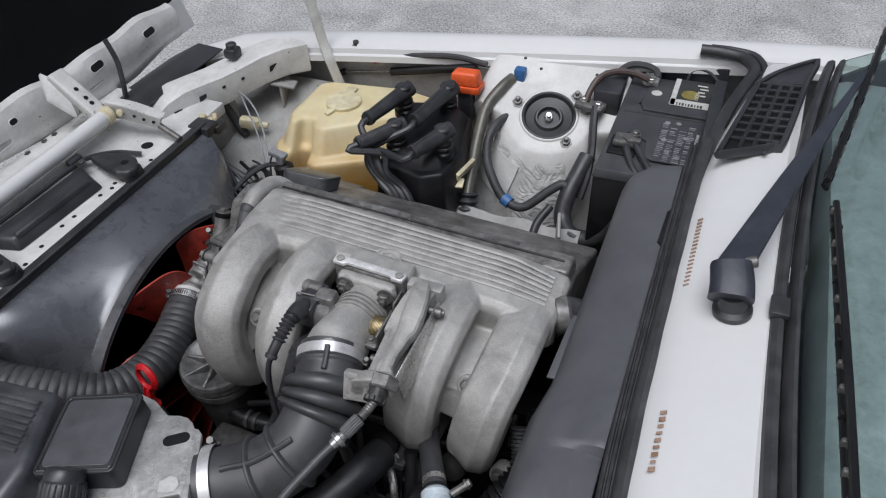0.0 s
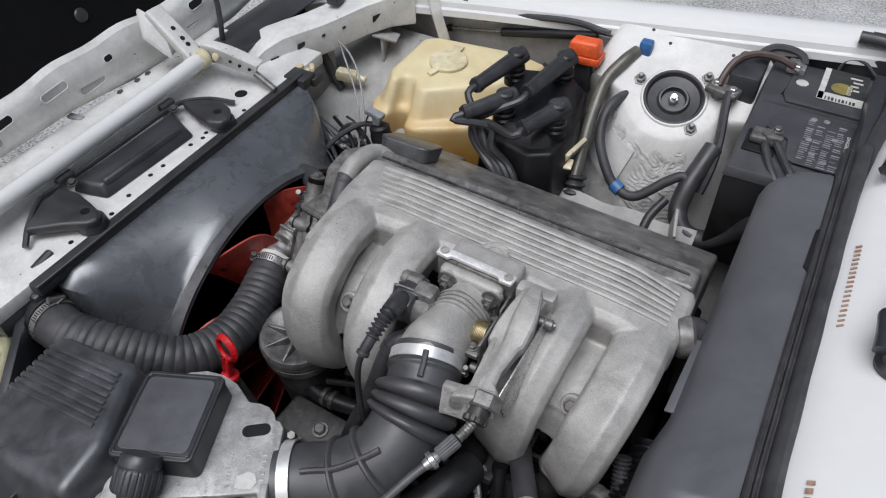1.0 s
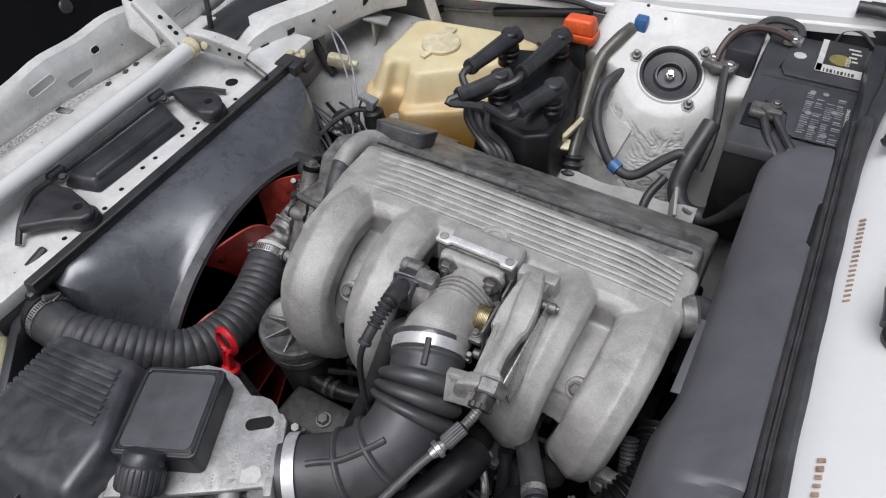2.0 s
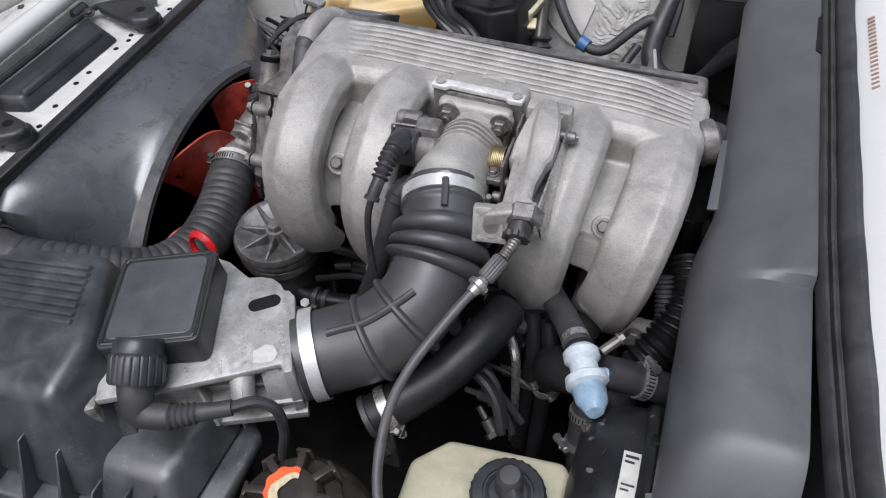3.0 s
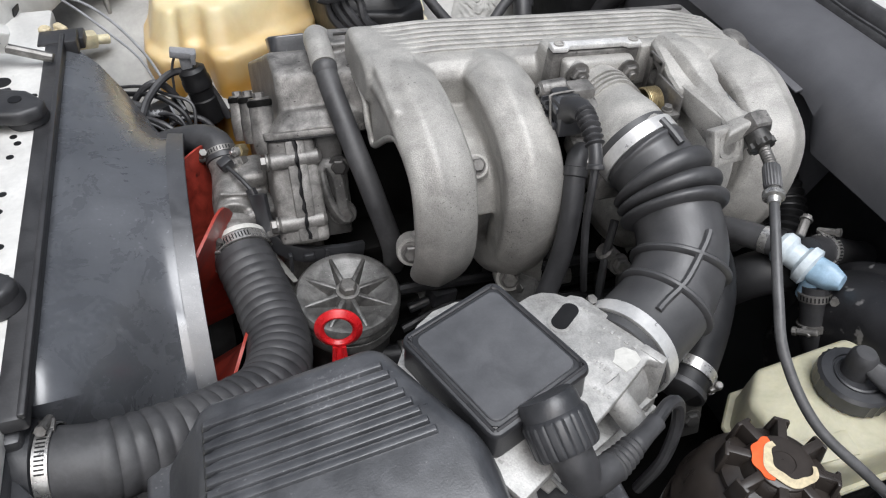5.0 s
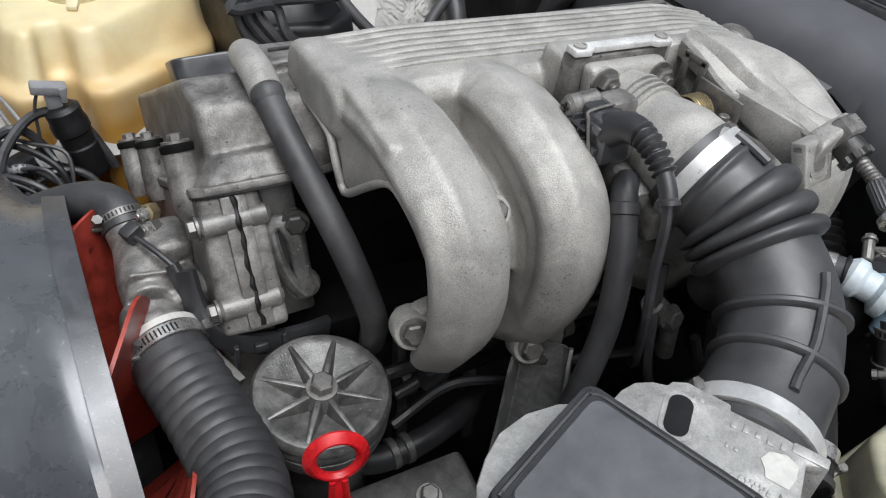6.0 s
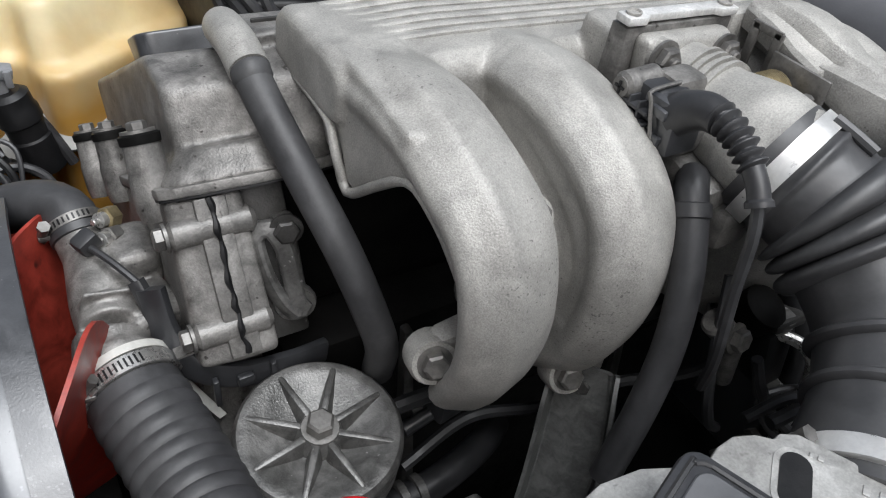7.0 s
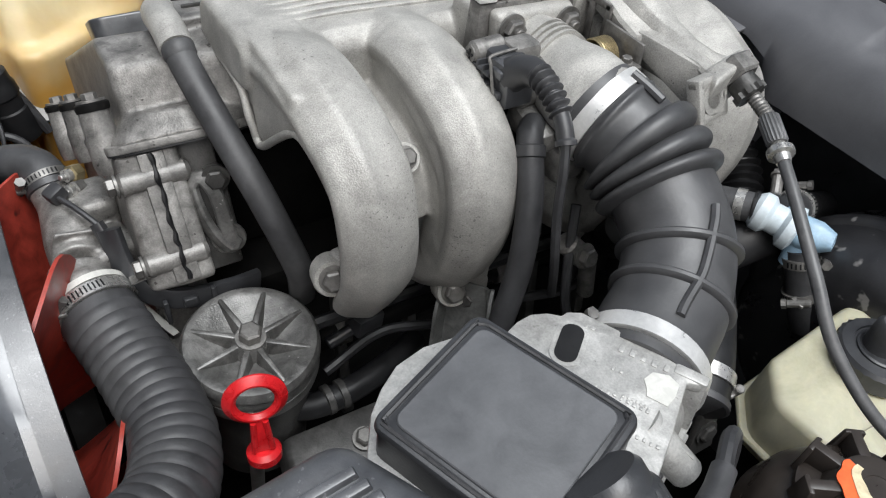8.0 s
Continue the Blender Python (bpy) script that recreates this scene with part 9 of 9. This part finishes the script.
part("terminal", merge(lathe([(0.010, 0), (0.0095, 0.016), (0, 0.016)], (-0.120, 1.288, 0.852), (0, 0, 1), 20), box((-0.122, 1.286, 0.860), (0.030, 0.034, 0.012), 0.003), bolt((-0.120, 1.27, 0.866), (0, 0, 1), 0.006, 0.006)), STEEL, bat, "grey lead terminal clamp")
cable("battery_lead", [(-0.108, 1.056, 0.864), (-0.098, 1.040, 0.861), (-0.084, 1.016, 0.858), (-0.066, 0.990, 0.850), (-0.05, 0.96, 0.82)], 0.0058, RUBBER, "thick black battery earth lead")
cable("battery_lead", [(-0.122, 1.050, 0.862), (-0.116, 1.034, 0.859), (-0.104, 1.010, 0.853), (-0.086, 0.985, 0.842), (-0.065, 0.95, 0.81)], 0.0058, RUBBER, "thick black battery earth lead")
cable("battery_positive_lead", [(-0.119, 1.272, 0.864), (-0.132, 1.270, 0.870), (-0.155, 1.274, 0.874), (-0.188, 1.268, 0.874), (-0.212, 1.246, 0.868), (-0.222, 1.222, 0.852), (-0.224, 1.208, 0.838)], 0.0062, COPPER, "thick brown battery positive lead")
cable("battery_positive_lead", [(-0.112, 1.288, 0.864), (-0.118, 1.300, 0.872), (-0.140, 1.306, 0.876), (-0.170, 1.300, 0.874), (-0.19, 1.285, 0.855)], 0.0065, RUBBER_GREY, "thick grey battery positive lead")
node = thing("cable_terminal", (-0.218, 1.205, 0.815), "grey bolted cable junction on the shelf", "terminal")
part("block", merge(box((-0.215, 1.205, 0.832), (0.055, 0.030, 0.012), 0.004, (0, 0, -12)), lathe([(0.010, 0), (0.010, 0.02), (0, 0.02)], (-0.222, 1.208, 0.816), (0, 0, 1), 14)), STEEL_OLD, node)
for p in ((-0.228, 1.212, 0.838), (-0.200, 1.200, 0.838)):
    part("nut", bolt(p, (0, 0, 1), 0.007, 0.007), STEEL, node)
cable("junction_lead", [(-0.205, 1.197, 0.836), (-0.200, 1.170, 0.815), (-0.192, 1.138, 0.785), (-0.188, 1.10, 0.755), (-0.192, 1.07, 0.72)], 0.0075, RUBBER, "grey battery cable running down the tower")
part("rear_tray", merge(box((-0.19, 1.275, 0.83), (0.05, 0.12, 0.06), 0.006), box((-0.07, 1.335, 0.845), (0.16, 0.012, 0.07), 0.004)), PLASTIC, bat)
single("battery_strap", tube([(-0.062, 1.318, 0.845), (-0.055, 1.325, 0.868), (-0.030, 1.328, 0.872), (-0.005, 1.322, 0.856)], 0.003, 8), RUBBER_GREY, (-0.06, 1.32, 0.84), "thin grey battery carrying handle", "handle")

# ---- small clutter ahead of the engine on the far side ----
cable("looped_lead", [(-0.835, 0.872, 0.66), (-0.820, 0.888, 0.700), (-0.803, 0.923, 0.722), (-0.772, 0.954, 0.736), (-0.740, 0.961, 0.730), (-0.722, 0.956, 0.705), (-0.705, 0.948, 0.66)], 0.0052, RUBBER, "thick black lead looping in front of the bottle")
cable("looped_lead", [(-0.82, 0.900, 0.64), (-0.790, 0.920, 0.672), (-0.760, 0.930, 0.680), (-0.735, 0.925, 0.67), (-0.72, 0.91, 0.64)], 0.0045, RUBBER, "black lead looping beside the engine")
cable("braided_cable", [(-0.895, 0.948, 0.712), (-0.870, 0.936, 0.704), (-0.826, 0.923, 0.700), (-0.787, 0.918, 0.698), (-0.75, 0.90, 0.67)], 0.0042, RUBBER_GREY, "grey braided cable in front of the engine")
single("braid", tube([(-0.870, 0.936, 0.7045), (-0.826, 0.923, 0.7005), (-0.790, 0.918, 0.6985)], lambda s, d: 0.0044 + 0.0010 * (int(d / 0.0028) % 2), 10, 0.0014), PALE, (-0.83, 0.924, 0.69), "pale braid over a cable", "cable")
random.seed(9)
for i in range(5):
    y0 = 0.875 + 0.013 * i
    cable("front_wire", [(-0.925 + 0.02 * i, y0 + 0.07, 0.70), (-0.885 + 0.018 * i, y0 + 0.045 + 0.01 * math.sin(i * 2.1), 0.722 - 0.004 * i), (-0.835 + 0.014 * i, y0 + 0.02, 0.716 - 0.008 * (i % 3)), (-0.790 + 0.010 * i, y0 - 0.012 * (i % 2), 0.700), (-0.755, y0 - 0.03, 0.66)], 0.0024 + 0.0013 * (i % 2), RUBBER if i % 3 else BLACK, "loose black wire in front of the engine")
cable("sleeved_loom", [(-0.930, 0.962, 0.725), (-0.905, 0.955, 0.722), (-0.870, 0.945, 0.716), (-0.835, 0.938, 0.708), (-0.80, 0.935, 0.69)], 0.0075, RUBBER_GREY, "grey sleeved loom in front of the engine")
single("wire_connector", merge(box((-0.918, 0.952, 0.735), (0.040, 0.026, 0.026), 0.005, (0, 12, 25)), box((-0.893, 0.948, 0.727), (0.024, 0.020, 0.022), 0.003, (0, 0, 30)), lathe([(0.015, -0.008), (0.016, 0), (0.016, 0.010), (0.012, 0.014)], (-0.900, 0.950, 0.733), (0.7, 0.3, -0.2), 18)), BLACK, (-0.91, 0.95, 0.71), "black wiring connectors in front of the engine", "connector")
single("wire_connector", merge(box((-0.800, 0.935, 0.690), (0.034, 0.022, 0.020), 0.003, (0, 0, 35)), box((-0.825, 0.928, 0.688), (0.018, 0.018, 0.018), 0.003, (0, 10, 20)), rod((-0.785, 0.945, 0.69), (-0.768, 0.958, 0.695), 0.006, 10, 0.001)), PLASTIC, (-0.805, 0.935, 0.675), "grey-black inline connector beside the bottle", "connector")
single("wire_connector", merge(rod((-0.905, 1.058, 0.745), (-0.868, 1.070, 0.738), 0.0105, 16, 0.002), box((-0.885, 1.064, 0.742), (0.040, 0.020, 0.022), 0.004, (0, 8, 18)), rod((-0.868, 1.070, 0.738), (-0.850, 1.075, 0.735), 0.007, 12, 0.001)), TANK_CAP, (-0.885, 1.064, 0.73), "cream plastic lamp connector under the brace", "connector")
single("tee_fitting", merge(rod((-0.925, 0.945, 0.800), (-0.890, 0.972, 0.800), 0.008, 12, 0.002), rod((-0.906, 0.958, 0.785), (-0.906, 0.958, 0.818), 0.0075, 10, 0.002), box((-0.906, 0.958, 0.797), (0.020, 0.022, 0.018), 0.003, (0, 0, 35)), box((-0.890, 0.972, 0.800), (0.010, 0.022, 0.024), 0.003, (0, 0, 35))), CREAM_PAINT, (-0.906, 0.958, 0.78), "yellowish plastic tee fitting by the radiator", "fitting")
cable("thin_wire", [(-0.905, 1.075, 0.805), (-0.870, 1.058, 0.800), (-0.836, 1.035, 0.780), (-0.802, 0.996, 0.750), (-0.782, 0.965, 0.72), (-0.761, 0.934, 0.690)], 0.0020, PALE, "thin pale wire hanging by the wing")
cable("thin_wire", [(-0.905, 1.078, 0.805), (-0.875, 1.050, 0.792), (-0.842, 1.022, 0.770), (-0.808, 0.988, 0.745), (-0.79, 0.960, 0.71), (-0.775, 0.930, 0.685)], 0.0018, PALE, "thin pale wire hanging by the wing")
single("grey_tube", tube([(-0.955, 1.055, 0.805), (-0.935, 1.060, 0.775), (-0.920, 1.065, 0.735), (-0.90, 1.062, 0.71)], 0.0085, 14), RUBBER_GREY, (-0.93, 1.06, 0.70), "grey rubber breather tube behind the lamp", "hose")
carrier = thing("lamp_carrier", (-0.92, 1.06, 0.68), "dirty pressed headlamp carrier under the brace", "carrier")
part("body", hexa([(-0.985, 1.02, 0.69), (-0.945, 1.00, 0.69), (-0.925, 1.09, 0.69), (-0.965, 1.11, 0.69)], [(-0.975, 1.02, 0.790), (-0.945, 1.005, 0.790), (-0.925, 1.085, 0.800), (-0.955, 1.10, 0.800)], 0.006), INNER, carrier)
part("side_plate", box((-0.855, 1.165, 0.760), (0.006, 0.060, 0.080), 0.002, (0, 0, 15)), INNER, carrier)
part("upper_tab", box((-0.845, 1.150, 0.795), (0.05, 0.03, 0.006), 0.002, (0, 10, 15)), INNER, carrier)
part("lower_tab", box((-0.84, 1.150, 0.728), (0.05, 0.05, 0.006), 0.002), INNER, carrier)
single("wing_liner", sheet([[(-0.99 + 0.05 * i, 0.97 + 0.06 * j, 0.66 + 0.03 * j) for i in range(8)] for j in range(5)], 0.004), INNER, (-0.85, 1.05, 0.66), "dirty grey inner panel below the brace", "panel", kind="structure")
